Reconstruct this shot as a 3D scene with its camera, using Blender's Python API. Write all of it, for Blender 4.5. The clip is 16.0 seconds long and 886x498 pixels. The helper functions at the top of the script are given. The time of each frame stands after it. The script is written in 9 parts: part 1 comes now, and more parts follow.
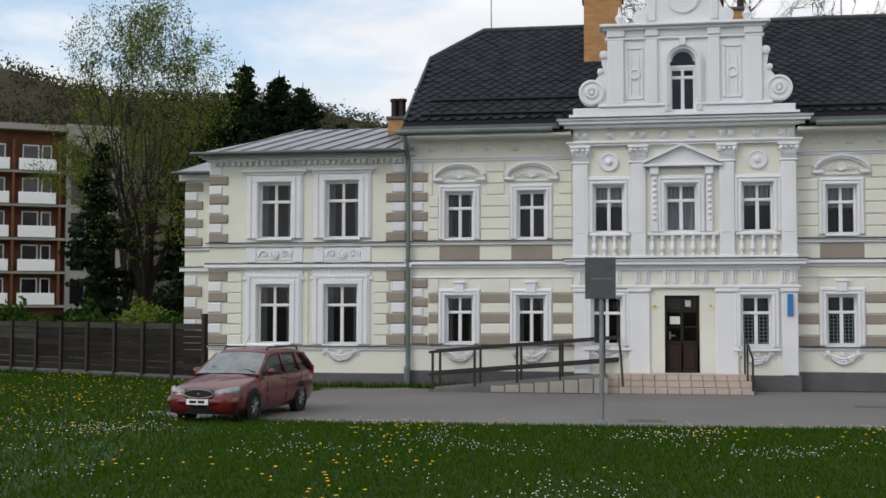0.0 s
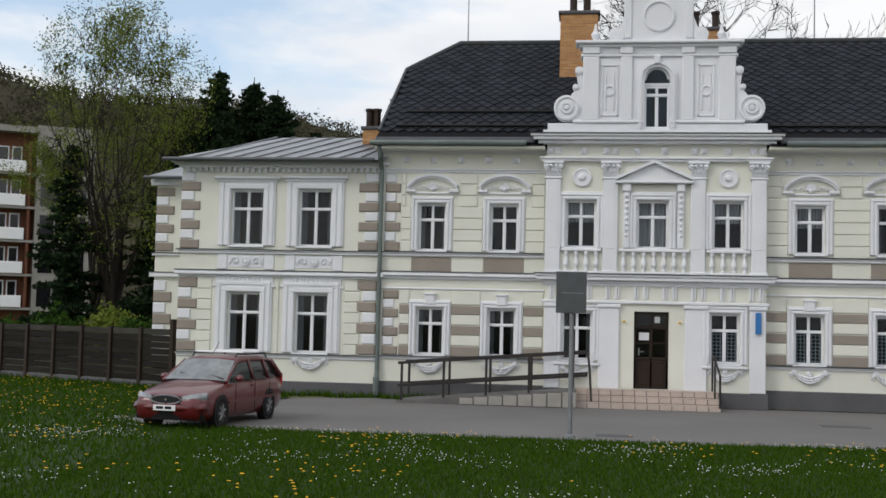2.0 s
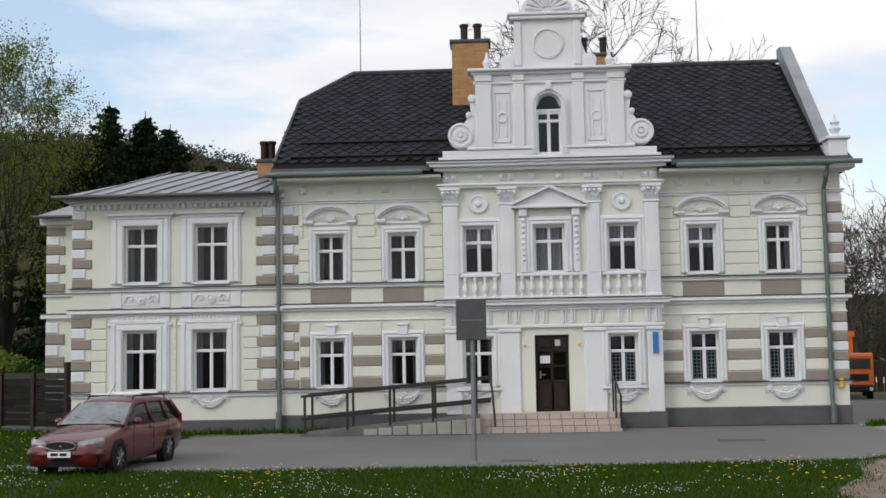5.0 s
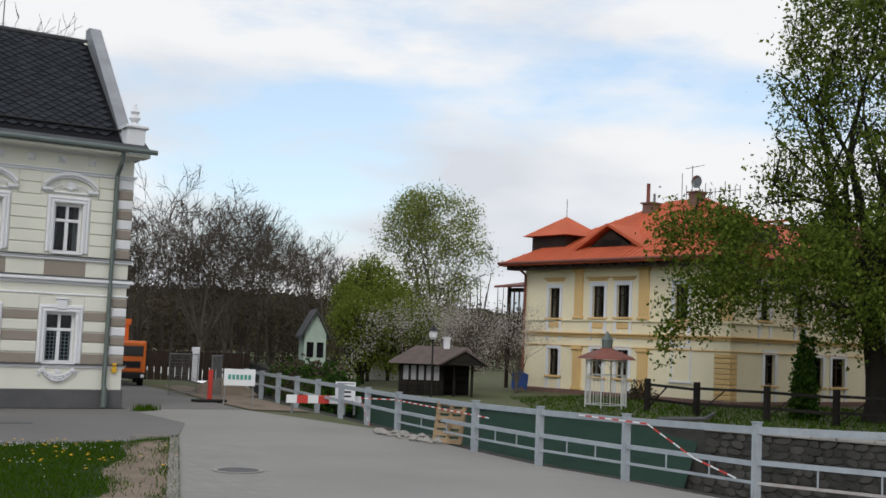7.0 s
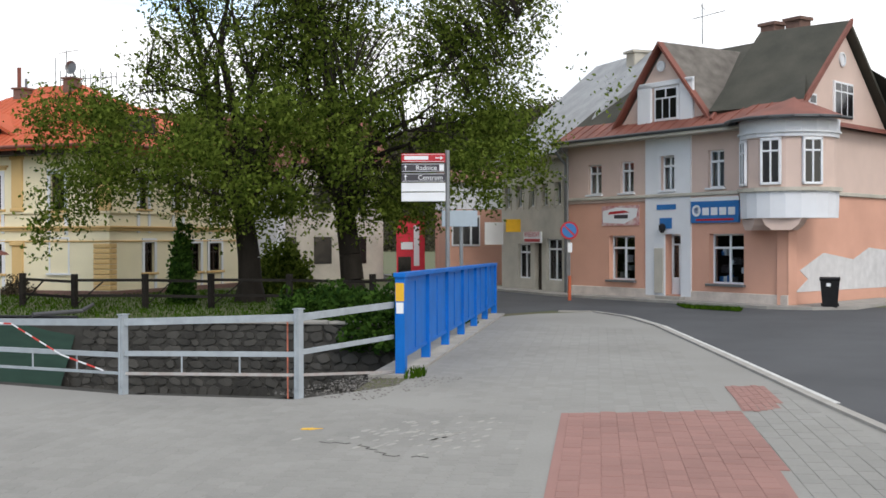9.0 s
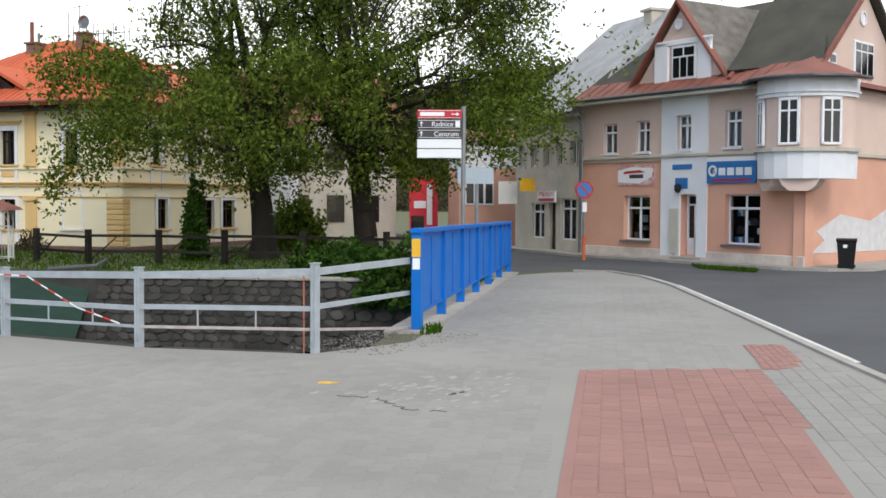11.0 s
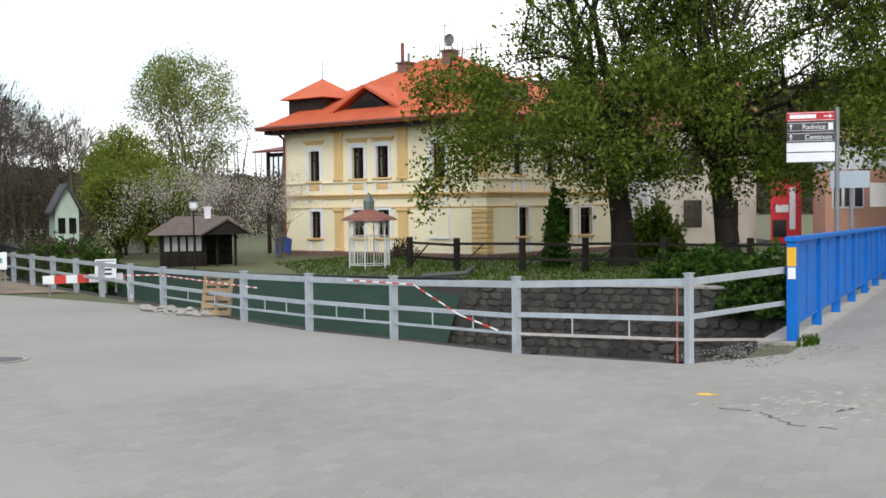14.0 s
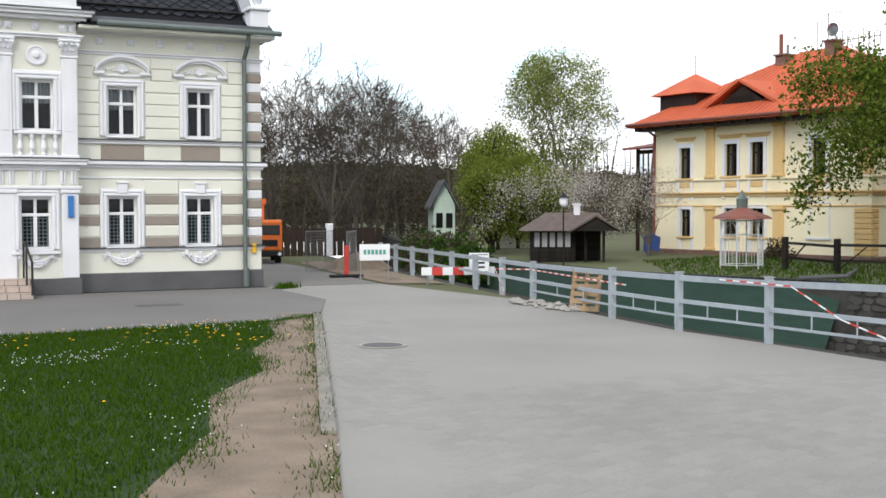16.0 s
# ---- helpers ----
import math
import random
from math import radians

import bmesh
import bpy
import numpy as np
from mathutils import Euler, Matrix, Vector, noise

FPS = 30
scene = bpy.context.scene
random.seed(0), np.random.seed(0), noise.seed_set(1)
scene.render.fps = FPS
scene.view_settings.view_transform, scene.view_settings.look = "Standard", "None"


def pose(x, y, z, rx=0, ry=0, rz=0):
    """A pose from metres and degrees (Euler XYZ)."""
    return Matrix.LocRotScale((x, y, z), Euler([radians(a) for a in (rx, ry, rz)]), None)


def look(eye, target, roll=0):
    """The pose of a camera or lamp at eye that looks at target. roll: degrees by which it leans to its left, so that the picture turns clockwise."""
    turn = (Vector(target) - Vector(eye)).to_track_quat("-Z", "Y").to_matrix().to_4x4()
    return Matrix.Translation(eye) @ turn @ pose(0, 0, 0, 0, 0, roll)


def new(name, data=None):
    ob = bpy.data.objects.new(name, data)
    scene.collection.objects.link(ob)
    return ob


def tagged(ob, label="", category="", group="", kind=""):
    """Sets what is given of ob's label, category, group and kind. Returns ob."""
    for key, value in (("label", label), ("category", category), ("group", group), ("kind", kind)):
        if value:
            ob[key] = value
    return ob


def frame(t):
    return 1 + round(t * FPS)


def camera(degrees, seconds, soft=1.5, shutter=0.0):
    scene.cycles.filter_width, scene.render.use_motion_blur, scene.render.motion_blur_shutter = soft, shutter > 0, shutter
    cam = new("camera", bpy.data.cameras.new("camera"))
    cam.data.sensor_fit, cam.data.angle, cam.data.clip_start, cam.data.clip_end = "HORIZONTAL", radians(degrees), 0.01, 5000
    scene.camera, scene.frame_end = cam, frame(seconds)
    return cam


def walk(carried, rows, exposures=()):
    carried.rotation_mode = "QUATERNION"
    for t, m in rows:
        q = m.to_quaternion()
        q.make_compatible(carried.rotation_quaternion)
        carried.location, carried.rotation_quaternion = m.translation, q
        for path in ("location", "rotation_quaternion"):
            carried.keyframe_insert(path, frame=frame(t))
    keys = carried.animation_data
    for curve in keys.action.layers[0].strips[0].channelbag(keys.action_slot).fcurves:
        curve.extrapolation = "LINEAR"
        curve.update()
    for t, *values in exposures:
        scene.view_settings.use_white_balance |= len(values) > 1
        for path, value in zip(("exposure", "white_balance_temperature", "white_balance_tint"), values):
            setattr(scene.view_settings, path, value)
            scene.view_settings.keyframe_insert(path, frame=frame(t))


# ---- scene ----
cam = camera(42.00, 16.0, soft=1.6)
PATH = [
    (0.0, -0.054, -0.065, 2.173, 92.86, -0.04, 8.92),
    (0.5, -0.082, -0.048, 2.156, 92.34, 0.22, 8.85),
    (1.0, -0.083, -0.043, 2.146, 92.53, -0.50, 8.59),
    (1.5, -0.070, -0.041, 2.153, 92.65, -0.81, 7.89),
    (2.0, -0.080, -0.078, 2.154, 93.47, -1.34, 7.40),
    (2.5, -0.071, -0.086, 2.144, 93.03, -2.27, 8.14),
    (3.0, -0.062, -0.066, 2.162, 93.92, -1.44, 6.81),
    (3.5, -0.055, -0.092, 2.164, 94.38, -0.36, 5.31),
    (3.7, -0.040, -0.073, 2.188, 95.34, 0.37, 5.10),
    (5.8, -0.024, -0.066, 2.211, 94.54, 0.86, -3.20),
    (6.0, -0.082, 0.051, 2.204, 94.93, 0.30, -6.71),
    (6.5, -0.120, -0.007, 2.241, 94.43, -0.71, -19.20),
    (7.0, -0.007, 0.089, 2.117, 94.62, -2.35, -32.07),
    (7.5, -0.048, 0.084, 2.092, 93.46, -2.19, -41.44),
    (8.0, 0.096, 0.030, 2.166, 92.34, -0.61, -50.08),
    (8.5, 0.162, -0.154, 2.222, 91.06, 0.03, -59.03),
    (8.7, 0.108, -0.256, 2.240, 90.06, 0.24, -61.25),
    (10.8, 0.204, -0.112, 2.157, 87.89, -0.39, -62.09),
    (11.0, 0.191, -0.103, 2.156, 87.57, -0.28, -61.16),
    (11.5, 0.196, -0.061, 2.152, 87.32, -0.49, -59.04),
    (12.0, 0.176, -0.024, 2.160, 87.42, -0.76, -57.39),
    (12.5, 0.142, 0.044, 2.170, 87.78, -0.65, -53.69),
    (13.0, 0.095, 0.061, 2.167, 87.46, -0.71, -50.42),
    (13.5, 0.023, 0.084, 2.189, 87.53, -0.30, -47.73),
    (14.0, -0.169, 0.022, 2.245, 87.86, 0.67, -43.92),
    (14.5, -0.082, 0.045, 2.232, 87.51, 1.05, -40.16),
    (15.0, -0.073, 0.056, 2.235, 87.57, 0.64, -36.47),
    (15.5, -0.076, 0.147, 2.216, 87.82, 0.06, -31.42),
    (16.0, -0.102, 0.211, 2.220, 87.87, 0.10, -25.83),
]
EXPOSURES = [(0, -0.59), (2.0, -0.62), (3.7, -0.68), (5.8, -0.52), (7.0, -0.72), (7.5, -0.74), (8.0, -0.56), (8.7, -0.26), (11.0, 0.0), (16.0, 0.05)]
walk(cam, [(t, pose(x, y, z, rx, ry, rz)) for t, x, y, z, rx, ry, rz in PATH], EXPOSURES)

# ---- sky and sun ----
def build_world():
    w = bpy.data.worlds.new("sky")
    scene.world = w
    w.use_nodes = True
    n, l = w.node_tree.nodes, w.node_tree.links
    n.clear()
    out, bg = n.new("ShaderNodeOutputWorld"), n.new("ShaderNodeBackground")
    sky = n.new("ShaderNodeTexSky")
    sky.sky_type, sky.sun_disc = "NISHITA", False
    sky.sun_elevation, sky.sun_rotation = radians(40), radians(225)
    sky.air_density, sky.dust_density = 1.0, 1.5
    co, mp = n.new("ShaderNodeTexCoord"), n.new("ShaderNodeMapping")
    mp.inputs["Scale"].default_value = (1.0, 1.0, 3.2)
    mp.inputs["Location"].default_value = (0.35, 0.1, 0.25)
    nz = n.new("ShaderNodeTexNoise")
    nz.inputs["Scale"].default_value, nz.inputs["Detail"].default_value, nz.inputs["Roughness"].default_value = 1.9, 7, 0.55
    ramp = n.new("ShaderNodeValToRGB")
    ramp.color_ramp.elements[0].position, ramp.color_ramp.elements[1].position = 0.40, 0.50
    nz2 = n.new("ShaderNodeTexNoise")
    nz2.inputs["Scale"].default_value, nz2.inputs["Detail"].default_value = 3.0, 5
    tone = n.new("ShaderNodeValToRGB")
    tone.color_ramp.elements[0].color, tone.color_ramp.elements[1].color = (11.4, 12.0, 13.0, 1), (15.0, 15.1, 15.3, 1)
    tone.color_ramp.elements[0].position, tone.color_ramp.elements[1].position = 0.33, 0.54
    gain = n.new("ShaderNodeVectorMath")
    gain.operation = "MULTIPLY_ADD"
    gain.inputs[1].default_value = (1.9, 1.9, 1.9)
    gain.inputs[2].default_value = (4.2, 4.8, 5.2)
    mix = n.new("ShaderNodeMix")
    mix.data_type = "RGBA"
    l.new(co.outputs["Generated"], mp.inputs["Vector"])
    l.new(mp.outputs["Vector"], nz.inputs["Vector"])
    l.new(mp.outputs["Vector"], nz2.inputs["Vector"])
    sep, thin = n.new("ShaderNodeSeparateXYZ"), n.new("ShaderNodeMath")
    thin.operation = "MULTIPLY_ADD"
    thin.inputs[1].default_value = 0.15
    l.new(co.outputs["Generated"], sep.inputs["Vector"])
    l.new(sep.outputs["X"], thin.inputs[0])
    l.new(nz.outputs["Fac"], thin.inputs[2])
    l.new(thin.outputs["Value"], ramp.inputs["Fac"])
    l.new(nz2.outputs["Fac"], tone.inputs["Fac"])
    l.new(ramp.outputs["Color"], mix.inputs["Factor"])
    l.new(sky.outputs["Color"], gain.inputs[0])
    l.new(gain.outputs["Vector"], mix.inputs["A"])
    l.new(tone.outputs["Color"], mix.inputs["B"])
    l.new(mix.outputs["Result"], bg.inputs["Color"])
    bg.inputs["Strength"].default_value = 0.1
    l.new(bg.outputs["Background"], out.inputs["Surface"])


build_world()
sun = new("sun", bpy.data.lights.new("sun", "SUN"))
sun.data.energy, sun.data.angle, sun.data.color = 1.3, radians(18), (1.0, 0.96, 0.9)
sun.matrix_world = look((0, 0, 40), (33, 33, 0))

# ---- materials ----
def mat(name, color, rough=0.8, var=0.12, scale=3.0, fine=40.0, bump=0.15, metal=0.0, color2=None, spec=0.4, stretch=(1, 1, 1), island=0.0, obj=0.0):
    """Paint, stone, wood or metal with variation at two scales, in world metres."""
    m = bpy.data.materials.new(name)
    m.use_nodes = True
    n, l = m.node_tree.nodes, m.node_tree.links
    b = n["Principled BSDF"]
    b.inputs["Roughness"].default_value, b.inputs["Metallic"].default_value = rough, metal
    b.inputs["Specular IOR Level"].default_value = spec
    geo, mp = n.new("ShaderNodeNewGeometry"), n.new("ShaderNodeMapping")
    mp.inputs["Scale"].default_value = stretch
    l.new(geo.outputs["Position"], mp.inputs["Vector"])
    big, small = n.new("ShaderNodeTexNoise"), n.new("ShaderNodeTexNoise")
    big.inputs["Scale"].default_value, big.inputs["Detail"].default_value = scale, 6
    small.inputs["Scale"].default_value, small.inputs["Detail"].default_value = fine, 4
    for t in (big, small):
        l.new(mp.outputs["Vector"], t.inputs["Vector"])
    add = n.new("ShaderNodeMath")
    add.operation = "MULTIPLY_ADD"
    add.inputs[1].default_value = 0.45
    l.new(small.outputs["Fac"], add.inputs[0])
    l.new(big.outputs["Fac"], add.inputs[2])
    fac = add.outputs[0]
    for out, k in ((geo.outputs["Random Per Island"], island), (None, obj)):
        if k:
            if out is None:
                out = n.new("ShaderNodeObjectInfo").outputs["Random"]
            a2 = n.new("ShaderNodeMath")
            a2.operation = "MULTIPLY_ADD"
            a2.inputs[1].default_value = k
            l.new(out, a2.inputs[0])
            l.new(fac, a2.inputs[2])
            fac = a2.outputs[0]
    rng = n.new("ShaderNodeMapRange")
    rng.inputs["From Min"].default_value, rng.inputs["From Max"].default_value = 0.42, 1.02 + island + obj
    l.new(fac, rng.inputs["Value"])
    mix = n.new("ShaderNodeMix")
    mix.data_type = "RGBA"
    c2 = color2 or tuple(min(1, c * (1 + var)) for c in color)
    c1 = color if color2 else tuple(c * (1 - var) for c in color)
    mix.inputs["A"].default_value, mix.inputs["B"].default_value = (*c1, 1), (*c2, 1)
    l.new(rng.outputs["Result"], mix.inputs["Factor"])
    l.new(mix.outputs["Result"], b.inputs["Base Color"])
    if bump:
        bp = n.new("ShaderNodeBump")
        bp.inputs["Strength"].default_value, bp.inputs["Distance"].default_value = bump, 0.02
        l.new(fac, bp.inputs["Height"])
        l.new(bp.outputs["Normal"], b.inputs["Normal"])
    return m


def glass_mat(name="glass", tint=(0.9, 0.93, 0.95), ior=1.5):
    m = bpy.data.materials.new(name)
    m.use_nodes = True
    n, l = m.node_tree.nodes, m.node_tree.links
    n.clear()
    out, mx, tr, gl, fr = (n.new("ShaderNode" + k) for k in ("OutputMaterial", "MixShader", "BsdfTransparent", "BsdfGlossy", "Fresnel"))
    tr.inputs["Color"].default_value = (*tint, 1)
    gl.inputs["Roughness"].default_value = 0.02
    fr.inputs["IOR"].default_value = ior
    l.new(fr.outputs["Fac"], mx.inputs["Fac"])
    l.new(tr.outputs["BSDF"], mx.inputs[1])
    l.new(gl.outputs["BSDF"], mx.inputs[2])
    l.new(mx.outputs["Shader"], out.inputs["Surface"])
    return m


def leaf_mat(name, dark, light, trans=0.35):
    m = bpy.data.materials.new(name)
    m.use_nodes = True
    n, l = m.node_tree.nodes, m.node_tree.links
    n.clear()
    out, mx, df, tl = (n.new("ShaderNode" + k) for k in ("OutputMaterial", "MixShader", "BsdfDiffuse", "BsdfTranslucent"))
    geo, mix = n.new("ShaderNodeNewGeometry"), n.new("ShaderNodeMix")
    mix.data_type = "RGBA"
    mix.inputs["A"].default_value, mix.inputs["B"].default_value = (*dark, 1), (*light, 1)
    l.new(geo.outputs["Random Per Island"], mix.inputs["Factor"])
    for s in (df, tl):
        l.new(mix.outputs["Result"], s.inputs["Color"])
    mx.inputs["Fac"].default_value = trans
    l.new(df.outputs["BSDF"], mx.inputs[1])
    l.new(tl.outputs["BSDF"], mx.inputs[2])
    l.new(mx.outputs["Shader"], out.inputs["Surface"])
    return m


CREAM = mat("cream_plaster", (0.68, 0.68, 0.605), 0.9, 0.07, 0.8, 60, 0.1)
WHITE = mat("white_plaster", (0.70, 0.71, 0.74), 0.85, 0.06, 1.2, 60, 0.1)
TAUPE = mat("taupe_plaster", (0.27, 0.235, 0.20), 0.9, 0.1, 2, 60, 0.1)
PLINTH = mat("grey_plinth", (0.10, 0.10, 0.105), 0.85, 0.2, 1.5, 50, 0.15, spec=0.2)
SLATE = mat("dark_slate", (0.012, 0.014, 0.018), 0.75, 0.4, 2, 40, 0.2, color2=(0.036, 0.040, 0.048), island=0.6, spec=0.12)
SLATE_ONE = mat("dark_slate_single", (0.012, 0.014, 0.018), 0.75, 0.4, 2, 40, 0.2, color2=(0.036, 0.040, 0.048), obj=0.6, spec=0.12)
SLATE_BED = mat("roof_bed", (0.012, 0.012, 0.014), 0.95, spec=0.1)
TIN = mat("grey_tin", (0.30, 0.31, 0.33), 0.45, 0.25, 1.2, 20, 0.05, metal=0.5)
TIN_DARK = mat("dark_tin", (0.07, 0.075, 0.08), 0.5, 0.3, 2, 20, 0.05, metal=0.3)
FLASHING = mat("weathered_flashing", (0.065, 0.07, 0.075), 0.6, 0.3, 2, 30, 0.05, metal=0.2, spec=0.2)
GREENPIPE = mat("weathered_green_pipe", (0.13, 0.16, 0.15), 0.55, 0.25, 3, 30, 0.05, metal=0.3)
FRAME_WHITE = mat("white_window_paint", (0.74, 0.75, 0.78), 0.45, 0.04, 4, 40, 0.03)
FRAME_BROWN = mat("dark_brown_wood", (0.025, 0.015, 0.010), 0.45, 0.4, 3, 60, 0.1, stretch=(1, 1, 0.2), spec=0.25)
GLASS = glass_mat(ior=1.3)
CURTAIN = mat("white_curtain", (0.34, 0.34, 0.35), 0.95, 0.15, 3, 9, 0.2, stretch=(6, 6, 0.4))
# near-black, so that the colour itself carries the dimness of unlit rooms
ROOM_SHADE = mat("room_shade", (0.025, 0.023, 0.022), 0.95, spec=0.05)
BRICK = mat("chimney_brick", (0.36, 0.17, 0.07), 0.9, 0.3, 4, 40, 0.3, color2=(0.55, 0.32, 0.14), island=0.5)
MORTAR = mat("mortar", (0.35, 0.32, 0.27), 0.95)
GRASS_SOIL = mat("lawn_soil", (0.012, 0.028, 0.004), 0.95, 0.3, 0.5, 30, 0.5, color2=(0.024, 0.048, 0.009))
GRASS = leaf_mat("grass_blades", (0.022, 0.052, 0.004), (0.062, 0.122, 0.011), 0.3)
DIRT = mat("bare_earth", (0.11, 0.085, 0.06), 0.95, 0.3, 1.5, 30, 0.8, color2=(0.26, 0.20, 0.15))
PAVE = mat("grey_paving", (0.232, 0.226, 0.21), 0.9, 0.2, 0.35, 30, 0.2, island=0.25)
PAVE_BED = mat("paving_joint", (0.19, 0.18, 0.165), 0.95, 0.2, 0.6, 40, 0.3)
PAVE_RED = mat("red_paving", (0.27, 0.145, 0.125), 0.9, 0.2, 0.6, 40, 0.2, island=0.3)
ASPHALT = mat("asphalt", (0.075, 0.077, 0.082), 0.9, 0.2, 0.4, 60, 0.3, spec=0.2)
YARD = mat("worn_yard_paving", (0.15, 0.143, 0.137), 0.92, 0.15, 0.3, 30, 0.2)
EARTH = mat("garden_earth", (0.10, 0.085, 0.05), 0.95, 0.3, 0.4, 12, 0.4, color2=(0.07, 0.10, 0.03))
LAWN_KERB = mat("worn_kerb", (0.20, 0.185, 0.16), 0.92, 0.3, 2, 50, 0.4)
KERB = mat("kerb_stone", (0.30, 0.285, 0.26), 0.9, 0.2, 2, 50, 0.3)
ROADLINE = mat("white_road_paint", (0.52, 0.52, 0.50), 0.8, 0.25, 3, 40, 0.1)
STONE = mat("river_stone", (0.03, 0.029, 0.027), 0.9, 0.3, 2, 25, 0.5, color2=(0.11, 0.105, 0.095), island=0.7, spec=0.2)
STONE_BED = mat("wall_mortar", (0.055, 0.053, 0.048), 0.95, 0.3, 2, 30, 0.4, spec=0.1)
WATER = mat("shallow_water", (0.02, 0.025, 0.02), 0.08, 0.3, 1, 6, 0.3)
RAIL = mat("pale_rail_paint", (0.32, 0.355, 0.385), 0.6, 0.18, 5, 50, 0.15)
RUST = mat("rusty_rail", (0.33, 0.26, 0.23), 0.8, 0.4, 8, 50, 0.2, color2=(0.42, 0.42, 0.42))
BLUE = mat("blue_steel_paint", (0.003, 0.125, 0.47), 0.5, 0.15, 2, 40, 0.05, spec=0.2)
VILLA = mat("pale_yellow_plaster", (0.80, 0.72, 0.51), 0.9, 0.06, 0.8, 60, 0.08)
OCHRE = mat("ochre_plaster", (0.66, 0.45, 0.20), 0.9, 0.08, 1, 60, 0.08)
STONE_BASE = mat("reddish_stone_base", (0.17, 0.10, 0.08), 0.9, 0.3, 2, 20, 0.3)
RED_TILE = mat("orange_red_roof", (0.50, 0.105, 0.042), 0.75, 0.2, 0.8, 30, 0.15, island=0.2)
RED_TIN = mat("red_tin", (0.13, 0.042, 0.030), 0.65, 0.35, 1.2, 30, 0.1, color2=(0.25, 0.085, 0.06))
PINK = mat("pink_plaster", (0.61, 0.335, 0.245), 0.9, 0.1, 0.7, 60, 0.1)
PINK_PALE = mat("pale_pink_plaster", (0.60, 0.46, 0.40), 0.9, 0.1, 0.8, 60, 0.1)
GREYWALL = mat("grey_plaster", (0.46, 0.43, 0.37), 0.92, 0.25, 0.9, 30, 0.2)
WORN_ROOF = mat("worn_grey_shingle", (0.075, 0.066, 0.056), 0.9, 0.3, 2.5, 30, 0.2, color2=(0.23, 0.21, 0.19), island=0.3, spec=0.15)
DARK_ROOF = mat("mossy_dark_roof", (0.04, 0.042, 0.035), 0.9, 0.3, 0.8, 30, 0.2, color2=(0.09, 0.085, 0.07), spec=0.15)
BARK = mat("bark", (0.026, 0.022, 0.018), 0.95, 0.35, 3, 30, 0.8, stretch=(1, 1, 0.25), spec=0.1)
BARK_TWIG = mat("brown_twig", (0.085, 0.07, 0.058), 0.95, 0.3, 3, 30, 0.2)
BARK_GREY = mat("grey_bark", (0.10, 0.085, 0.07), 0.95, 0.3, 3, 30, 0.5)
WOOD_DARK = mat("weathered_dark_wood", (0.008, 0.007, 0.006), 0.9, 0.4, 2, 40, 0.3, stretch=(0.3, 0.3, 3), color2=(0.035, 0.031, 0.027), obj=0.3, spec=0.1)
WOOD_RAW = mat("raw_pallet_wood", (0.27, 0.19, 0.11), 0.85, 0.25, 4, 50, 0.2)
METAL = mat("grey_steel", (0.22, 0.23, 0.24), 0.45, 0.2, 3, 40, 0.05, metal=0.6)
SIGN_GREY = mat("sign_back", (0.09, 0.095, 0.10), 0.55, 0.2, 3, 40, 0.05, metal=0.3, spec=0.2)
BLACK = mat("black_paint", (0.012, 0.012, 0.013), 0.5, 0.3, 3, 40, 0.05, spec=0.25)
SIGN_WHITE = mat("sign_white", (0.75, 0.76, 0.78), 0.4, 0.03, 3, 40, 0)
SIGN_RED = mat("sign_red", (0.45, 0.02, 0.03), 0.4, 0.1, 3, 40, 0)
SIGN_BROWN = mat("sign_dark", (0.05, 0.045, 0.055), 0.4, 0.1, 3, 40, 0)
SIGN_BLUE = mat("sign_blue", (0.03, 0.16, 0.42), 0.4, 0.1, 3, 40, 0)
YELLOW = mat("yellow_sign", (0.70, 0.40, 0.02), 0.5, 0.1, 3, 40, 0)
CARRED = mat("dark_red_car_paint", (0.10, 0.006, 0.008), 0.3, 0.1, 2, 60, 0.0, metal=0.1, spec=0.5)
CARRED.node_tree.nodes["Principled BSDF"].inputs["Coat Weight"].default_value = 0.6
RUBBER = mat("rubber", (0.012, 0.012, 0.013), 0.8, 0.3, 5, 60, 0.1, spec=0.2)
ORANGE = mat("orange_truck_paint", (0.75, 0.16, 0.02), 0.45, 0.1, 2, 40, 0.05)

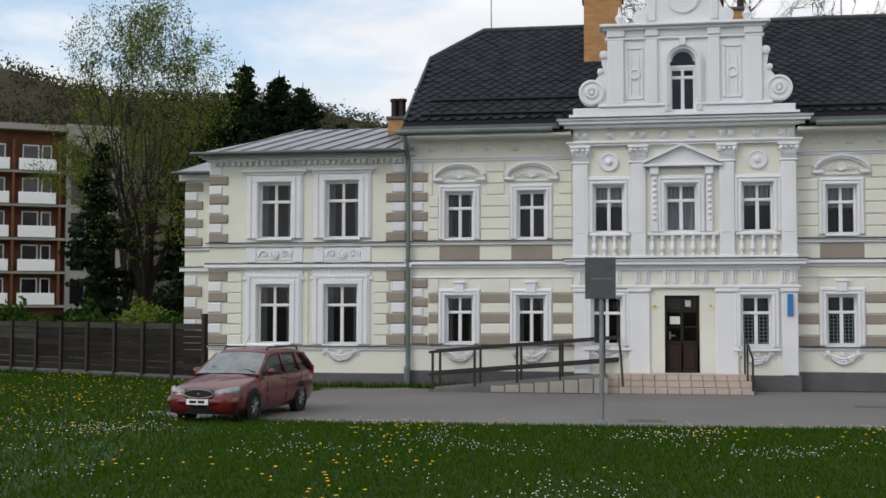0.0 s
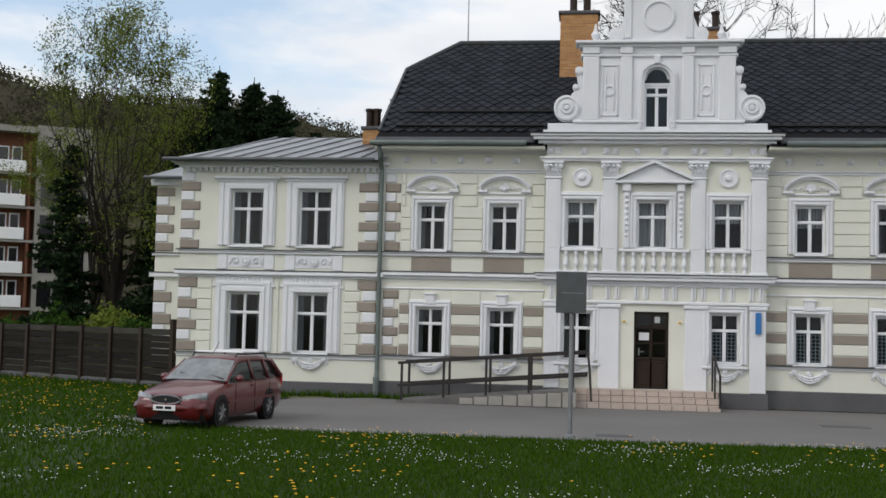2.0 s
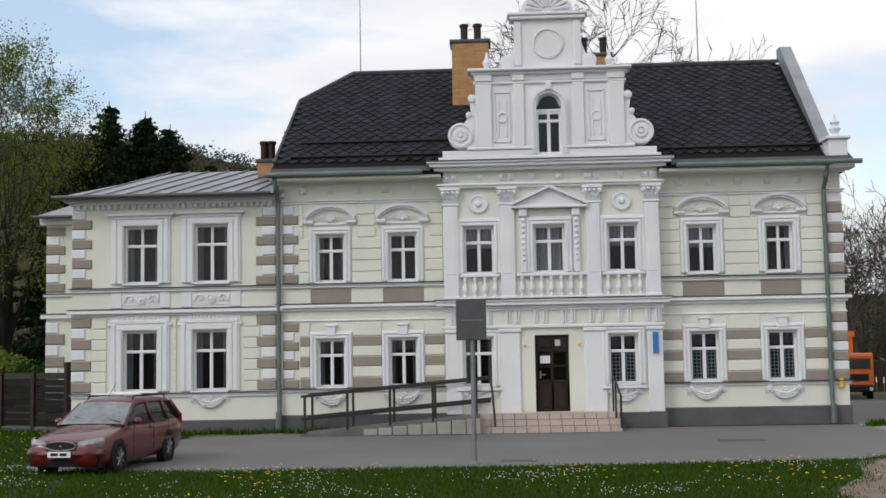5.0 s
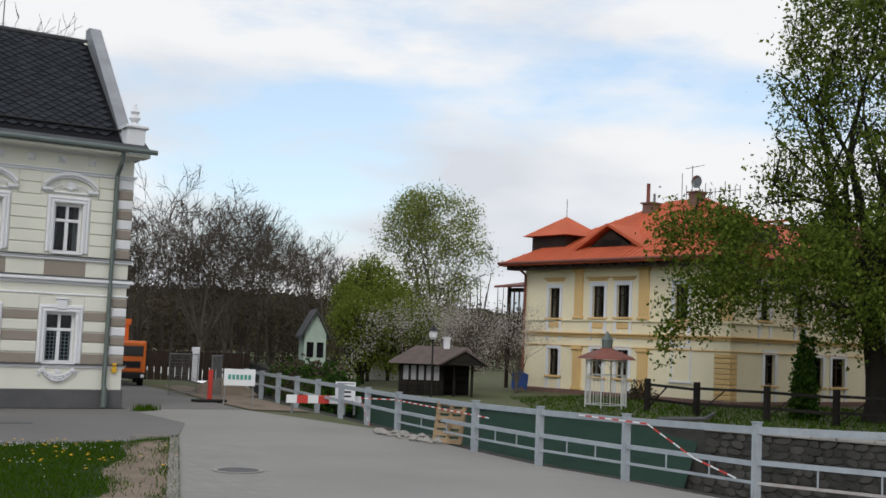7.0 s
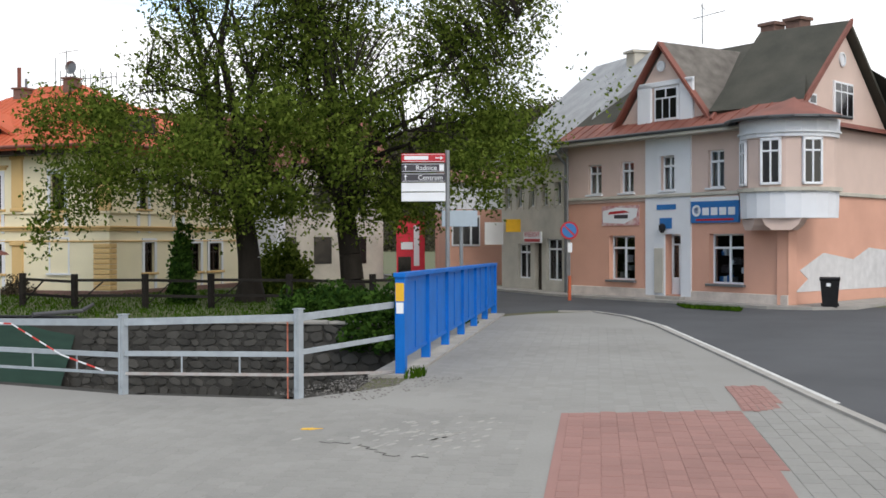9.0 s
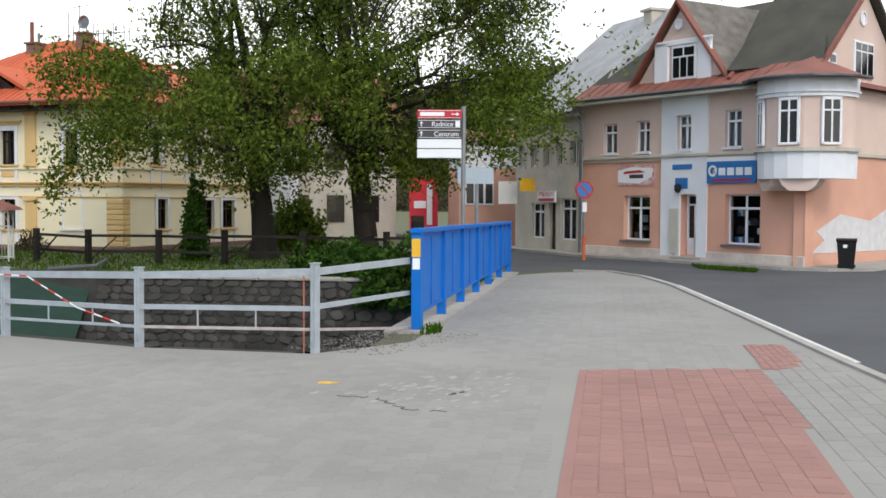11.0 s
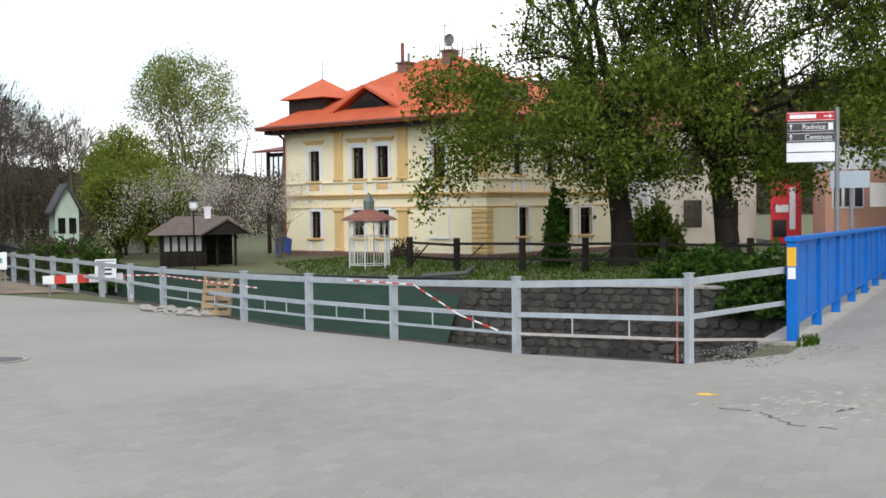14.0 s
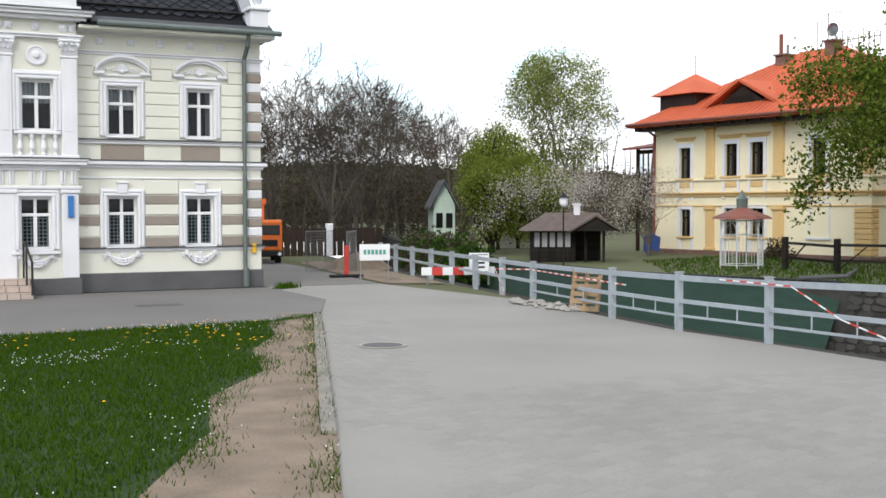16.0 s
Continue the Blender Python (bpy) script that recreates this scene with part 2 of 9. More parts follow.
# ---- mesh helpers ----
class Shape:
    """Collects boxes, prisms, tubes and turned forms into one mesh."""

    def __init__(self):
        self.v, self.f = [], []

    def add(self, verts, faces):
        k = len(self.v)
        self.v += [tuple(p) for p in verts]
        self.f += [tuple(i + k for i in f) for f in faces]
        return self

    def box(self, x0, y0, z0, x1, y1, z1):
        return self.add([(x0, y0, z0), (x1, y0, z0), (x1, y1, z0), (x0, y1, z0), (x0, y0, z1), (x1, y0, z1), (x1, y1, z1), (x0, y1, z1)],
                        [(0, 3, 2, 1), (4, 5, 6, 7), (0, 1, 5, 4), (1, 2, 6, 5), (2, 3, 7, 6), (3, 0, 4, 7)])

    def chamfer(self, x0, y0, z0, x1, y1, z1, b=0.02):
        """A box whose front (low y) edges are bevelled."""
        return self.add([(x0, y1, z0), (x1, y1, z0), (x1, y1, z1), (x0, y1, z1), (x0, y0 + b, z0), (x1, y0 + b, z0), (x1, y0 + b, z1), (x0, y0 + b, z1),
                         (x0 + b, y0, z0 + b), (x1 - b, y0, z0 + b), (x1 - b, y0, z1 - b), (x0 + b, y0, z1 - b)],
                        [(0, 3, 2, 1), (0, 1, 5, 4), (1, 2, 6, 5), (2, 3, 7, 6), (3, 0, 4, 7), (4, 5, 9, 8), (5, 6, 10, 9), (6, 7, 11, 10), (7, 4, 8, 11), (8, 9, 10, 11)])

    def prism(self, poly, a, b, axis="y"):
        """A polygon, given in the other two axes, drawn out along axis from a to b."""
        def at(p, d):
            return (p[0], d, p[1]) if axis == "y" else (d, p[0], p[1]) if axis == "x" else (p[0], p[1], d)
        n = len(poly)
        return self.add([at(p, a) for p in poly] + [at(p, b) for p in poly],
                        [tuple(range(n)), tuple(reversed(range(n, 2 * n)))] + [(i, i + n, (i + 1) % n + n, (i + 1) % n) for i in range(n)])

    def tube(self, p, q, r, r2=None, n=8, caps=True):
        p, q = Vector(p), Vector(q)
        r2 = r if r2 is None else r2
        d = (q - p).normalized()
        a = d.orthogonal().normalized()
        b = d.cross(a)
        ring = [a * math.cos(2 * math.pi * i / n) + b * math.sin(2 * math.pi * i / n) for i in range(n)]
        f = [(i, (i + 1) % n, (i + 1) % n + n, i + n) for i in range(n)]
        if caps:
            f += [tuple(reversed(range(n))), tuple(range(n, 2 * n))]
        return self.add([p + c * r for c in ring] + [q + c * r2 for c in ring], f)

    def lathe(self, x, y, profile, n=12, axis="z", z=0.0):
        """profile: (radius, height) pairs round an upright axis, or round y."""
        k = len(profile)
        v = []
        for r, h in profile:
            for i in range(n):
                c, s = r * math.cos(2 * math.pi * i / n), r * math.sin(2 * math.pi * i / n)
                v.append((x + c, y + s, h) if axis == "z" else (x + c, y + h, z + s))
        f = [(j * n + i, j * n + (i + 1) % n, (j + 1) * n + (i + 1) % n, (j + 1) * n + i) for j in range(k - 1) for i in range(n)]
        f += [tuple(reversed(range(n))), tuple(range((k - 1) * n, k * n))]
        return self.add(v, f)

    def path(self, pts, r, n=8):
        for p, q in zip(pts, pts[1:]):
            self.tube(p, q, r, n=n)
        return self

    def mesh(self, name, material, smooth=False):
        me = bpy.data.meshes.new(name)
        me.from_pydata(self.v, [], self.f)
        bm = bmesh.new()
        bm.from_mesh(me)
        bmesh.ops.recalc_face_normals(bm, faces=bm.faces)
        bm.to_mesh(me)
        bm.free()
        if smooth:
            me.shade_smooth()
        me.materials.append(material)
        return me


def part(name, shape, material, parent=None, label="", smooth=False):
    ob = new(name, shape.mesh(name, material, smooth))
    if parent is not None:
        ob.parent = parent
    return tagged(ob, label)


def thing(name, m, label, category, group="", kind=""):
    e = new(name)
    e.matrix_world = m
    return tagged(e, label, category, group, kind)


def solid(name, shape, material, label, category, group="", kind="", m=None, smooth=False):
    ob = new(name, shape.mesh(name, material, smooth))
    if m is not None:
        ob.matrix_world = m
    return tagged(ob, label, category, group, kind)


def spans(x0, x1, blocked):
    """What is left of x0..x1 outside the blocked stretches."""
    out, x = [], x0
    for a, b in sorted(blocked):
        if a > x:
            out.append((x, min(a, x1)))
        x = max(x, b)
    if x < x1:
        out.append((x, x1))
    return [(a, b) for a, b in out if b - a > 0.03]


def wall_with_holes(s, x0, x1, z0, z1, y0, y1, holes):
    """One closed wall slab whose openings go right through."""
    xs = sorted({x0, x1, *(h[0] for h in holes), *(h[2] for h in holes)})
    zs = sorted({z0, z1, *(h[1] for h in holes), *(h[3] for h in holes)})
    nx, nz = len(xs), len(zs)

    def full(i, j):
        if not (0 <= i < nx - 1 and 0 <= j < nz - 1):
            return False
        x, z = (xs[i] + xs[i + 1]) / 2, (zs[j] + zs[j + 1]) / 2
        return not any(h[0] < x < h[2] and h[1] < z < h[3] for h in holes)

    def at(i, j, back):
        return (j * nx + i) * 2 + back
    f = []
    for j in range(nz - 1):
        for i in range(nx - 1):
            if full(i, j):
                f += [(at(i, j, 0), at(i + 1, j, 0), at(i + 1, j + 1, 0), at(i, j + 1, 0)), (at(i, j + 1, 1), at(i + 1, j + 1, 1), at(i + 1, j, 1), at(i, j, 1))]
                for (di, dj), (a, b) in (((-1, 0), ((i, j), (i, j + 1))), ((1, 0), ((i + 1, j + 1), (i + 1, j))), ((0, -1), ((i + 1, j), (i, j))), ((0, 1), ((i, j + 1), (i + 1, j + 1)))):
                    if not full(i + di, j + dj):
                        f.append((at(*a, 0), at(*b, 0), at(*b, 1), at(*a, 1)))
    s.add([(x, y, z) for z in zs for x in xs for y in (y0, y1)], f)


def flat(name, poly, z, material, label, category, hole=None):
    from mathutils.geometry import tessellate_polygon
    loops = [[Vector((*p, 0)) for p in poly]] + ([[Vector((*p, 0)) for p in hole]] if hole else [])
    tris = tessellate_polygon(loops)
    s = Shape()
    s.add([(p.x, p.y, z) for lp in loops for p in lp], [tuple(t) for t in tris])
    me = bpy.data.meshes.new(name)
    me.from_pydata(s.v, [], s.f)
    for p in me.polygons:
        if p.normal.z < 0:
            p.flip()
    me.materials.append(material)
    return tagged(new(name, me), label, category, kind="structure")


def along(p, q):
    """A frame at p whose x runs to q, with y to the left of it and z up."""
    return pose(p[0], p[1], 0, 0, 0, math.degrees(math.atan2(q[1] - p[1], q[0] - p[0])))


def window(parent, x0, z0, x1, z1, y, material=None, transom=0.66, curtain=0, bars=False, reveal=0.12, mullion=True, fw=0.06):
    """A casement in its opening; y is the wall's face."""
    material = material or FRAME_WHITE
    yy = y + reveal
    zt = z0 + (z1 - z0) * transom
    xm = (x0 + x1) / 2
    s = Shape()
    wall_with_holes(s, x0, x1, z0, z1, yy, yy + 0.07, [(x0 + fw, z0 + fw, x1 - fw, z1 - fw)])
    w = part("window", s, material, parent)
    if transom < 1:
        part("transom", Shape().chamfer(x0 + fw, yy - 0.02, zt - 0.04, x1 - fw, yy + 0.05, zt + 0.04, 0.012), material, w)
    if mullion:
        part("mullion", Shape().chamfer(xm - 0.045, yy - 0.01, z0 + fw, xm + 0.045, yy + 0.05, zt - 0.04 if transom < 1 else z1 - fw, 0.012), material, w)
        if transom < 1:
            part("mullion", Shape().chamfer(xm - 0.035, yy - 0.01, zt + 0.04, xm + 0.035, yy + 0.05, z1 - fw, 0.012), material, w)
    cols = ((x0 + fw, xm - 0.03), (xm + 0.03, x1 - fw)) if mullion else ((x0 + fw, x1 - fw),)
    rows = ((z0 + fw, zt - 0.03), (zt + 0.03, z1 - fw)) if transom < 1 else ((z0 + fw, z1 - fw),)
    for a, b in cols:
        for c, d in rows:
            p = part("pane", Shape().box(a, yy + 0.025, c, b, yy + 0.031, d), GLASS, w)
            p.visible_shadow = False
    if curtain:
        k = Shape()
        n = 40
        for a, b, low in {1: ((x0, x0 + (x1 - x0) * 0.2, z0), (x1 - (x1 - x0) * 0.2, x1, z0)), 2: ((x0, x1, z0 + (z1 - z0) * 0.55),), 3: ((x0, x1, z0),)}[curtain]:
            pts = [(a + (b - a) * i / n, yy + 0.2 + 0.025 * math.sin(i * 1.4)) for i in range(n + 1)]
            k.add([(px, py, z) for z in (low, z1) for px, py in pts], [(i, i + 1, i + n + 2, i + n + 1) for i in range(n)])
        part("curtain", k, CURTAIN, w, "white net curtain")
    if bars:
        k = Shape()
        for i in range(1, 8):
            k.box(x0 + (x1 - x0) * i / 8 - 0.008, yy + 0.06, z0, x0 + (x1 - x0) * i / 8 + 0.008, yy + 0.075, zt)
        for i in range(1, 9):
            k.box(x0, yy + 0.06, z0 + (zt - z0) * i / 9 - 0.008, x1, yy + 0.075, z0 + (zt - z0) * i / 9 + 0.008)
        part("grille", k, RAIL, w, "pale security grille")
    return w

# ---- ground, river, roads ----
NEAR_BANK = [(14.3, 8.9), (13.3, 9.2), (12.6, 11.7), (12.6, 14.5), (12.5, 16.7), (12.76, 19.15), (13.45, 23.4), (15.4, 36), (19, 60), (24, 95)]
FAR_BANK = [(38, 95), (27, 60), (22.0, 40), (21.2, 30), (23.07, 23.25), (25.07, 18.1), (26.4, 13.6)]
TRENCH = NEAR_BANK + FAR_BANK
flat("ground", [(-900, -900), (900, -900), (900, 900), (-900, 900)], 0, EARTH, "bare garden earth with thin grass", "ground", TRENCH)
flat("water", [(10, 5), (45, 5), (45, 100), (10, 100)], -2.6, WATER, "shallow dark river water", "water")
KERB_FAR, KERB_NEAR = (7.84, 22.32), (3.77, 10.56)
LAWN = [(7.80, 22.2), (3.77, 10.56), (1.35, 3.8), (-2.5, -7), (-60, -7), (-60, 33), (-14.5, 33.5), (-11.6, 30.2), (-7.8, 29.4), (-9.4, 22.4), (-8.7, 21.3), (-5.2, 20.85), (2, 21.05), (6.6, 21.5), (7.2, 22.1)]
flat("lawn", LAWN, 0.03, GRASS_SOIL, "green lawn soil under the grass", "lawn")
YARD_POLY = [(7.84, 22.4), (7.2, 22.2), (6.6, 21.5), (2, 21.05), (-5.2, 20.85), (-8.7, 21.3), (-9.4, 22.4), (-7.8, 29.4), (-5.4, 30.6), (9.3, 30.7), (9.3, 26)]
flat("forecourt", YARD_POLY, 0.008, YARD, "worn grey forecourt paving before the house", "pavement")
WAY = [(7.84, 22.32), (3.77, 10.56), (1.35, 3.8), (-2.5, -7), (3, -7), (8.2, -1.6), (16.2, 2.6), (22.3, 5.7), (28.5, 8.9), (31.4, 10.7), (33.2, 12.4), (31.8, 13.6), (30.6, 13.9), (29, 14.2), (16.4, 9.1), (15.2, 8.7)] + NEAR_BANK[:7] + [(12.6, 30.6), (9.3, 30.7), (9.3, 26)]
flat("paved_way", WAY, 0.012, PAVE, "pale grey interlocking paving", "pavement")
flat("lane", [(9.3, 30.7), (12.6, 30.6), (14.5, 50), (16, 70), (9.6, 70), (10.0, 44)], 0.02, YARD, "grey asphalt lane beside the house", "road")
ROAD = [(8.3, -1.7), (16.4, 2.5), (22.4, 5.5), (28.7, 8.7), (31.6, 10.5), (33.5, 12.3), (33.4, 13.8), (31, 14.6), (31, 17), (47, 26.5), (62, 40), (66, 38), (48.5, 22.4), (43.8, 16.2), (38.9, 7), (39.5, 4.6), (60, 6), (60, -20), (8, -20)]
flat("road", ROAD, 0.006, ASPHALT, "dark grey asphalt road", "road")


def strip(name, pts, width, z0, z1, material, label, category, side=1):
    """A kerb or wall of that width beside a line."""
    s = Shape()
    for p, q in zip(pts, pts[1:]):
        d = Vector((q[0] - p[0], q[1] - p[1])).normalized()
        n = Vector((-d.y, d.x)) * width * side
        s.prism([p, q, (q[0] + n.x, q[1] + n.y), (p[0] + n.x, p[1] + n.y)], z0, z1, "z")
    return solid(name, s, material, label, category, kind="structure")


EDGE = [(8.2, -1.7), (16.3, 2.55), (22.35, 5.6), (28.6, 8.8), (31.5, 10.6), (33.3, 12.35), (33.0, 13.4)]
strip("kerb", EDGE, 0.14, 0, 0.05, KERB, "grey concrete road kerb", "kerb")
strip("road_line", [(x + 0.02, y - 0.05) for x, y in EDGE[1:]], 0.11, 0, 0.013, ROADLINE, "white painted road edge line", "road marking", -1)
strip("lawn_kerb", [(7.0, 22.62), KERB_FAR, KERB_NEAR], 0.15, 0, 0.07, LAWN_KERB, "worn concrete kerb along the lawn", "kerb", -1)
flat("red_paving_strip", [(13.77, 5.39), (14.95, 3.4), (8.93, 1.29), (2.8, -0.86), (1.9, 0.95), (7.85, 3.16)], 0.018, PAVE_RED, "red tactile paving strip", "pavement")
flat("red_paving_patch", [(17.39, 4.2), (17.68, 3.72), (15.45, 2.95), (14.97, 3.38)], 0.018, PAVE_RED, "red tactile paving patch", "pavement")
strip("river_wall_near", NEAR_BANK, 0.5, -3.2, -0.03, STONE_BED, "stone river wall under the railing", "river wall", -1)
strip("river_wall_far", FAR_BANK, 0.6, -3.2, 0.02, STONE_BED, "rough stone river wall of the garden", "river wall", 1)
strip("bridge_side", [(14.3, 8.9), (26.4, 13.6)], 0.4, -3.2, -0.02, STONE_BED, "concrete side of the bridge", "bridge", -1)

# ---- the white corner house ----
Y = 30.88
BAY_Y = 30.53
house = thing("town_house", pose(0, 0, 0), "cream and white historic two-storey house with slate roof and ornate gable", "house")
WIN_U = [(-4.84, 4.0, -4.08, 5.28), (-2.88, 4.0, -2.12, 5.28), (5.12, 4.05, 5.88, 5.32), (7.18, 4.05, 7.90, 5.33)]
WIN_G = [(-4.84, 1.18, -4.08, 2.46), (-2.90, 1.18, -2.14, 2.46), (5.10, 1.18, 5.86, 2.48), (7.14, 1.18, 7.90, 2.48)]
WING_U = [(-10.12, 4.06, -9.18, 5.62), (-8.19, 4.06, -7.25, 5.64)]
WING_G = [(-10.14, 1.14, -9.20, 2.77), (-8.22, 1.14, -7.28, 2.77)]
BAY_U = [(-0.84, 4.12, -0.04, 5.38), (1.02, 4.12, 1.84, 5.38), (2.97, 4.12, 3.76, 5.38)]
BAY_G = [(-0.90, 1.16, -0.10, 2.44), (2.92, 1.16, 3.68, 2.46)]
DOOR = (0.98, 0.45, 1.88, 2.47)

s = Shape()
wall_with_holes(s, -5.85, -1.36, 0, 6.75, Y, Y + 0.45, [w for w in WIN_U + WIN_G if w[0] < -1])
part("wall", s, CREAM, house)
s = Shape()
wall_with_holes(s, 4.33, 9.2, 0, 6.75, Y, Y + 0.45, [w for w in WIN_U + WIN_G if w[0] > 4])
part("wall", s, CREAM, house)
part("side_wall", Shape().prism([(Y + 0.45, 0), (41, 0), (41, 6.75), (35.4, 10.8), (Y + 0.45, 6.75)], 8.75, 9.2, "x"), CREAM, house)
part("back_wall", Shape().box(-5.85, 40.5, 0, 8.75, 41, 6.75), CREAM, house)
s = Shape()
wall_with_holes(s, -1.36, 4.33, 0, 7.0, BAY_Y, Y + 0.45, BAY_U + BAY_G + [DOOR])
part("bay_wall", s, CREAM, house)
s = Shape()
wall_with_holes(s, -11.55, -5.85, 0, 6.4, Y, Y + 0.45, WING_U + WING_G)
part("wing_wall", s, CREAM, house)
for b_ in ((-11.55, Y + 0.45, 0, -11.1, 38, 6.4), (-12.95, 32.6, 0, -11.55, 33, 6.1), (-12.95, 33, 0, -12.6, 38, 6.1), (-11.1, 37.6, 0, -5.85, 38, 6.4)):
    part("wing_wall", Shape().box(*b_), CREAM, house)
# sheets and a floor slab that paint the shade inside the rooms
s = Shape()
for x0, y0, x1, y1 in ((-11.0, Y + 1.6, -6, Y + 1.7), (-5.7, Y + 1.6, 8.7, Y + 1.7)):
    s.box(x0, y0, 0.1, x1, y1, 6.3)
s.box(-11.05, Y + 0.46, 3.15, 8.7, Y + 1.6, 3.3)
part("inner_wall", s, ROOM_SHADE, house, "near-black sheets that paint the dimness behind the windows")

curt_u, curt_g = [1, 0, 2, 1], [1, 1, 0, 0]
for w, c in zip(WIN_U, curt_u):
    window(house, *w, Y, curtain=c)
for i, w in enumerate(WIN_G):
    window(house, *w, Y, curtain=curt_g[i], bars=i > 1)
for w in WING_U:
    window(house, *w, Y, curtain=1)
for w in WING_G:
    window(house, *w, Y, curtain=1)
for w, c in zip(BAY_U, (2, 3, 2)):
    window(house, *w, BAY_Y, curtain=c)
for i, w in enumerate(BAY_G):
    window(house, *w, BAY_Y, curtain=1 - i, bars=i == 1)


def surround(w, y, key=False, deep=0.05, wide=0.19, top=0.2):
    """Moulded plaster frame round an opening."""
    x0, z0, x1, z1 = w
    for a, b, d in ((0, wide, deep), (0.02, wide * 0.42, deep + 0.03), (wide * 0.58, wide * 0.86, deep + 0.03)):
        part("surround_jamb", Shape().chamfer(x0 - b, y - d, z0, x0 - a, y, z1 + a, 0.012), WHITE, house)
        part("surround_jamb", Shape().chamfer(x1 + a, y - d, z0, x1 + b, y, z1 + a, 0.012), WHITE, house)
        part("surround_head", Shape().chamfer(x0 - b, y - d, z1 + a, x1 + b, y, z1 + (top if a == 0 else b), 0.012), WHITE, house)
    if key:
        s = Shape()
        xm = (x0 + x1) / 2
        s.chamfer(xm - 0.13, y - 0.1, z1 + 0.08, xm + 0.13, y, z1 + 0.34, 0.02)
        s.chamfer(xm - 0.16, y - 0.12, z1 + 0.34, xm + 0.16, y, z1 + 0.39, 0.01)
        part("keystone", s, WHITE, house)
    part("sill", Shape().chamfer(x0 - 0.04, y - 0.1, z0 - 0.06, x1 + 0.04, y + 0.12, z0, 0.015), WHITE, house)


def garland(x, z, w, y, name="garland"):
    """A hanging swag of fruit and leaves between two rosettes with ribbons."""
    s = Shape()
    rg = random.Random(int(x * 100))
    for i in range(23):
        u = i / 22 * 2 - 1
        px, pz = x + u * w, z + 0.04 - 0.19 * (1 - u * u)
        fat = 0.035 + 0.035 * (1 - u * u)
        for k in range(3):
            qx, qz, r = px + rg.uniform(-0.02, 0.02), pz + (k - 1) * fat * 0.9, fat * rg.uniform(0.45, 0.75)
            s.lathe(qx, y - 0.03, [(0.006, -0.04 - r * 0.7), (r * 0.75, -0.03 - r * 0.4), (r, 0.0), (r, 0.03)], 6, "y", qz)
    for d in (-1, 1):
        s.lathe(x + d * w, y - 0.02, [(0.015, -0.07), (0.03, -0.05), (0.055, -0.055), (0.07, -0.03), (0.07, 0.02)], 9, "y", z + 0.06)
        for k, (dx, dz) in enumerate(((0.05, -0.16), (0.11, -0.10), (0.13, 0.0))):
            s.tube((x + d * (w + 0.04), y - 0.02, z + 0.04), (x + d * (w + dx + 0.04), y - 0.025, z + 0.04 + dz), 0.028, 0.010, 5)
    s.lathe(x, y - 0.02, [(0.015, -0.075), (0.03, -0.05), (0.06, -0.06), (0.075, -0.03), (0.075, 0.02)], 9, "y", z + 0.03)
    part(name, s, WHITE, house, "plaster garland relief")


def arch_pediment(xm, z, w, y):
    """A segmental hood with a shell relief."""
    s, n = Shape(), 16
    def arc(h, r):
        return [(xm + w * r * math.sin(a), z + h + 0.30 * r * (math.cos(a * 1.0) - math.cos(1.15)) / (1 - math.cos(1.15))) for a in [(-1.15 + 2.3 * i / n) for i in range(n + 1)]]
    for lo, hi, d in ((0.02, 0.08, 0.09), (0.08, 0.13, 0.15)):
        a, b = arc(lo, 1.0), arc(hi, 1.06)
        for i in range(n):
            s.prism([a[i], a[i + 1], b[i + 1], b[i]], y - d, y)
    s.chamfer(xm - w * 1.0, y - 0.13, z - 0.06, xm - w * 0.62, y, z + 0.02, 0.015)
    s.chamfer(xm + w * 0.62, y - 0.13, z - 0.06, xm + w * 1.0, y, z + 0.02, 0.015)
    s.chamfer(xm - w * 0.9, y - 0.06, z - 0.1, xm + w * 0.9, y, z - 0.05, 0.012)
    part("hood", s, WHITE, house)
    s = Shape()
    for i in range(9):
        a = math.pi * (i + 0.5) / 9
        s.tube((xm + 0.03 * math.cos(a), y - 0.05, z + 0.03), (xm + 0.15 * math.cos(a), y - 0.06, z + 0.03 + 0.19 * math.sin(a)), 0.012, 0.030, 6)
    s.lathe(xm, y - 0.03, [(0.01, -0.08), (0.05, -0.06), (0.06, 0.02)], 9, "y", z + 0.03)
    for d in (-1, 1):
        for c, r in ((0.24, 0.075), (0.40, 0.055), (0.52, 0.035)):
            for k in range(10):
                a0, a1 = k * 0.6, (k + 1) * 0.6
                r0, r1 = r * (1 - k * 0.075), r * (1 - (k + 1) * 0.075)
                s.tube((xm + d * (c + r0 * math.cos(a0)), y - 0.045, z + 0.085 - c * 0.08 + r0 * math.sin(a0)), (xm + d * (c + r1 * math.cos(a1)), y - 0.045, z + 0.085 - c * 0.08 + r1 * math.sin(a1)), 0.017, 0.015, 5)
    part("shell_relief", s, WHITE, house, "plaster shell relief")


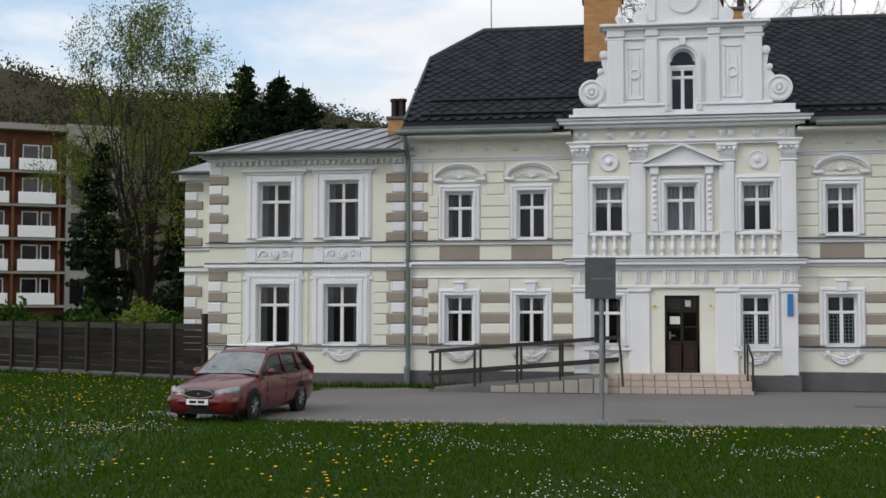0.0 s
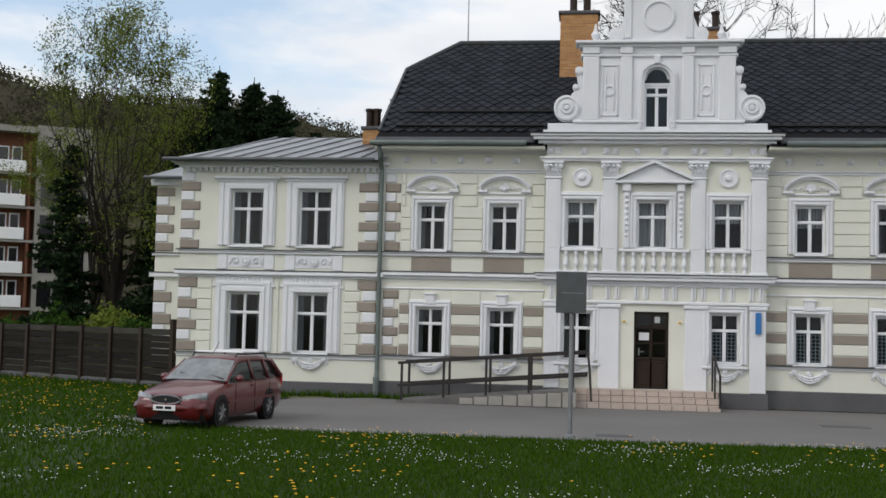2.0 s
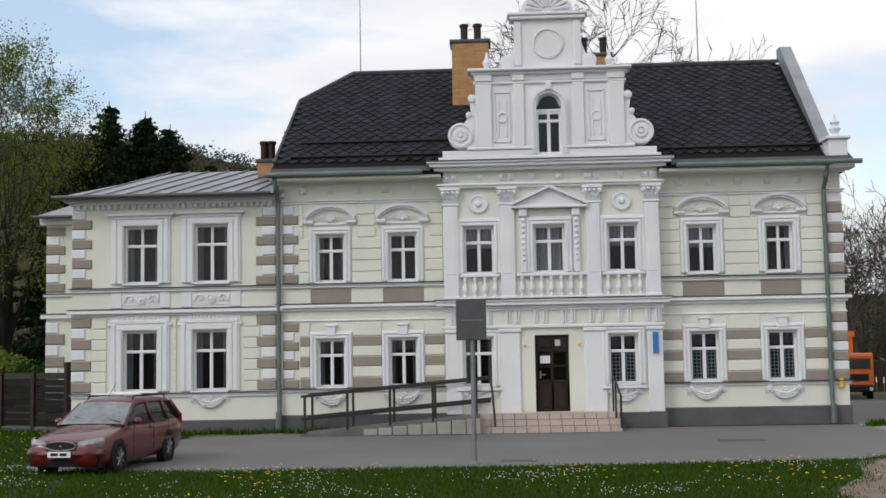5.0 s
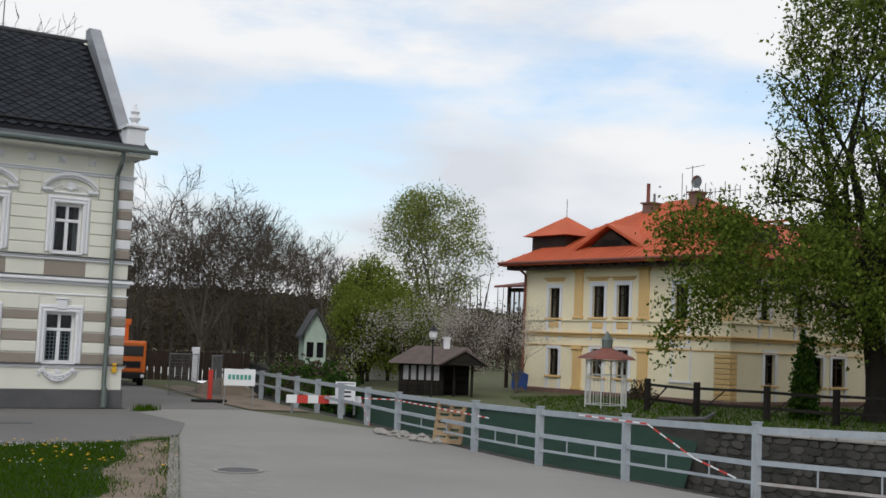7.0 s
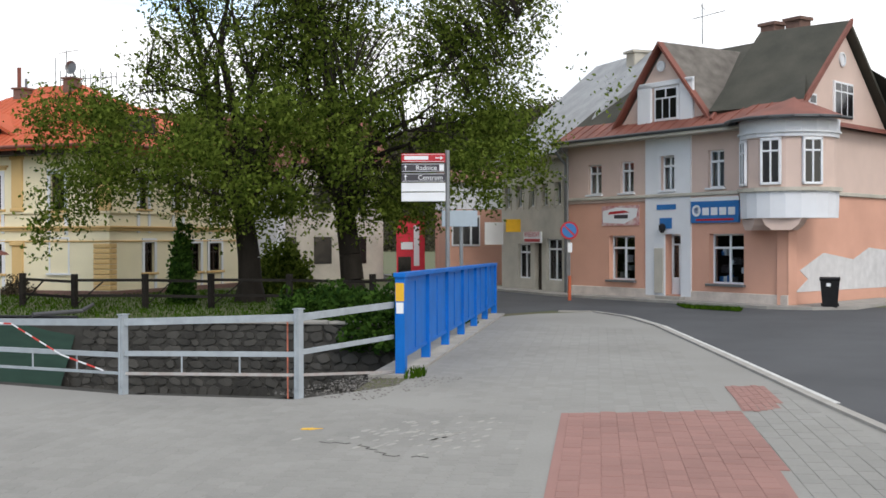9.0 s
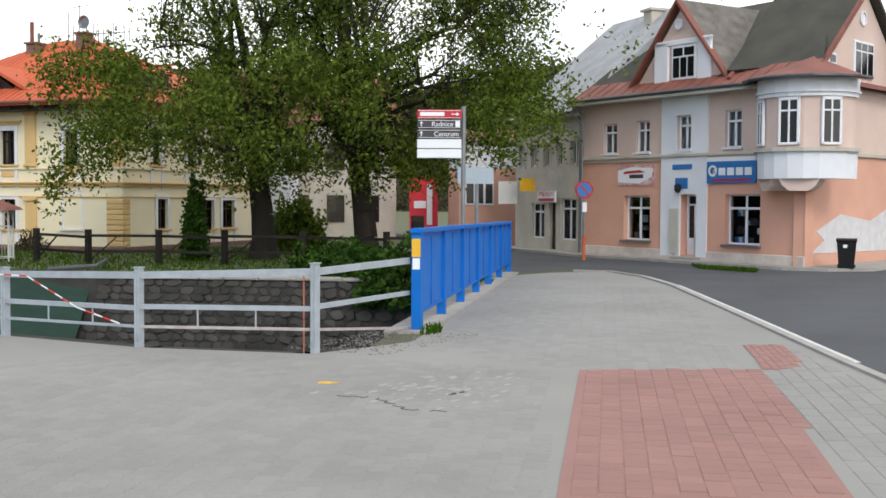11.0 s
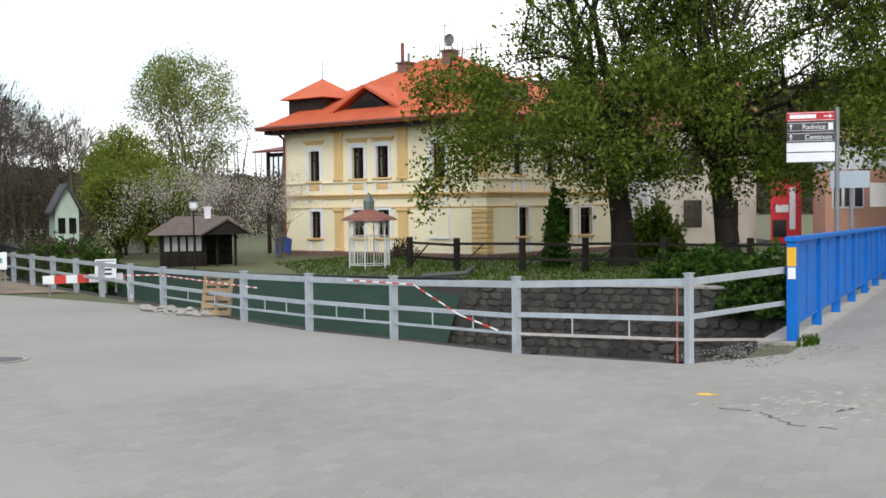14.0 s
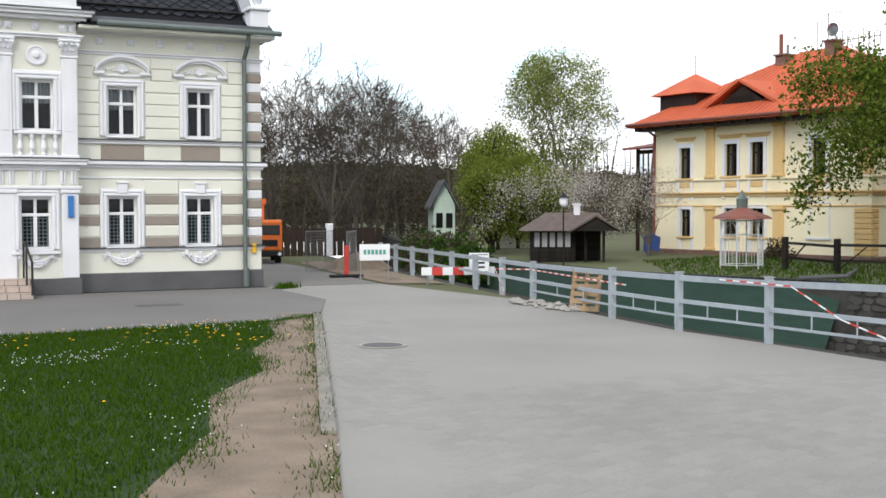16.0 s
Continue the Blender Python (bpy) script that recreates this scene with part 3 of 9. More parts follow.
for w in WIN_U:
    surround(w, Y)
    arch_pediment((w[0] + w[2]) / 2, w[3] + 0.36, 0.72, Y)
for i, w in enumerate(WIN_G):
    surround(w, Y, key=True)
    garland((w[0] + w[2]) / 2, 0.93, 0.38, Y)
for w in WING_U:
    surround(w, Y, wide=0.34, top=0.2)
    part("hood", Shape().chamfer(w[0] - 0.46, Y - 0.16, w[3] + 0.28, w[2] + 0.46, Y, w[3] + 0.35, 0.02).chamfer(w[0] - 0.38, Y - 0.09, w[3] + 0.2, w[2] + 0.38, Y, w[3] + 0.28, 0.02), WHITE, house)
    s = Shape()
    xm = (w[0] + w[2]) / 2
    s.chamfer(w[0] - 0.05, Y - 0.012, 3.45, w[2] + 0.05, Y, 3.80, 0.006)
    s.lathe(xm, Y - 0.012, [(0.11, 0), (0.125, -0.045), (0.09, -0.05), (0.085, -0.02), (0.05, -0.05), (0.01, -0.06)], 14, "y", 3.625)
    for d in (-1, 1):
        for k in range(13):
            a0, a1 = k * 0.55, (k + 1) * 0.55
            r0, r1 = 0.13 - k * 0.0095, 0.13 - (k + 1) * 0.0095
            s.tube((xm + d * (0.30 + r0 * math.cos(a0)), Y - 0.03, 3.625 + r0 * math.sin(a0)), (xm + d * (0.30 + r1 * math.cos(a1)), Y - 0.03, 3.625 + r1 * math.sin(a1)), 0.022, 0.02, 5)
        for k in range(3):
            s.tube((xm + d * 0.43, Y - 0.02, 3.60), (xm + d * (0.50 + 0.015 * k), Y - 0.03, 3.53 + 0.09 * k), 0.028, 0.008, 5)
    for x in (w[0] - 0.34, w[2] + 0.06):
        s.chamfer(x, Y - 0.03, 3.4, x + 0.28, Y, 3.84, 0.012)
    part("parapet_relief", s, WHITE, house, "plaster rosette relief")
for w in WING_G:
    surround(w, Y, wide=0.34, top=0.14)
    s = Shape()
    s.chamfer(w[0] - 0.42, Y - 0.06, w[3] + 0.14, w[2] + 0.42, Y, w[3] + 0.2, 0.012)
    s.chamfer(w[0] - 0.36, Y - 0.03, w[3] + 0.2, w[2] + 0.36, Y, w[3] + 0.5, 0.01)
    s.chamfer(w[0] - 0.42, Y - 0.09, w[3] + 0.5, w[2] + 0.42, Y, w[3] + 0.56, 0.02)
    for i in range(11):
        s.chamfer(w[0] - 0.1 + i * 0.106, Y - 0.05, w[3] + 0.22, w[0] - 0.04 + i * 0.106, Y, w[3] + 0.48, 0.01)
    part("fluted_frieze", s, WHITE, house)
    garland((w[0] + w[2]) / 2, 0.92, 0.4, Y)
for w in BAY_U:
    surround(w, BAY_Y, wide=0.2, top=0.22)
for w in BAY_G:
    surround(w, BAY_Y, wide=0.2, top=0.16)
    garland((w[0] + w[2]) / 2, 0.93, 0.36, BAY_Y)
    part("sill_shelf", Shape().chamfer(w[0] - 0.2, BAY_Y - 0.12, w[1] - 0.13, w[2] + 0.2, BAY_Y, w[1] - 0.06, 0.015), WHITE, house)


def band(x0, x1, y, levels, name, material=WHITE):
    """A run of mouldings: (bottom, top, projection)."""
    s = Shape()
    for z0, z1, d in levels:
        s.chamfer(x0 - d, y - d, z0, x1 + d, y + 0.02, z1, min(0.015, d * 0.4))
    if name in ("sill_course", "string_course", "lower_course", "cornice"):
        z, d = levels[-1][1], levels[-1][2] + 0.025
        part("tin_flashing", Shape().box(x0 - d, y - d, z, x1 + d, y + 0.01, z + 0.022), FLASHING, house, "grey tin flashing")
    return part(name, s, material, house)


for x0, x1 in ((-5.8, -1.42), (4.37, 9.2)):
    band(x0, x1, Y, [(3.84, 3.90, 0.07), (3.90, 3.94, 0.10)], "sill_course")
    band(x0, x1, Y, [(3.22, 3.30, 0.06), (3.30, 3.38, 0.15), (3.38, 3.41, 0.12)], "string_course")
    band(x0, x1, Y, [(2.94, 2.99, 0.04)], "fillet")
    band(x0, x1, Y, [(1.05, 1.10, 0.05), (1.10, 1.13, 0.08)], "lower_course")
    band(x0, x1, Y, [(6.12, 6.18, 0.05), (6.18, 6.22, 0.09), (6.66, 6.75, 0.12)], "frieze")
band(-11.5, -5.9, Y, [(3.83, 3.89, 0.07), (3.89, 3.93, 0.1)], "sill_course")
band(-11.5, -5.9, Y, [(3.18, 3.24, 0.06), (3.24, 3.33, 0.15), (3.33, 3.36, 0.12)], "string_course")
band(-11.5, -5.9, Y, [(0.98, 1.04, 0.05), (1.04, 1.08, 0.08)], "lower_course")
band(-11.5, -5.9, Y, [(6.22, 6.30, 0.12), (6.30, 6.40, 0.22)], "frieze")
band(-12.95, -11.6, 32.6, [(3.83, 3.9, 0.07)], "sill_course")
band(-12.95, -11.6, 32.6, [(3.2, 3.33, 0.12)], "string_course")
band(-12.95, -11.6, 32.6, [(5.9, 6.1, 0.15)], "frieze")
for x0, x1, y, z in ((-5.85, -1.36, Y - 0.05, 0.45), (4.33, 9.25, Y - 0.05, 0.50), (-11.6, -5.85, Y - 0.05, 0.36), (2.95, 4.4, BAY_Y - 0.05, 0.42), (-1.42, -0.35, BAY_Y - 0.05, 0.42)):
    part("plinth", Shape().chamfer(x0, y, 0, x1, y + 0.05, z, 0.02), PLINTH, house)
for i in range(33):
    x = -11.4 + i * 0.17
    part("dentil", Shape().chamfer(x, Y - 0.12, 6.1, x + 0.09, Y, 6.22, 0.01), WHITE, house)

# horizontal plaster courses, and grey stripes below
def courses(x0, x1, y, rows, blocked, material, name="course"):
    for z0, z1 in rows:
        for a, b in spans(x0, x1, [(p, q) for p, c, q, d in blocked if c < z1 and d > z0]):
            part(name, Shape().chamfer(a, y - 0.035, z0 + 0.016, b, y, z1 - 0.016, 0.012), material, house)


up_rows = [(3.95 + 0.31 * i, 3.95 + 0.31 * (i + 1)) for i in range(7)]
low_rows = [(1.14, 1.43), (1.43, 1.72), (1.72, 1.99), (1.99, 2.27), (2.27, 2.53), (2.53, 2.92)]
blk_u = [(w[0] - 0.2, w[1] - 0.1, w[2] + 0.2, w[3] + 0.18) for w in WIN_U] + [((w[0] + w[2]) / 2 - 0.74, w[3] + 0.2, (w[0] + w[2]) / 2 + 0.74, w[3] + 0.85) for w in WIN_U]
blk_g = [(w[0] - 0.2, w[1] - 0.1, w[2] + 0.2, w[3] + 0.2) for w in WIN_G] + [((w[0] + w[2]) / 2 - 0.17, w[3], (w[0] + w[2]) / 2 + 0.17, w[3] + 0.4) for w in WIN_G]
for x0, x1 in ((-5.3, -1.42), (4.37, 8.75)):
    courses(x0, x1, Y, up_rows, blk_u, CREAM)
    for i, r in enumerate(low_rows):
        courses(x0, x1, Y, [r], blk_g, TAUPE if i in (0, 2, 4) else CREAM, "stripe" if i in (0, 2, 4) else "course")
wing_blk = [(w[0] - 0.45, w[1] - 0.1, w[2] + 0.45, w[3] + 0.6) for w in WING_G]
courses(-11.0, -6.4, Y, [(1.1 + 0.29 * i, 1.1 + 0.29 * (i + 1)) for i in range(7)], wing_blk, CREAM)
for w in WIN_U:
    part("panel", Shape().chamfer(w[0] - 0.17, Y - 0.015, 3.42, w[2] + 0.17, Y, 3.82, 0.012), TAUPE, house, "grey-brown plaster panel")


def quoins(x, d, z0, z1, n, y=Y, wide=(0.55, 0.38)):
    """Alternating grey and white corner blocks; d is the way that they run."""
    h = (z1 - z0) / n
    for i in range(n):
        w = wide[i % 2]
        s = Shape().chamfer(min(x, x + d * w), y - 0.045, z0 + i * h + 0.012, max(x, x + d * w), y, z0 + (i + 1) * h - 0.012, 0.025)
        part("quoin", s, WHITE if i % 2 else TAUPE, house)


for x, d in ((-11.56, 1), (-5.94, -1)):
    quoins(x, d, 1.12, 3.16, 7)
    quoins(x, d, 3.95, 6.1, 8)
for x, d, wd in ((-5.76, 1, (0.42, 0.3)), (9.22, -1, (0.42, 0.42))):
    quoins(x, d, 1.15, 2.92, 7, wide=wd)
    quoins(x, d, 3.96, 6.1, 8, wide=wd)
quoins(-12.95, 1, 0.5, 3.1, 8, 32.6)
quoins(-12.95, 1, 3.95, 5.85, 7, 32.6)

# ---- projecting bay: pilasters, balusters, pediment, cornice ----
PIL = [(-1.38, -0.98), (0.13, 0.52), (2.40, 2.78), (3.94, 4.33)]
for a, b in PIL:
    s = Shape().chamfer(a, BAY_Y - 0.09, 3.44, b, BAY_Y, 6.0, 0.02)
    s.chamfer(a + 0.07, BAY_Y - 0.10, 4.1, b - 0.07, BAY_Y - 0.09, 5.9, 0.006)
    s.chamfer(a - 0.03, BAY_Y - 0.12, 3.42, b + 0.03, BAY_Y, 3.52, 0.02)
    s.chamfer(a - 0.03, BAY_Y - 0.12, 5.93, b + 0.03, BAY_Y, 5.99, 0.02)
    part("pilaster", s, WHITE, house)
    s, xm = Shape(), (a + b) / 2
    s.prism([(xm - 0.15, 5.99), (xm + 0.15, 5.99), (xm + 0.19, 6.33), (xm - 0.19, 6.33)], BAY_Y - 0.08, BAY_Y)
    for z, k, wd, ln in ((6.0, 4, 0.30, 0.15), (6.11, 3, 0.30, 0.17)):
        for i in range(k):
            px = xm + (i - (k - 1) / 2) * wd / (k - 1)
            s.add([(px - 0.045, BAY_Y - 0.085, z), (px + 0.045, BAY_Y - 0.085, z), (px + 0.05, BAY_Y - 0.13, z + ln * 0.6), (px, BAY_Y - 0.19, z + ln), (px - 0.05, BAY_Y - 0.13, z + ln * 0.6), (px, BAY_Y - 0.07, z + ln * 0.7)],
                  [(0, 1, 2, 4), (4, 2, 3), (4, 3, 5), (3, 2, 5), (0, 4, 5), (1, 5, 2)])
    for d in (-1, 1):
        s.lathe(xm + d * 0.19, BAY_Y - 0.1, [(0.02, -0.09), (0.035, -0.085), (0.045, -0.05), (0.07, -0.06), (0.075, 0.08)], 10, "y", 6.27)
        s.lathe(xm + d * 0.07, BAY_Y - 0.1, [(0.015, -0.06), (0.045, -0.04), (0.045, 0.06)], 8, "y", 6.285)
    s.chamfer(xm - 0.27, BAY_Y - 0.17, 6.33, xm + 0.27, BAY_Y, 6.40, 0.02)
    part("capital", s, WHITE, house, "leafy plaster capital")
for a, b in ((-1.36, -0.95), (0.05, 0.6), (2.28, 2.85), (3.92, 4.33)):
    s = Shape().chamfer(a, BAY_Y - 0.07, 0.42, b, BAY_Y, 2.55, 0.02).chamfer(a - 0.03, BAY_Y - 0.11, 2.55, b + 0.03, BAY_Y, 2.65, 0.02)
    part("pilaster", s, WHITE, house)
for a, b in ((-0.95, 0.1), (0.55, 2.37), (2.81, 3.92)):
    s = Shape().chamfer(a, BAY_Y - 0.12, 4.02, b, BAY_Y, 4.10, 0.015).chamfer(a, BAY_Y - 0.12, 3.44, b, BAY_Y, 3.50, 0.015)
    part("balustrade_rail", s, WHITE, house)
    n = round((b - a) / 0.25)
    for i in range(n):
        x = a + (b - a) * (i + 0.5) / n
        part("baluster", Shape().lathe(x, BAY_Y - 0.06, [(0.05, 3.5), (0.05, 3.54), (0.03, 3.57), (0.07, 3.68), (0.06, 3.76), (0.03, 3.88), (0.05, 3.95), (0.055, 4.02)], 10), WHITE, house, smooth=False)
band(-1.38, 4.33, BAY_Y, [(3.18, 3.26, 0.06), (3.26, 3.36, 0.2), (3.36, 3.42, 0.24)], "string_course")
for i in range(23):
    x = -1.25 + i * 0.245
    if i % 3 != 2:
        for a, b in ((0, 0.07), (0.09, 0.13)):
            part("triglyph_bar", Shape().chamfer(x + a, BAY_Y - 0.045, 2.78, x + b, BAY_Y, 3.12, 0.01), WHITE, house)
band(-1.38, 4.33, BAY_Y, [(2.66, 2.74, 0.08), (3.12, 3.18, 0.05)], "fillet")
band(-1.38, 4.33, BAY_Y, [(6.40, 6.46, 0.12), (6.46, 6.52, 0.16), (6.86, 6.95, 0.22), (6.95, 7.04, 0.34), (7.04, 7.10, 0.40)], "cornice")
def rosettes(xs, y, z, r=0.09):
    for x in xs:
        s = Shape().chamfer(x - r, y - 0.05, z - r, x + r, y, z + r, 0.02)
        s.lathe(x, y - 0.05, [(0.02, -0.05), (r * 0.6, -0.035), (r * 0.7, 0.01)], 8, "y", z)
        part("bracket", s, WHITE, house)
rosettes([-1.28, -1.06, -0.4, 0.2, 0.44, 1.0, 1.72, 2.48, 2.72, 3.35, 4.0, 4.22], BAY_Y, 6.69)
rosettes([-5.2 + 0.75 * i for i in range(5)] + [4.95 + 0.78 * i for i in range(6)], Y, 6.48)
for x in (-0.43, 3.36):
    s = Shape().lathe(x, BAY_Y - 0.0, [(0.24, -0.03), (0.25, -0.05), (0.21, -0.06), (0.20, -0.02), (0.1, -0.03), (0.06, -0.09), (0.01, -0.1)], 20, "y", 5.98)
    part("medallion", s, WHITE, house, "round plaster medallion")
s = Shape().prism([(0.50, 5.82), (2.40, 5.82), (2.40, 5.9), (1.46, 6.36), (0.50, 5.9)], BAY_Y - 0.10, BAY_Y)
for p, q in (((0.44, 5.9), (1.45, 6.36)), ((1.45, 6.36), (2.46, 5.9))):
    s.prism([p, q, (q[0], q[1] + 0.08), (p[0], p[1] + 0.08)], BAY_Y - 0.22, BAY_Y)
s.chamfer(0.44, BAY_Y - 0.2, 5.82, 2.46, BAY_Y, 5.89, 0.02)
for x in (0.66, 2.06):
    s.chamfer(x, BAY_Y - 0.09, 4.12, x + 0.17, BAY_Y, 5.7, 0.02).chamfer(x - 0.03, BAY_Y - 0.14, 5.6, x + 0.2, BAY_Y, 5.82, 0.03)
    for i in range(8):
        s.lathe(x + 0.085, BAY_Y - 0.09, [(0.01, -0.05), (0.06 - 0.004 * i, -0.02), (0.06, 0.02)], 7, "y", 5.5 - i * 0.15)
part("pediment", s, WHITE, house)

# ---- roof ----
s = Shape()
R0, R1, ZR = -4.35, 9.0, 10.78
s.add([(-6.05, 30.25, 6.80), (9.5, 30.25, 6.80), (9.5, 31.2, 7.30), (-6.05, 31.2, 7.30), (R1, 35.4, ZR), (R0, 35.4, ZR), (-5.8, 34.0, 9.62), (-5.8, 36.8, 9.62), (9.5, 40.0, 7.0), (-6.05, 40.0, 7.0), (9.0, 31.2, 7.3)],
      [(3, 2, 10, 4, 5, 6), (5, 7, 6), (4, 8, 9, 7, 5), (0, 3, 6, 7, 9)])
for x0, x1 in ((-6.05, -1.45), (4.4, 9.5)):
    s.add([(x0, 30.25, 6.80), (x1, 30.25, 6.80), (x1, 31.2, 7.30), (x0, 31.2, 7.30)], [(0, 1, 2, 3)])
s.box(-6.0, Y + 0.5, 6.72, 9.45, 40.0, 6.79)
part("roof", s, SLATE_BED, house)
for x0, x1 in ((-6.1, -1.9), (4.8, 9.6)):
    part("gutter", Shape().tube((x0, 30.22, 6.85), (x1, 30.22, 6.85), 0.07), GREENPIPE, house)
for x0, x1 in ((-6.0, -1.42), (4.37, 9.45)):
    part("soffit", Shape().chamfer(x0, 30.3, 6.70, x1, Y + 0.02, 6.79, 0.02), CREAM, house)
for x0, x1 in ((-6.0, -1.7), (4.65, 9.4)):
    part("eaves_flashing", Shape().prism([(30.28, 6.90), (30.55, 7.06), (30.55, 7.03), (30.28, 6.87)], x0, x1, "x"), FLASHING, house)
for x0, x1, y, z in ((-5.4, -1.2, 31.9, 8.0), (-5.6, -1.5, 31.3, 7.5), (4.4, 8.9, 31.3, 7.5)):
    part("snow_guard", Shape().tube((x0, y, z), (x1, y, z), 0.04, n=5), BLACK, house)
part("ridge_cap", Shape().tube((R0, 35.4, ZR + 0.02), (R1, 35.4, ZR + 0.02), 0.07, n=6).tube((R0, 35.4, ZR + 0.02), (-5.8, 34, 9.66), 0.06, n=6).tube((-5.8, 34, 9.66), (-6.05, 31.2, 7.34), 0.05, n=6), TIN_DARK, house)


def slates(p, ux, uy, nx, ny, size, name, keep):
    """Diamond slates laid on a plane; each is a thin lozenge proud of the bed."""
    s = Shape()
    nrm = ux.cross(uy).normalized()
    made, one, shared = 0, Shape(), None
    for j in range(ny):
        for i in range(nx):
            c = p + ux * ((i + 0.5 * (j % 2)) * size) + uy * (j * size * 0.5)
            if not keep(c):
                continue
            lift = nrm * (0.03 + 0.012 * random.random())
            h = size * 0.485
            lo, hi = nrm * 0.012, nrm * 0.0
            pts = [c + ux * h + lift * 0.6, c + uy * h + lift * 0.2, c - ux * h + lift * 0.6, c - uy * h + lift + lo]
            dn = nrm * -0.03
            if made < 300 and c.x < -1.0 and c.y < 33.6:
                if made == 0:
                    one.add([q - c for q in pts] + [q + dn - c for q in pts], [(0, 1, 2, 3), (0, 3, 7, 4), (3, 2, 6, 7)])
                    shared = one.mesh("slate", SLATE_ONE)
                o = new("slate", shared)
                o.parent, o.location = house, c + nrm * random.uniform(-0.006, 0.006)
                made += 1
                continue
            s.add(pts + [q + dn for q in pts], [(0, 1, 2, 3), (0, 3, 7, 4), (3, 2, 6, 7)])
    ob = part(name, s, SLATE, house, "diamond slates")
    return tagged(ob, kind="stuff")


uy = (Vector((0, 35.4, ZR)) - Vector((0, 31.2, 7.3))).normalized()
slates(Vector((-6.2, 31.25, 7.36)), Vector((1, 0, 0)), uy, 46, 32, 0.34, "slate_field", lambda c: c.x < 8.75 and c.y < 35.3 and c.x > -6.0 + (c.y - 31.2) * 0.09 + max(0, (c.y - 34.0) * 1.0))
part("gable_coping", Shape().prism([(30.9, 7.1), (31.3, 7.1), (35.6, 10.75), (35.6, 11.2), (35.2, 11.2)], 8.85, 9.2, "x"), TIN, house, "grey tin-capped gable coping")
s = Shape().chamfer(8.85, 30.55, 6.9, 9.35, 31.0, 7.5, 0.02).chamfer(8.78, 30.48, 7.5, 9.42, 31.07, 7.58, 0.02)
s.lathe(9.1, 30.78, [(0.18, 7.58), (0.08, 7.68), (0.16, 7.80), (0.09, 7.9), (0.13, 7.98), (0.05, 8.06), (0.02, 8.2)], 10)
part("finial", s, WHITE, house, "weathered stone corner finial")
# wing roof
s = Shape()
s.add([(-11.9, 30.4, 6.40), (-5.7, 30.4, 6.40), (-5.7, 34.2, 7.6), (-9.6, 34.2, 7.6), (-5.7, 38.2, 6.4), (-11.9, 38.2, 6.4)], [(0, 1, 2, 3), (3, 2, 4, 5), (0, 3, 5)])
s.add([(-13.2, 32.2, 6.12), (-11.5, 32.2, 6.12), (-11.5, 34, 6.7), (-12.6, 34, 6.7)], [(0, 1, 2, 3)])
wing_roof = part("wing_roof", s, TIN, house, "grey seamed tin roof")
for i in range(10):
    x = -11.3 + i * 0.6
    part("seam", Shape().tube((x, 30.42, 6.43), (min(x + 1.5, -5.75), 34.2, 7.62), 0.025, n=4), TIN, wing_roof)
part("wing_gutter", Shape().tube((-11.95, 30.36, 6.40), (-6.0, 30.36, 6.40), 0.06).tube((-13.2, 32.15, 6.1), (-11.5, 32.15, 6.1), 0.05), TIN_DARK, house)
for x in (-5.86, 8.72):
    s = Shape().path([(x, 30.3, 6.78), (x, 30.4, 6.5), (x, 30.75, 6.2), (x, 30.78, 0.7), (x, 30.7, 0.12)], 0.06)
    s.tube((x, 30.7, 0.05), (x, 30.7, 0.55), 0.085)
    part("downpipe", s, GREENPIPE, house, "grey-green downpipe")

# ---- gable above the bay ----
GX0, GX1 = -0.45, 3.52
g = Shape()
wall_with_holes(g, GX0, GX1, 7.2, 9.3, BAY_Y, BAY_Y + 0.5, [(1.17, 7.3, 1.83, 8.96)])
part("gable_wall", g, WHITE, house)
# near-black sheet painting the darkness behind the gable window
part("gable_back", Shape().box(1.0, BAY_Y + 0.5, 7.2, 2.0, BAY_Y + 0.55, 9), ROOM_SHADE, house)
window(house, 1.17, 7.3, 1.83, 8.45, BAY_Y, transom=0.78)
n = 14
s = Shape()
for r0, r1, d in ((0.33, 0.52, 0.07), (0.40, 0.46, 0.11)):
    for i in range(n):
        a, b = math.pi * i / n, math.pi * (i + 1) / n
        s.prism([(1.5 + r * math.cos(t), 8.62 + r * math.sin(t) * 0.95) for r, t in ((r0, a), (r1, a), (r1, b), (r0, b))], BAY_Y - d, BAY_Y)
    for e in (-1, 1):
        s.prism([(1.5 + e * r0, 7.3), (1.5 + e * r1, 7.3), (1.5 + e * r1, 8.62), (1.5 + e * r0, 8.62)], BAY_Y - d, BAY_Y)
for e in (-1, 1):
    s.prism([(1.5 + e * 0.33, 8.62), (1.5 + e * 0.33, 8.97), (1.5, 8.97)] + [(1.5 + e * 0.33 * math.sin(math.pi * i / 16), 8.62 + 0.33 * math.cos(math.pi * i / 16)) for i in range(9)], BAY_Y, BAY_Y + 0.2)
    for i in range(8):
        a, b = math.pi * i / 16, math.pi * (i + 1) / 16
        s.prism([(1.5 + e * r * math.cos(t), 8.62 + r * math.sin(t)) for r, t in ((0.27, a), (0.335, a), (0.335, b), (0.27, b))], BAY_Y + 0.10, BAY_Y + 0.17)
s.chamfer(1.17, BAY_Y + 0.10, 8.44, 1.83, BAY_Y + 0.17, 8.52, 0.01)
part("arch_pane", Shape().prism([(1.5 + 0.3 * math.cos(math.pi * i / 12), 8.62 + 0.3 * math.sin(math.pi * i / 12)) for i in range(13)] + [(1.2, 8.5), (1.8, 8.5)], BAY_Y + 0.125, BAY_Y + 0.131), GLASS, house)
s.chamfer(1.42, BAY_Y - 0.15, 9.0, 1.58, BAY_Y, 9.22, 0.02)
part("arch_surround", s, WHITE, house)
s = Shape()
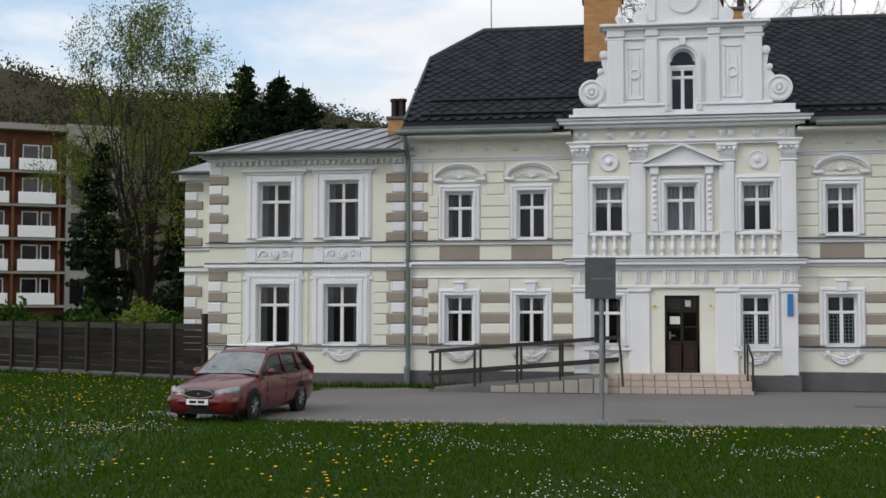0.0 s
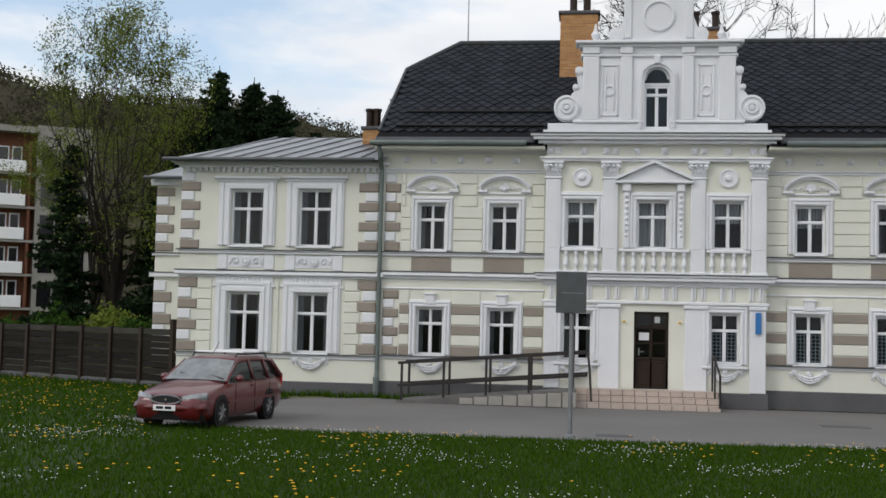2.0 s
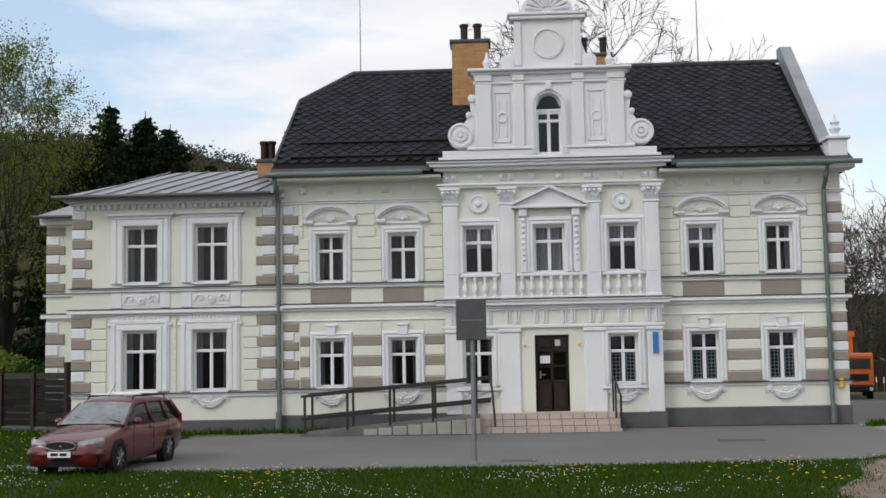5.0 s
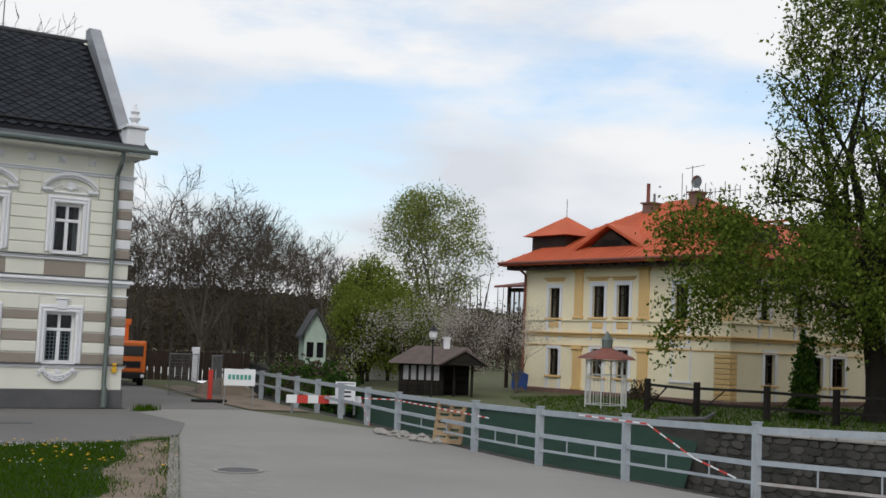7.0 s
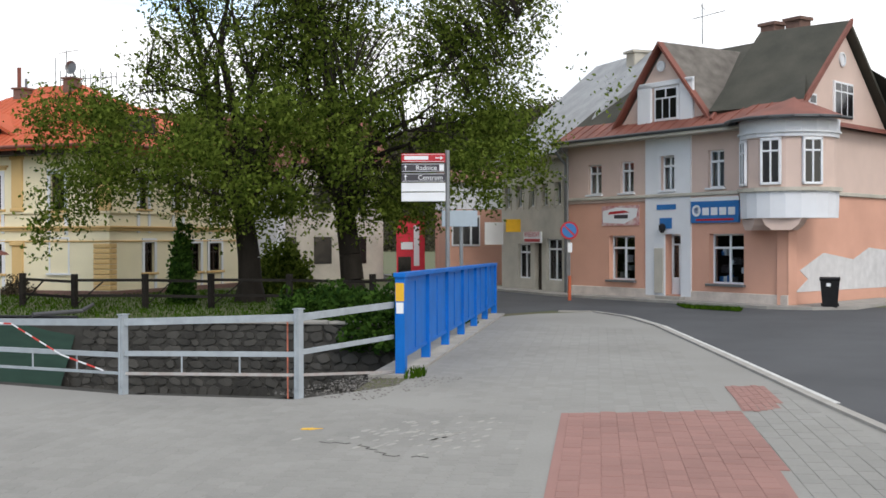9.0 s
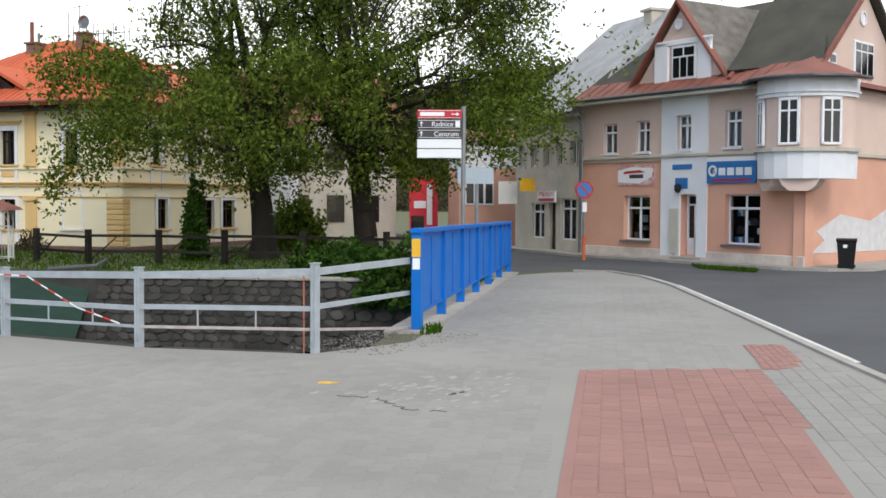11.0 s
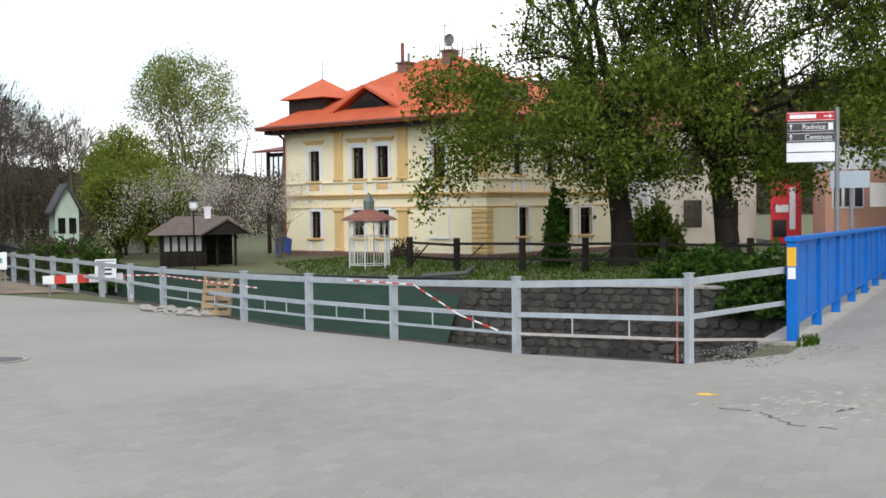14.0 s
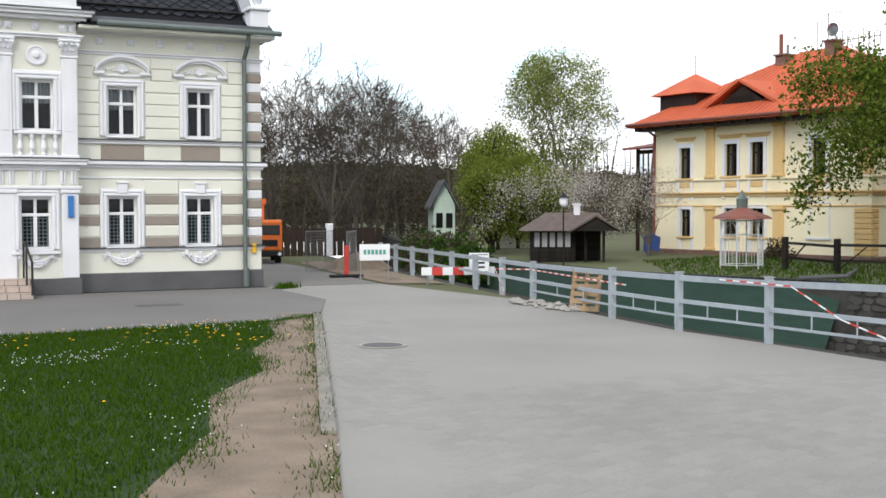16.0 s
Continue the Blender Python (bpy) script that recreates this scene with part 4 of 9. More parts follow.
for z0, z1, d, a, b in ((7.1, 7.24, 0.12, -1.35, 4.32), (7.24, 7.42, 0.06, -1.3, 4.28), (7.42, 7.5, 0.1, -0.6, 3.66), (9.2, 9.28, 0.06, GX0, GX1), (9.46, 9.54, 0.1, GX0, GX1), (9.54, 9.62, 0.2, GX0, GX1)):
    for p, q in spans(a, b, [(1.15, 1.85)] if z0 > 7.23 and z1 < 9 else []):
        s.chamfer(p - (d if p == a else 0), BAY_Y - d, z0, q + (d if q == b else 0), BAY_Y + 0.4, z1, 0.02)
s.box(GX0, BAY_Y, 9.28, GX1, BAY_Y + 0.4, 9.46)
part("gable_mouldings", s, WHITE, house)
for a, b in ((GX0, -0.02), (0.55, 0.85), (2.15, 2.45), (3.09, GX1)):
    part("gable_pilaster", Shape().chamfer(a, BAY_Y - 0.07, 7.5, b, BAY_Y, 9.2, 0.02).chamfer(a - 0.02, BAY_Y - 0.09, 9.28, b + 0.02, BAY_Y, 9.46, 0.02), WHITE, house)
for x in (0.26, 2.77):
    s = Shape()
    for a, c, b, d in ((x - 0.22, 7.62, x + 0.22, 9.0),):
        for p, q, u, v in ((a, c, a + 0.04, d), (b - 0.04, c, b, d), (a, c, b, c + 0.04), (a, d - 0.04, b, d), (a + 0.1, c + 0.15, a + 0.13, d - 0.25), (b - 0.13, c + 0.15, b - 0.1, d - 0.25)):
            s.chamfer(p, BAY_Y - 0.03, q, u, BAY_Y, v, 0.008)
    s.lathe(x, BAY_Y, [(0.15, 0), (0.15, -0.03), (0.11, -0.04), (0.10, -0.01)], 16, "y", 8.3)
    part("panel", s, WHITE, house)
for e, x in ((-1, GX0), (1, GX1)):
    s = Shape()
    cx, cz = x + e * 0.42, 7.84
    s.lathe(cx, BAY_Y, [(0.34, 0.3), (0.34, -0.05), (0.28, -0.06), (0.26, -0.02), (0.18, -0.02), (0.16, -0.07), (0.10, -0.07), (0.09, -0.03), (0.05, -0.08)], 20, "y", cz)
    s.prism([(x, 7.5), (cx, 7.5), (cx, 7.9), (x + e * 0.3, 8.2), (x + e * 0.12, 8.42), (x + e * 0.16, 8.7), (x + e * 0.1, 8.9), (x, 8.95)], BAY_Y, BAY_Y + 0.3)
    s.lathe(x + e * 0.10, BAY_Y, [(0.11, 0.3), (0.11, -0.04), (0.05, -0.06)], 12, "y", 8.84)
    s.lathe(x + e * 0.19, BAY_Y, [(0.08, 0.3), (0.08, -0.03), (0.04, -0.05)], 12, "y", 8.4)
    part("volute", s, WHITE, house, "plaster scroll volute")
g = Shape().chamfer(0.62, BAY_Y, 9.62, 2.42, BAY_Y + 0.4, 11.0, 0.02)
g.chamfer(0.5, BAY_Y - 0.12, 10.95, 2.54, BAY_Y + 0.4, 11.05, 0.02).chamfer(0.45, BAY_Y - 0.16, 11.05, 2.6, BAY_Y + 0.4, 11.13, 0.02)
g.prism([(0.8, 11.13), (2.24, 11.13)] + [(1.52 + 0.72 * math.cos(math.pi * i / 10), 11.13 + 0.6 * math.sin(math.pi * i / 10)) for i in range(1, 10)], BAY_Y, BAY_Y + 0.35)
for p, q in ((0.62, 0.82), (2.22, 2.42)):
    g.chamfer(p, BAY_Y - 0.05, 9.7, q, BAY_Y, 10.9, 0.02)
g.lathe(1.52, BAY_Y, [(0.42, 0), (0.42, -0.04), (0.37, -0.05), (0.36, -0.01), (0.02, -0.01)], 24, "y", 10.3)
for i in range(9):
    a = math.pi * (i + 0.5) / 9
    g.tube((1.52 + 0.15 * math.cos(a), BAY_Y - 0.02, 11.2 + 0.12 * math.sin(a)), (1.52 + 0.6 * math.cos(a), BAY_Y - 0.03, 11.2 + 0.45 * math.sin(a)), 0.03, 0.06, 6)
for e, x in ((-1, 0.62), (1, 2.42)):
    g.lathe(x + e * 0.2, BAY_Y, [(0.2, 0.3), (0.2, -0.04), (0.1, -0.06)], 14, "y", 9.8)
    g.prism([(x, 9.65), (x + e * 0.3, 9.65), (x + e * 0.12, 10.0), (x, 10.3)], BAY_Y, BAY_Y + 0.3)
    g.lathe(x + e * 0.75, BAY_Y + 0.2, [(0.12, 9.62), (0.06, 9.7), (0.13, 9.85), (0.06, 9.95), (0.02, 10.15)], 9)
part("gable_top", g, WHITE, house, "white crowned gable top")


def chimney(x, y, z0, z1, w, d, pots):
    part("chimney_core", Shape().box(x - w / 2 + 0.01, y - d / 2 + 0.01, z0, x + w / 2 - 0.01, y + d / 2 - 0.01, z1), MORTAR, house)
    s, h, k = Shape(), 0.085, 0
    z = z0
    while z < z1 - 0.1:
        off = 0.13 * (k % 2)
        nx = int(w / 0.26) + 1
        for i in range(-1, nx):
            a, b = max(x - w / 2, x - w / 2 + i * 0.26 + off), min(x + w / 2, x - w / 2 + (i + 1) * 0.26 + off - 0.012)
            if b - a > 0.03:
                s.box(a, y - d / 2 - 0.004, z, b, y - d / 2 + 0.1, z + h - 0.012)
        s.box(x + w / 2 - 0.1, y - d / 2 + 0.1, z, x + w / 2 + 0.004, y + d / 2, z + h - 0.012)
        z += h
        k += 1
    ob = part("chimney_bricks", s, BRICK, house, "orange chimney brickwork")
    tagged(ob, kind="stuff")
    part("chimney_cap", Shape().chamfer(x - w / 2 - 0.06, y - d / 2 - 0.06, z1 - 0.1, x + w / 2 + 0.06, y + d / 2 + 0.06, z1, 0.02), PLINTH, house)
    for px in pots:
        part("chimney_pot", Shape().lathe(px, y, [(0.11, z1), (0.11, z1 + 0.45), (0.14, z1 + 0.48), (0.14, z1 + 0.55)], 10), FRAME_BROWN, house)


chimney(-0.62, 34.0, 9.3, 11.3, 1.1, 0.8, (-0.8, -0.4))
chimney(3.3, 35.6, 9.8, 11.2, 0.8, 0.7, (2.9, 3.5))
chimney(-6.62, 33.2, 6.8, 7.75, 0.5, 0.5, (-6.72, -6.5))
for x, h in ((-4.1, 13.5), (6.4, 13.6)):
    part("lightning_rod", Shape().tube((x, 35.4, 10.7), (x, 35.4, h), 0.022, 0.012, 6), METAL, house)

# ---- entrance ----
s = Shape()
x0, z0, x1, z1 = DOOR
yy = BAY_Y + 0.25
for a, b, c, d in ((x0, z0, x0 + 0.07, z1), (x1 - 0.07, z0, x1, z1), (x0, z1 - 0.08, x1, z1), (x0, 2.02, x1, 2.1), (x0, z0, x1, z0 + 0.75), (x0, 1.2, x1, 1.28), (1.40, z0, 1.47, z1), (x0, 1.62, x1, 1.66)):
    s.chamfer(a, yy, b, c, yy + 0.06, d, 0.012)
for a, b in ((x0 + 0.1, 1.37), (1.5, x1 - 0.1)):
    s.chamfer(a, yy - 0.02, z0 + 0.1, b, yy + 0.02, z0 + 0.65, 0.02)
d = part("door", s, FRAME_BROWN, house, "dark brown wooden entrance door with glass panes")
for a, b in ((x0 + 0.07, 1.4), (1.47, x1 - 0.07)):
    for c, e in ((1.28, 1.62), (1.66, 2.02), (2.1, z1 - 0.08)):
        part("pane", Shape().box(a, yy + 0.03, c, b, yy + 0.036, e), GLASS, d)
part("notice", Shape().box(1.12, yy - 0.004, 1.72, 1.38, yy - 0.001, 1.92), SIGN_WHITE, d, "white paper notice")
part("notice", Shape().box(1.52, yy + 0.02, 2.18, 1.66, yy + 0.026, 2.34), SIGN_WHITE, d)
part("door_handle", Shape().tube((1.12, yy - 0.05, 1.42), (1.25, yy - 0.05, 1.42), 0.014).box(1.1, yy - 0.02, 1.32, 1.14, yy, 1.52), METAL, d)
TILE = mat("pink_beige_tile", (0.46, 0.38, 0.33), 0.6, 0.12, 3, 40, 0.05, obj=0.2)
steps = thing("entrance_steps", pose(0, 0, 0), "entrance steps clad in pinkish tiles", "steps")
for i in range(3):
    z, yb = 0.15 * (i + 1), BAY_Y - 1.25 + 0.33 * i
    part("step", Shape().box(-0.52, yb + 0.02, 0, 3.12, BAY_Y - 0.06, z - 0.012), PLINTH, steps)
    for k in range(12):
        a = -0.5 + k * 0.30
        part("riser_tile", Shape().chamfer(a, yb, z - 0.14, a + 0.283, yb + 0.02, z - 0.016, 0.006), TILE, steps)
        part("tread_tile", Shape().box(a, yb, z - 0.012, a + 0.29, yb + 0.33, z), TILE, steps)
part("landing", Shape().box(-0.5, BAY_Y - 0.26, 0.44, 3.1, BAY_Y - 0.07, 0.455), TILE, steps)

# ---- railing, bridge parapet, signs ----
rail = thing("river_railing", pose(0, 0, 0), "pale blue-grey painted steel railing along the river", "railing")
POSTS = [(13.40, 9.2, 1.26), (12.60, 11.72, 1.16), (12.60, 14.5, 1.07), (12.52, 16.72, 1.04), (12.76, 19.15, 0.99), (13.45, 23.4, 0.92)]
FAR_DIR = Vector((1.95, 12.6)).normalized()
POSTS += [(13.45 + FAR_DIR.x * 2.1 * i, 23.4 + FAR_DIR.y * 2.1 * i, 0.92) for i in range(1, 8)]
for x, y, h in POSTS:
    s = Shape().box(x - 0.06, y - 0.04, -0.1, x + 0.06, y + 0.04, h).box(x - 0.075, y - 0.055, h, x + 0.075, y + 0.055, h + 0.015)
    s.box(x - 0.08, y - 0.02, h * 0.1, x + 0.08, y + 0.02, h * 0.98)
    part("post", s, RAIL, rail)


def bar(p, q, w, h):
    """A flat bar on edge between two points."""
    d = Vector(q) - Vector(p)
    n = Vector((-d.y, d.x, 0)).normalized() * w / 2
    u = Vector((0, 0, h / 2))
    p, q = Vector(p), Vector(q)
    return Shape().add([p - n - u, p + n - u, p + n + u, p - n + u, q - n - u, q + n - u, q + n + u, q - n + u],
                       [(0, 1, 2, 3), (7, 6, 5, 4), (0, 4, 5, 1), (1, 5, 6, 2), (2, 6, 7, 3), (3, 7, 4, 0)])


line = [(16.4, 9.45, 1.28)] + POSTS
for i, ((x0, y0, h0), (x1, y1, h1)) in enumerate(zip(line, line[1:])):
    part("top_rail", bar((x0, y0, h0 * 0.91), (x1, y1, h1 * 0.91), 0.05, 0.1), RAIL, rail)
    part("middle_rail", bar((x0, y0, h0 * 0.50), (x1, y1, h1 * 0.52), 0.05, 0.07), RAIL, rail)
    if i < 6:
        lo = bar((x0, y0, h0 * (0.27 if i else 0.05)), (x1, y1, h1 * 0.27), 0.03, 0.04)
        part("lower_rail", lo, RUST if i in (0, 1) else RAIL, rail, "rusted lower rail" if i in (0, 1) else "")
        for k in (0.33, 0.66) if i else ():
            x, y, h = x0 + (x1 - x0) * k, y0 + (y1 - y0) * k, h0 + (h1 - h0) * k
            part("baluster", Shape().tube((x, y, h * 0.27), (x, y, h * 0.51), 0.014, n=6), RAIL, rail)
solid("marker_rod", Shape().tube((13.55, 9.5, -0.5), (13.55, 9.5, 1.1), 0.012, n=6), mat("faded_orange", (0.5, 0.16, 0.1), 0.7), "thin orange marker rod by the railing", "rod")

STRIPE_R = mat("tape_red", (0.55, 0.05, 0.04), 0.5)
def tape(pts, w=0.024):
    t = thing("barrier_tape", pose(0, 0, 0), "red and white barrier tape hanging on the railing", "barrier tape", "barrier tapes")
    for (p, q) in zip(pts, pts[1:]):
        p, q = Vector(p), Vector(q)
        n = max(2, int((q - p).length / 0.16))
        for i in range(n):
            a, b = p.lerp(q, i / n), p.lerp(q, (i + 0.98) / n)
            part("strip", bar(a, b, 0.004, w), STRIPE_R if i % 2 else SIGN_WHITE, t)
tape([(12.5, 15.6, 0.98), (12.5, 13.9, 0.97), (12.45, 12.8, 0.55), (12.5, 12.0, 0.35)])
tape([(12.7, 18.6, 0.7), (13.35, 23.4, 0.75), (13.2, 24.8, 0.7), (13.0, 23.9, 0.1)])

parapet = thing("bridge_parapet", pose(0, 0, 0), "blue painted steel bridge parapet with solid panels", "bridge railing")
PA, PB = Vector((16.45, 9.32, 0)), Vector((31.0, 14.65, 0))
pd = (PB - PA).normalized()
for i in range(7):
    c, h = PA.lerp(PB, i / 6), 1.66 - 0.16 * i / 6
    w = 0.11 if i == 0 else 0.07
    part("post", bar(c - pd * w + Vector((0, 0, h / 2)), c + pd * w + Vector((0, 0, h / 2)), 0.16, h), BLUE, parapet)
    if i < 6:
        e, h2 = PA.lerp(PB, (i + 1) / 6), 1.66 - 0.16 * (i + 1) / 6
        part("panel", bar(c + Vector((0, 0, 0.30 + (h - 0.30) / 2)), e + Vector((0, 0, 0.30 + (h2 - 0.30) / 2)), 0.03, h - 0.34), BLUE, parapet)
        for k in (0.5,):
            r = c.lerp(e, k)
            part("rib", bar(r - pd * 0.03 + Vector((0, 0, 0.92)), r + pd * 0.03 + Vector((0, 0, 0.92)), 0.07, 1.2), BLUE, parapet)
        part("lower_bar", bar(c + Vector((0, 0, 0.32)), e + Vector((0, 0, 0.32)), 0.07, 0.06), BLUE, parapet)
part("cap_rail", bar(PA - pd * 0.15 + Vector((0, 0, 1.66)), PB + Vector((0, 0, 1.5)), 0.2, 0.07), BLUE, parapet)
nn = Vector((pd.y, -pd.x, 0))
face = PA - pd * 0.118
part("yellow_plate", bar(face - nn * 0.07 + Vector((0, 0, 1.38)), face + nn * 0.07 + Vector((0, 0, 1.38)), 0.008, 0.30), YELLOW, parapet, "yellow marker plate")
part("white_plate", bar(face - nn * 0.06 + Vector((0, 0, 1.12)), face + nn * 0.06 + Vector((0, 0, 1.12)), 0.008, 0.18), SIGN_WHITE, parapet, "small white plate")
strip("bridge_edge", [(16.2, 9.0), (31.0, 14.3)], 0.7, -0.3, 0.05, KERB, "rough concrete bridge edge", "bridge", 1)
s = Shape()
for i in range(900):
    x, y = random.uniform(13.6, 16.6), random.uniform(8.2, 9.9)
    r = random.uniform(0.008, 0.024)
    s.lathe(x, y, [(r * 0.3, 0.0), (r, r * 0.5), (r * 0.4, r)], 5)
solid("gravel", s, mat("gravel_grey", (0.15, 0.14, 0.13), 0.95, 0.3, 5, 40, 0.2, island=0.6), "loose grey gravel by the bridge end", "gravel", kind="stuff")


def text(body, size, m, material, parent=None, name="lettering", ext=0.002):
    c = bpy.data.curves.new(name, "FONT")
    c.body, c.size, c.extrude, c.align_x, c.align_y = body, size, ext, "CENTER", "CENTER"
    c.materials.append(material)
    ob = new(name, c)
    if parent is not None:
        ob.parent = parent
    ob.matrix_local = m
    return ob


def facing(x, y, z=0, deg=0):
    """A frame at a place whose front (low y) looks towards the lawn where one stands."""
    return pose(x, y, z, 0, 0, math.degrees(math.atan2(y, x)) - 90 + deg)


guide = thing("direction_sign", facing(23.6, 12.26, -0.33), "street guide sign with five stacked boards on a grey pole", "sign")
guide.scale = (1.15, 1.15, 1.15)
part("pole", Shape().tube((0, 0, 0), (0, 0, 4.02), 0.045, n=10), METAL, guide)
for i, (m_, w) in enumerate(((SIGN_RED, "bar"), (SIGN_BROWN, "Radnice"), (SIGN_BROWN, "Centrum"), (SIGN_WHITE, ""), (SIGN_WHITE, ""))):
    z = 3.86 - i * 0.195
    b = part("board", Shape().chamfer(-0.92, -0.09, z - 0.09, -0.04, -0.05, z + 0.09, 0.012), m_, guide)
    part("rim", Shape().box(-0.90, -0.094, z + 0.068, -0.06, -0.0905, z + 0.076).box(-0.90, -0.094, z - 0.076, -0.06, -0.0905, z - 0.068), SIGN_WHITE, b)
    if w == "bar":
        part("lettering", Shape().box(-0.86, -0.0945, z - 0.035, -0.38, -0.091, z + 0.04), SIGN_WHITE, b)
        part("arrow", Shape().box(-0.24, -0.0945, z - 0.01, -0.12, -0.091, z + 0.01).prism([(-0.14, z - 0.04), (-0.08, z), (-0.14, z + 0.04)], -0.0945, -0.091), SIGN_WHITE, b)
    elif w:
        text(w, 0.135, pose(-0.42 if w == "Radnice" else -0.34, -0.096, z - 0.005, 90, 0, 0), SIGN_WHITE, b)
        part("arrow", Shape().box(-0.845, -0.0945, z - 0.05, -0.83, -0.091, z + 0.03).prism([(-0.87, z + 0.015), (-0.80, z + 0.015), (-0.8375, z + 0.055)], -0.0945, -0.091), SIGN_WHITE, b)
        if w == "Radnice":
            part("info_mark", Shape().box(-0.16, -0.0945, z - 0.06, -0.07, -0.091, z + 0.06), SIGN_WHITE, b)
back = thing("road_sign", facing(24.84, 12.54, -0.33, 12), "road sign seen from its grey back on a short pole", "sign")
back.scale = (1.15, 1.15, 1.15)
part("pole", Shape().tube((0, 0.03, 0), (0, 0.03, 2.8), 0.04, n=8), METAL, back)
part("plate", Shape().chamfer(-0.42, -0.01, 2.5, 0.34, 0.01, 2.84, 0.004), mat("pale_sign_back", (0.32, 0.38, 0.44), 0.4, 0.1, metal=0.4), back)
part("brace", Shape().box(-0.3, 0.01, 2.6, 0.3, 0.03, 2.63).box(-0.3, 0.01, 2.72, 0.3, 0.03, 2.75), METAL, back)

pole = thing("parking_sign", pose(-0.48, 21.8, 0), "square traffic sign seen from its dark back on a steel pole", "sign")
part("pole", Shape().tube((0, 0, 0), (0, 0, 3.05), 0.045, n=10), METAL, pole)
part("plate", Shape().chamfer(-0.30, -0.075, 2.32, 0.27, -0.055, 3.1, 0.01), SIGN_GREY, pole)
part("clamp", Shape().box(-0.08, -0.06, 2.68, 0.08, 0.05, 2.72).box(-0.2, -0.08, 2.69, 0.2, -0.074, 2.705), METAL, pole)
part("foot", Shape().lathe(0, 0, [(0.10, 0.0), (0.09, 0.05), (0.05, 0.07)], 10), METAL, pole)

manhole = thing("manhole_cover", pose(6.95, 16.98, 0.022), "dark iron manhole cover set in the paving", "manhole cover")
part("ring", Shape().lathe(0, 0, [(0.39, 0), (0.39, 0.008), (0.33, 0.008), (0.33, 0.002)], 28), KERB, manhole)
part("lid", Shape().lathe(0, 0, [(0.32, 0), (0.32, 0.008), (0.28, 0.009), (0.27, 0.005), (0.18, 0.005), (0.17, 0.009), (0.02, 0.009)], 28), PLINTH, manhole)
for (x, y, w) in ((5.4, 26.2, 0.5), (0.35, 22.3, 0.35), (13.2, 22.6, 0.6)):
    solid("drain_grate", Shape().chamfer(x - w, y - 0.22, 0.0, x + w, y + 0.22, 0.018, 0.006), PLINTH, "dark iron drain grate in the paving", "drain", "drain grates", "structure")
solid("yellow_leaf_scrap", Shape().prism([(-0.12, -0.03), (0.0, -0.07), (0.05, -0.03), (0.14, 0.0), (0.04, 0.03), (0.02, 0.07), (-0.1, 0.05)], 0.012, 0.022, "z"), YELLOW, "scrap of yellow paint on the paving", "scrap", m=pose(11.29, 7.53, 0, 0, 0, -55))

# ---- yellow villa across the river ----
villa = thing("villa", along((32.69, 45.03), (34.13, 33.72)), "pale yellow two-storey villa with orange-red roof and ochre trim", "house")
VL, VD, VE = 12.0, 10.5, 6.0
VU = [(1.69, 3.46, 2.38, 4.86), (4.46, 3.52, 5.17, 4.92), (5.92, 3.54, 6.64, 4.94), (9.14, 3.46, 9.85, 4.95)]
VG = [(1.76, 0.82, 2.40, 2.05), (4.48, 0.87, 5.15, 2.1), (5.97, 0.88, 6.66, 2.1)]
s = Shape()
wall_with_holes(s, 0, VL, -0.5, VE, 0, 0.4, VU + VG)
s.box(0, 0.4, -0.5, 0.4, VD, VE).box(0.4, VD - 0.4, -0.5, VL, VD, VE)
part("wall", s, VILLA, villa)
# one dark sheet stands in for the villa's unlit rooms
part("inner_wall", Shape().box(0.5, 1.4, -0.3, VL - 0.5, 1.5, 5.9), ROOM_SHADE, villa)
side = part("side_wall", Shape().box(0, 0, 0, 0.001, 0.001, 0.001), VILLA, villa)
BU = [(1.95, 3.55, 2.55, 5.0), (4.45, 3.55, 5.05, 5.0), (7.4, 3.55, 8.0, 5.0)]
BG = [(2.28, 0.9, 2.98, 2.15), (5.55, 0.85, 6.5, 2.1), (7.2, 0.85, 8.2, 2.1)]


def turned(shape):
    """From a face's own u, depth, z to the villa's frame, for its side face."""
    shape.v = [(VL - y, x, z) for x, y, z in shape.v]
    return shape


s = Shape()
wall_with_holes(s, 0.4, VD, -0.5, VE, 0, 0.4, BU + BG)
side.data = turned(s).mesh("side_wall", VILLA)


def vwin(w, sideways=False):
    x0, z0, x1, z1 = w
    k = (lambda q: turned(q)) if sideways else (lambda q: q)
    f = Shape()
    wall_with_holes(f, x0, x1, z0, z1, 0.10, 0.17, [(x0 + 0.07, z0 + 0.07, x1 - 0.07, z1 - 0.07)])
    o = part("window", k(f), FRAME_BROWN, villa)
    part("mullion", k(Shape().box((x0 + x1) / 2 - 0.04, 0.09, z0 + 0.05, (x0 + x1) / 2 + 0.04, 0.16, z1 - 0.05)), FRAME_BROWN, o)
    part("transom", k(Shape().box(x0 + 0.05, 0.095, z0 + (z1 - z0) * 0.66, x1 - 0.05, 0.165, z0 + (z1 - z0) * 0.71)), FRAME_BROWN, o)
    part("pane", k(Shape().box(x0 + 0.05, 0.14, z0 + 0.05, x1 - 0.05, 0.146, z1 - 0.05)), GLASS, o)
    t = Shape()
    wall_with_holes(t, x0 - 0.15, x1 + 0.15, z0, z1 + 0.18, -0.05, 0.0, [(x0, z0 - 1, x1, z1)])
    part("window_surround", k(t), WHITE, villa)
    part("sill", k(Shape().chamfer(x0 - 0.2, -0.12, z0 - 0.1, x1 + 0.2, 0.08, z0, 0.02)), OCHRE, villa)


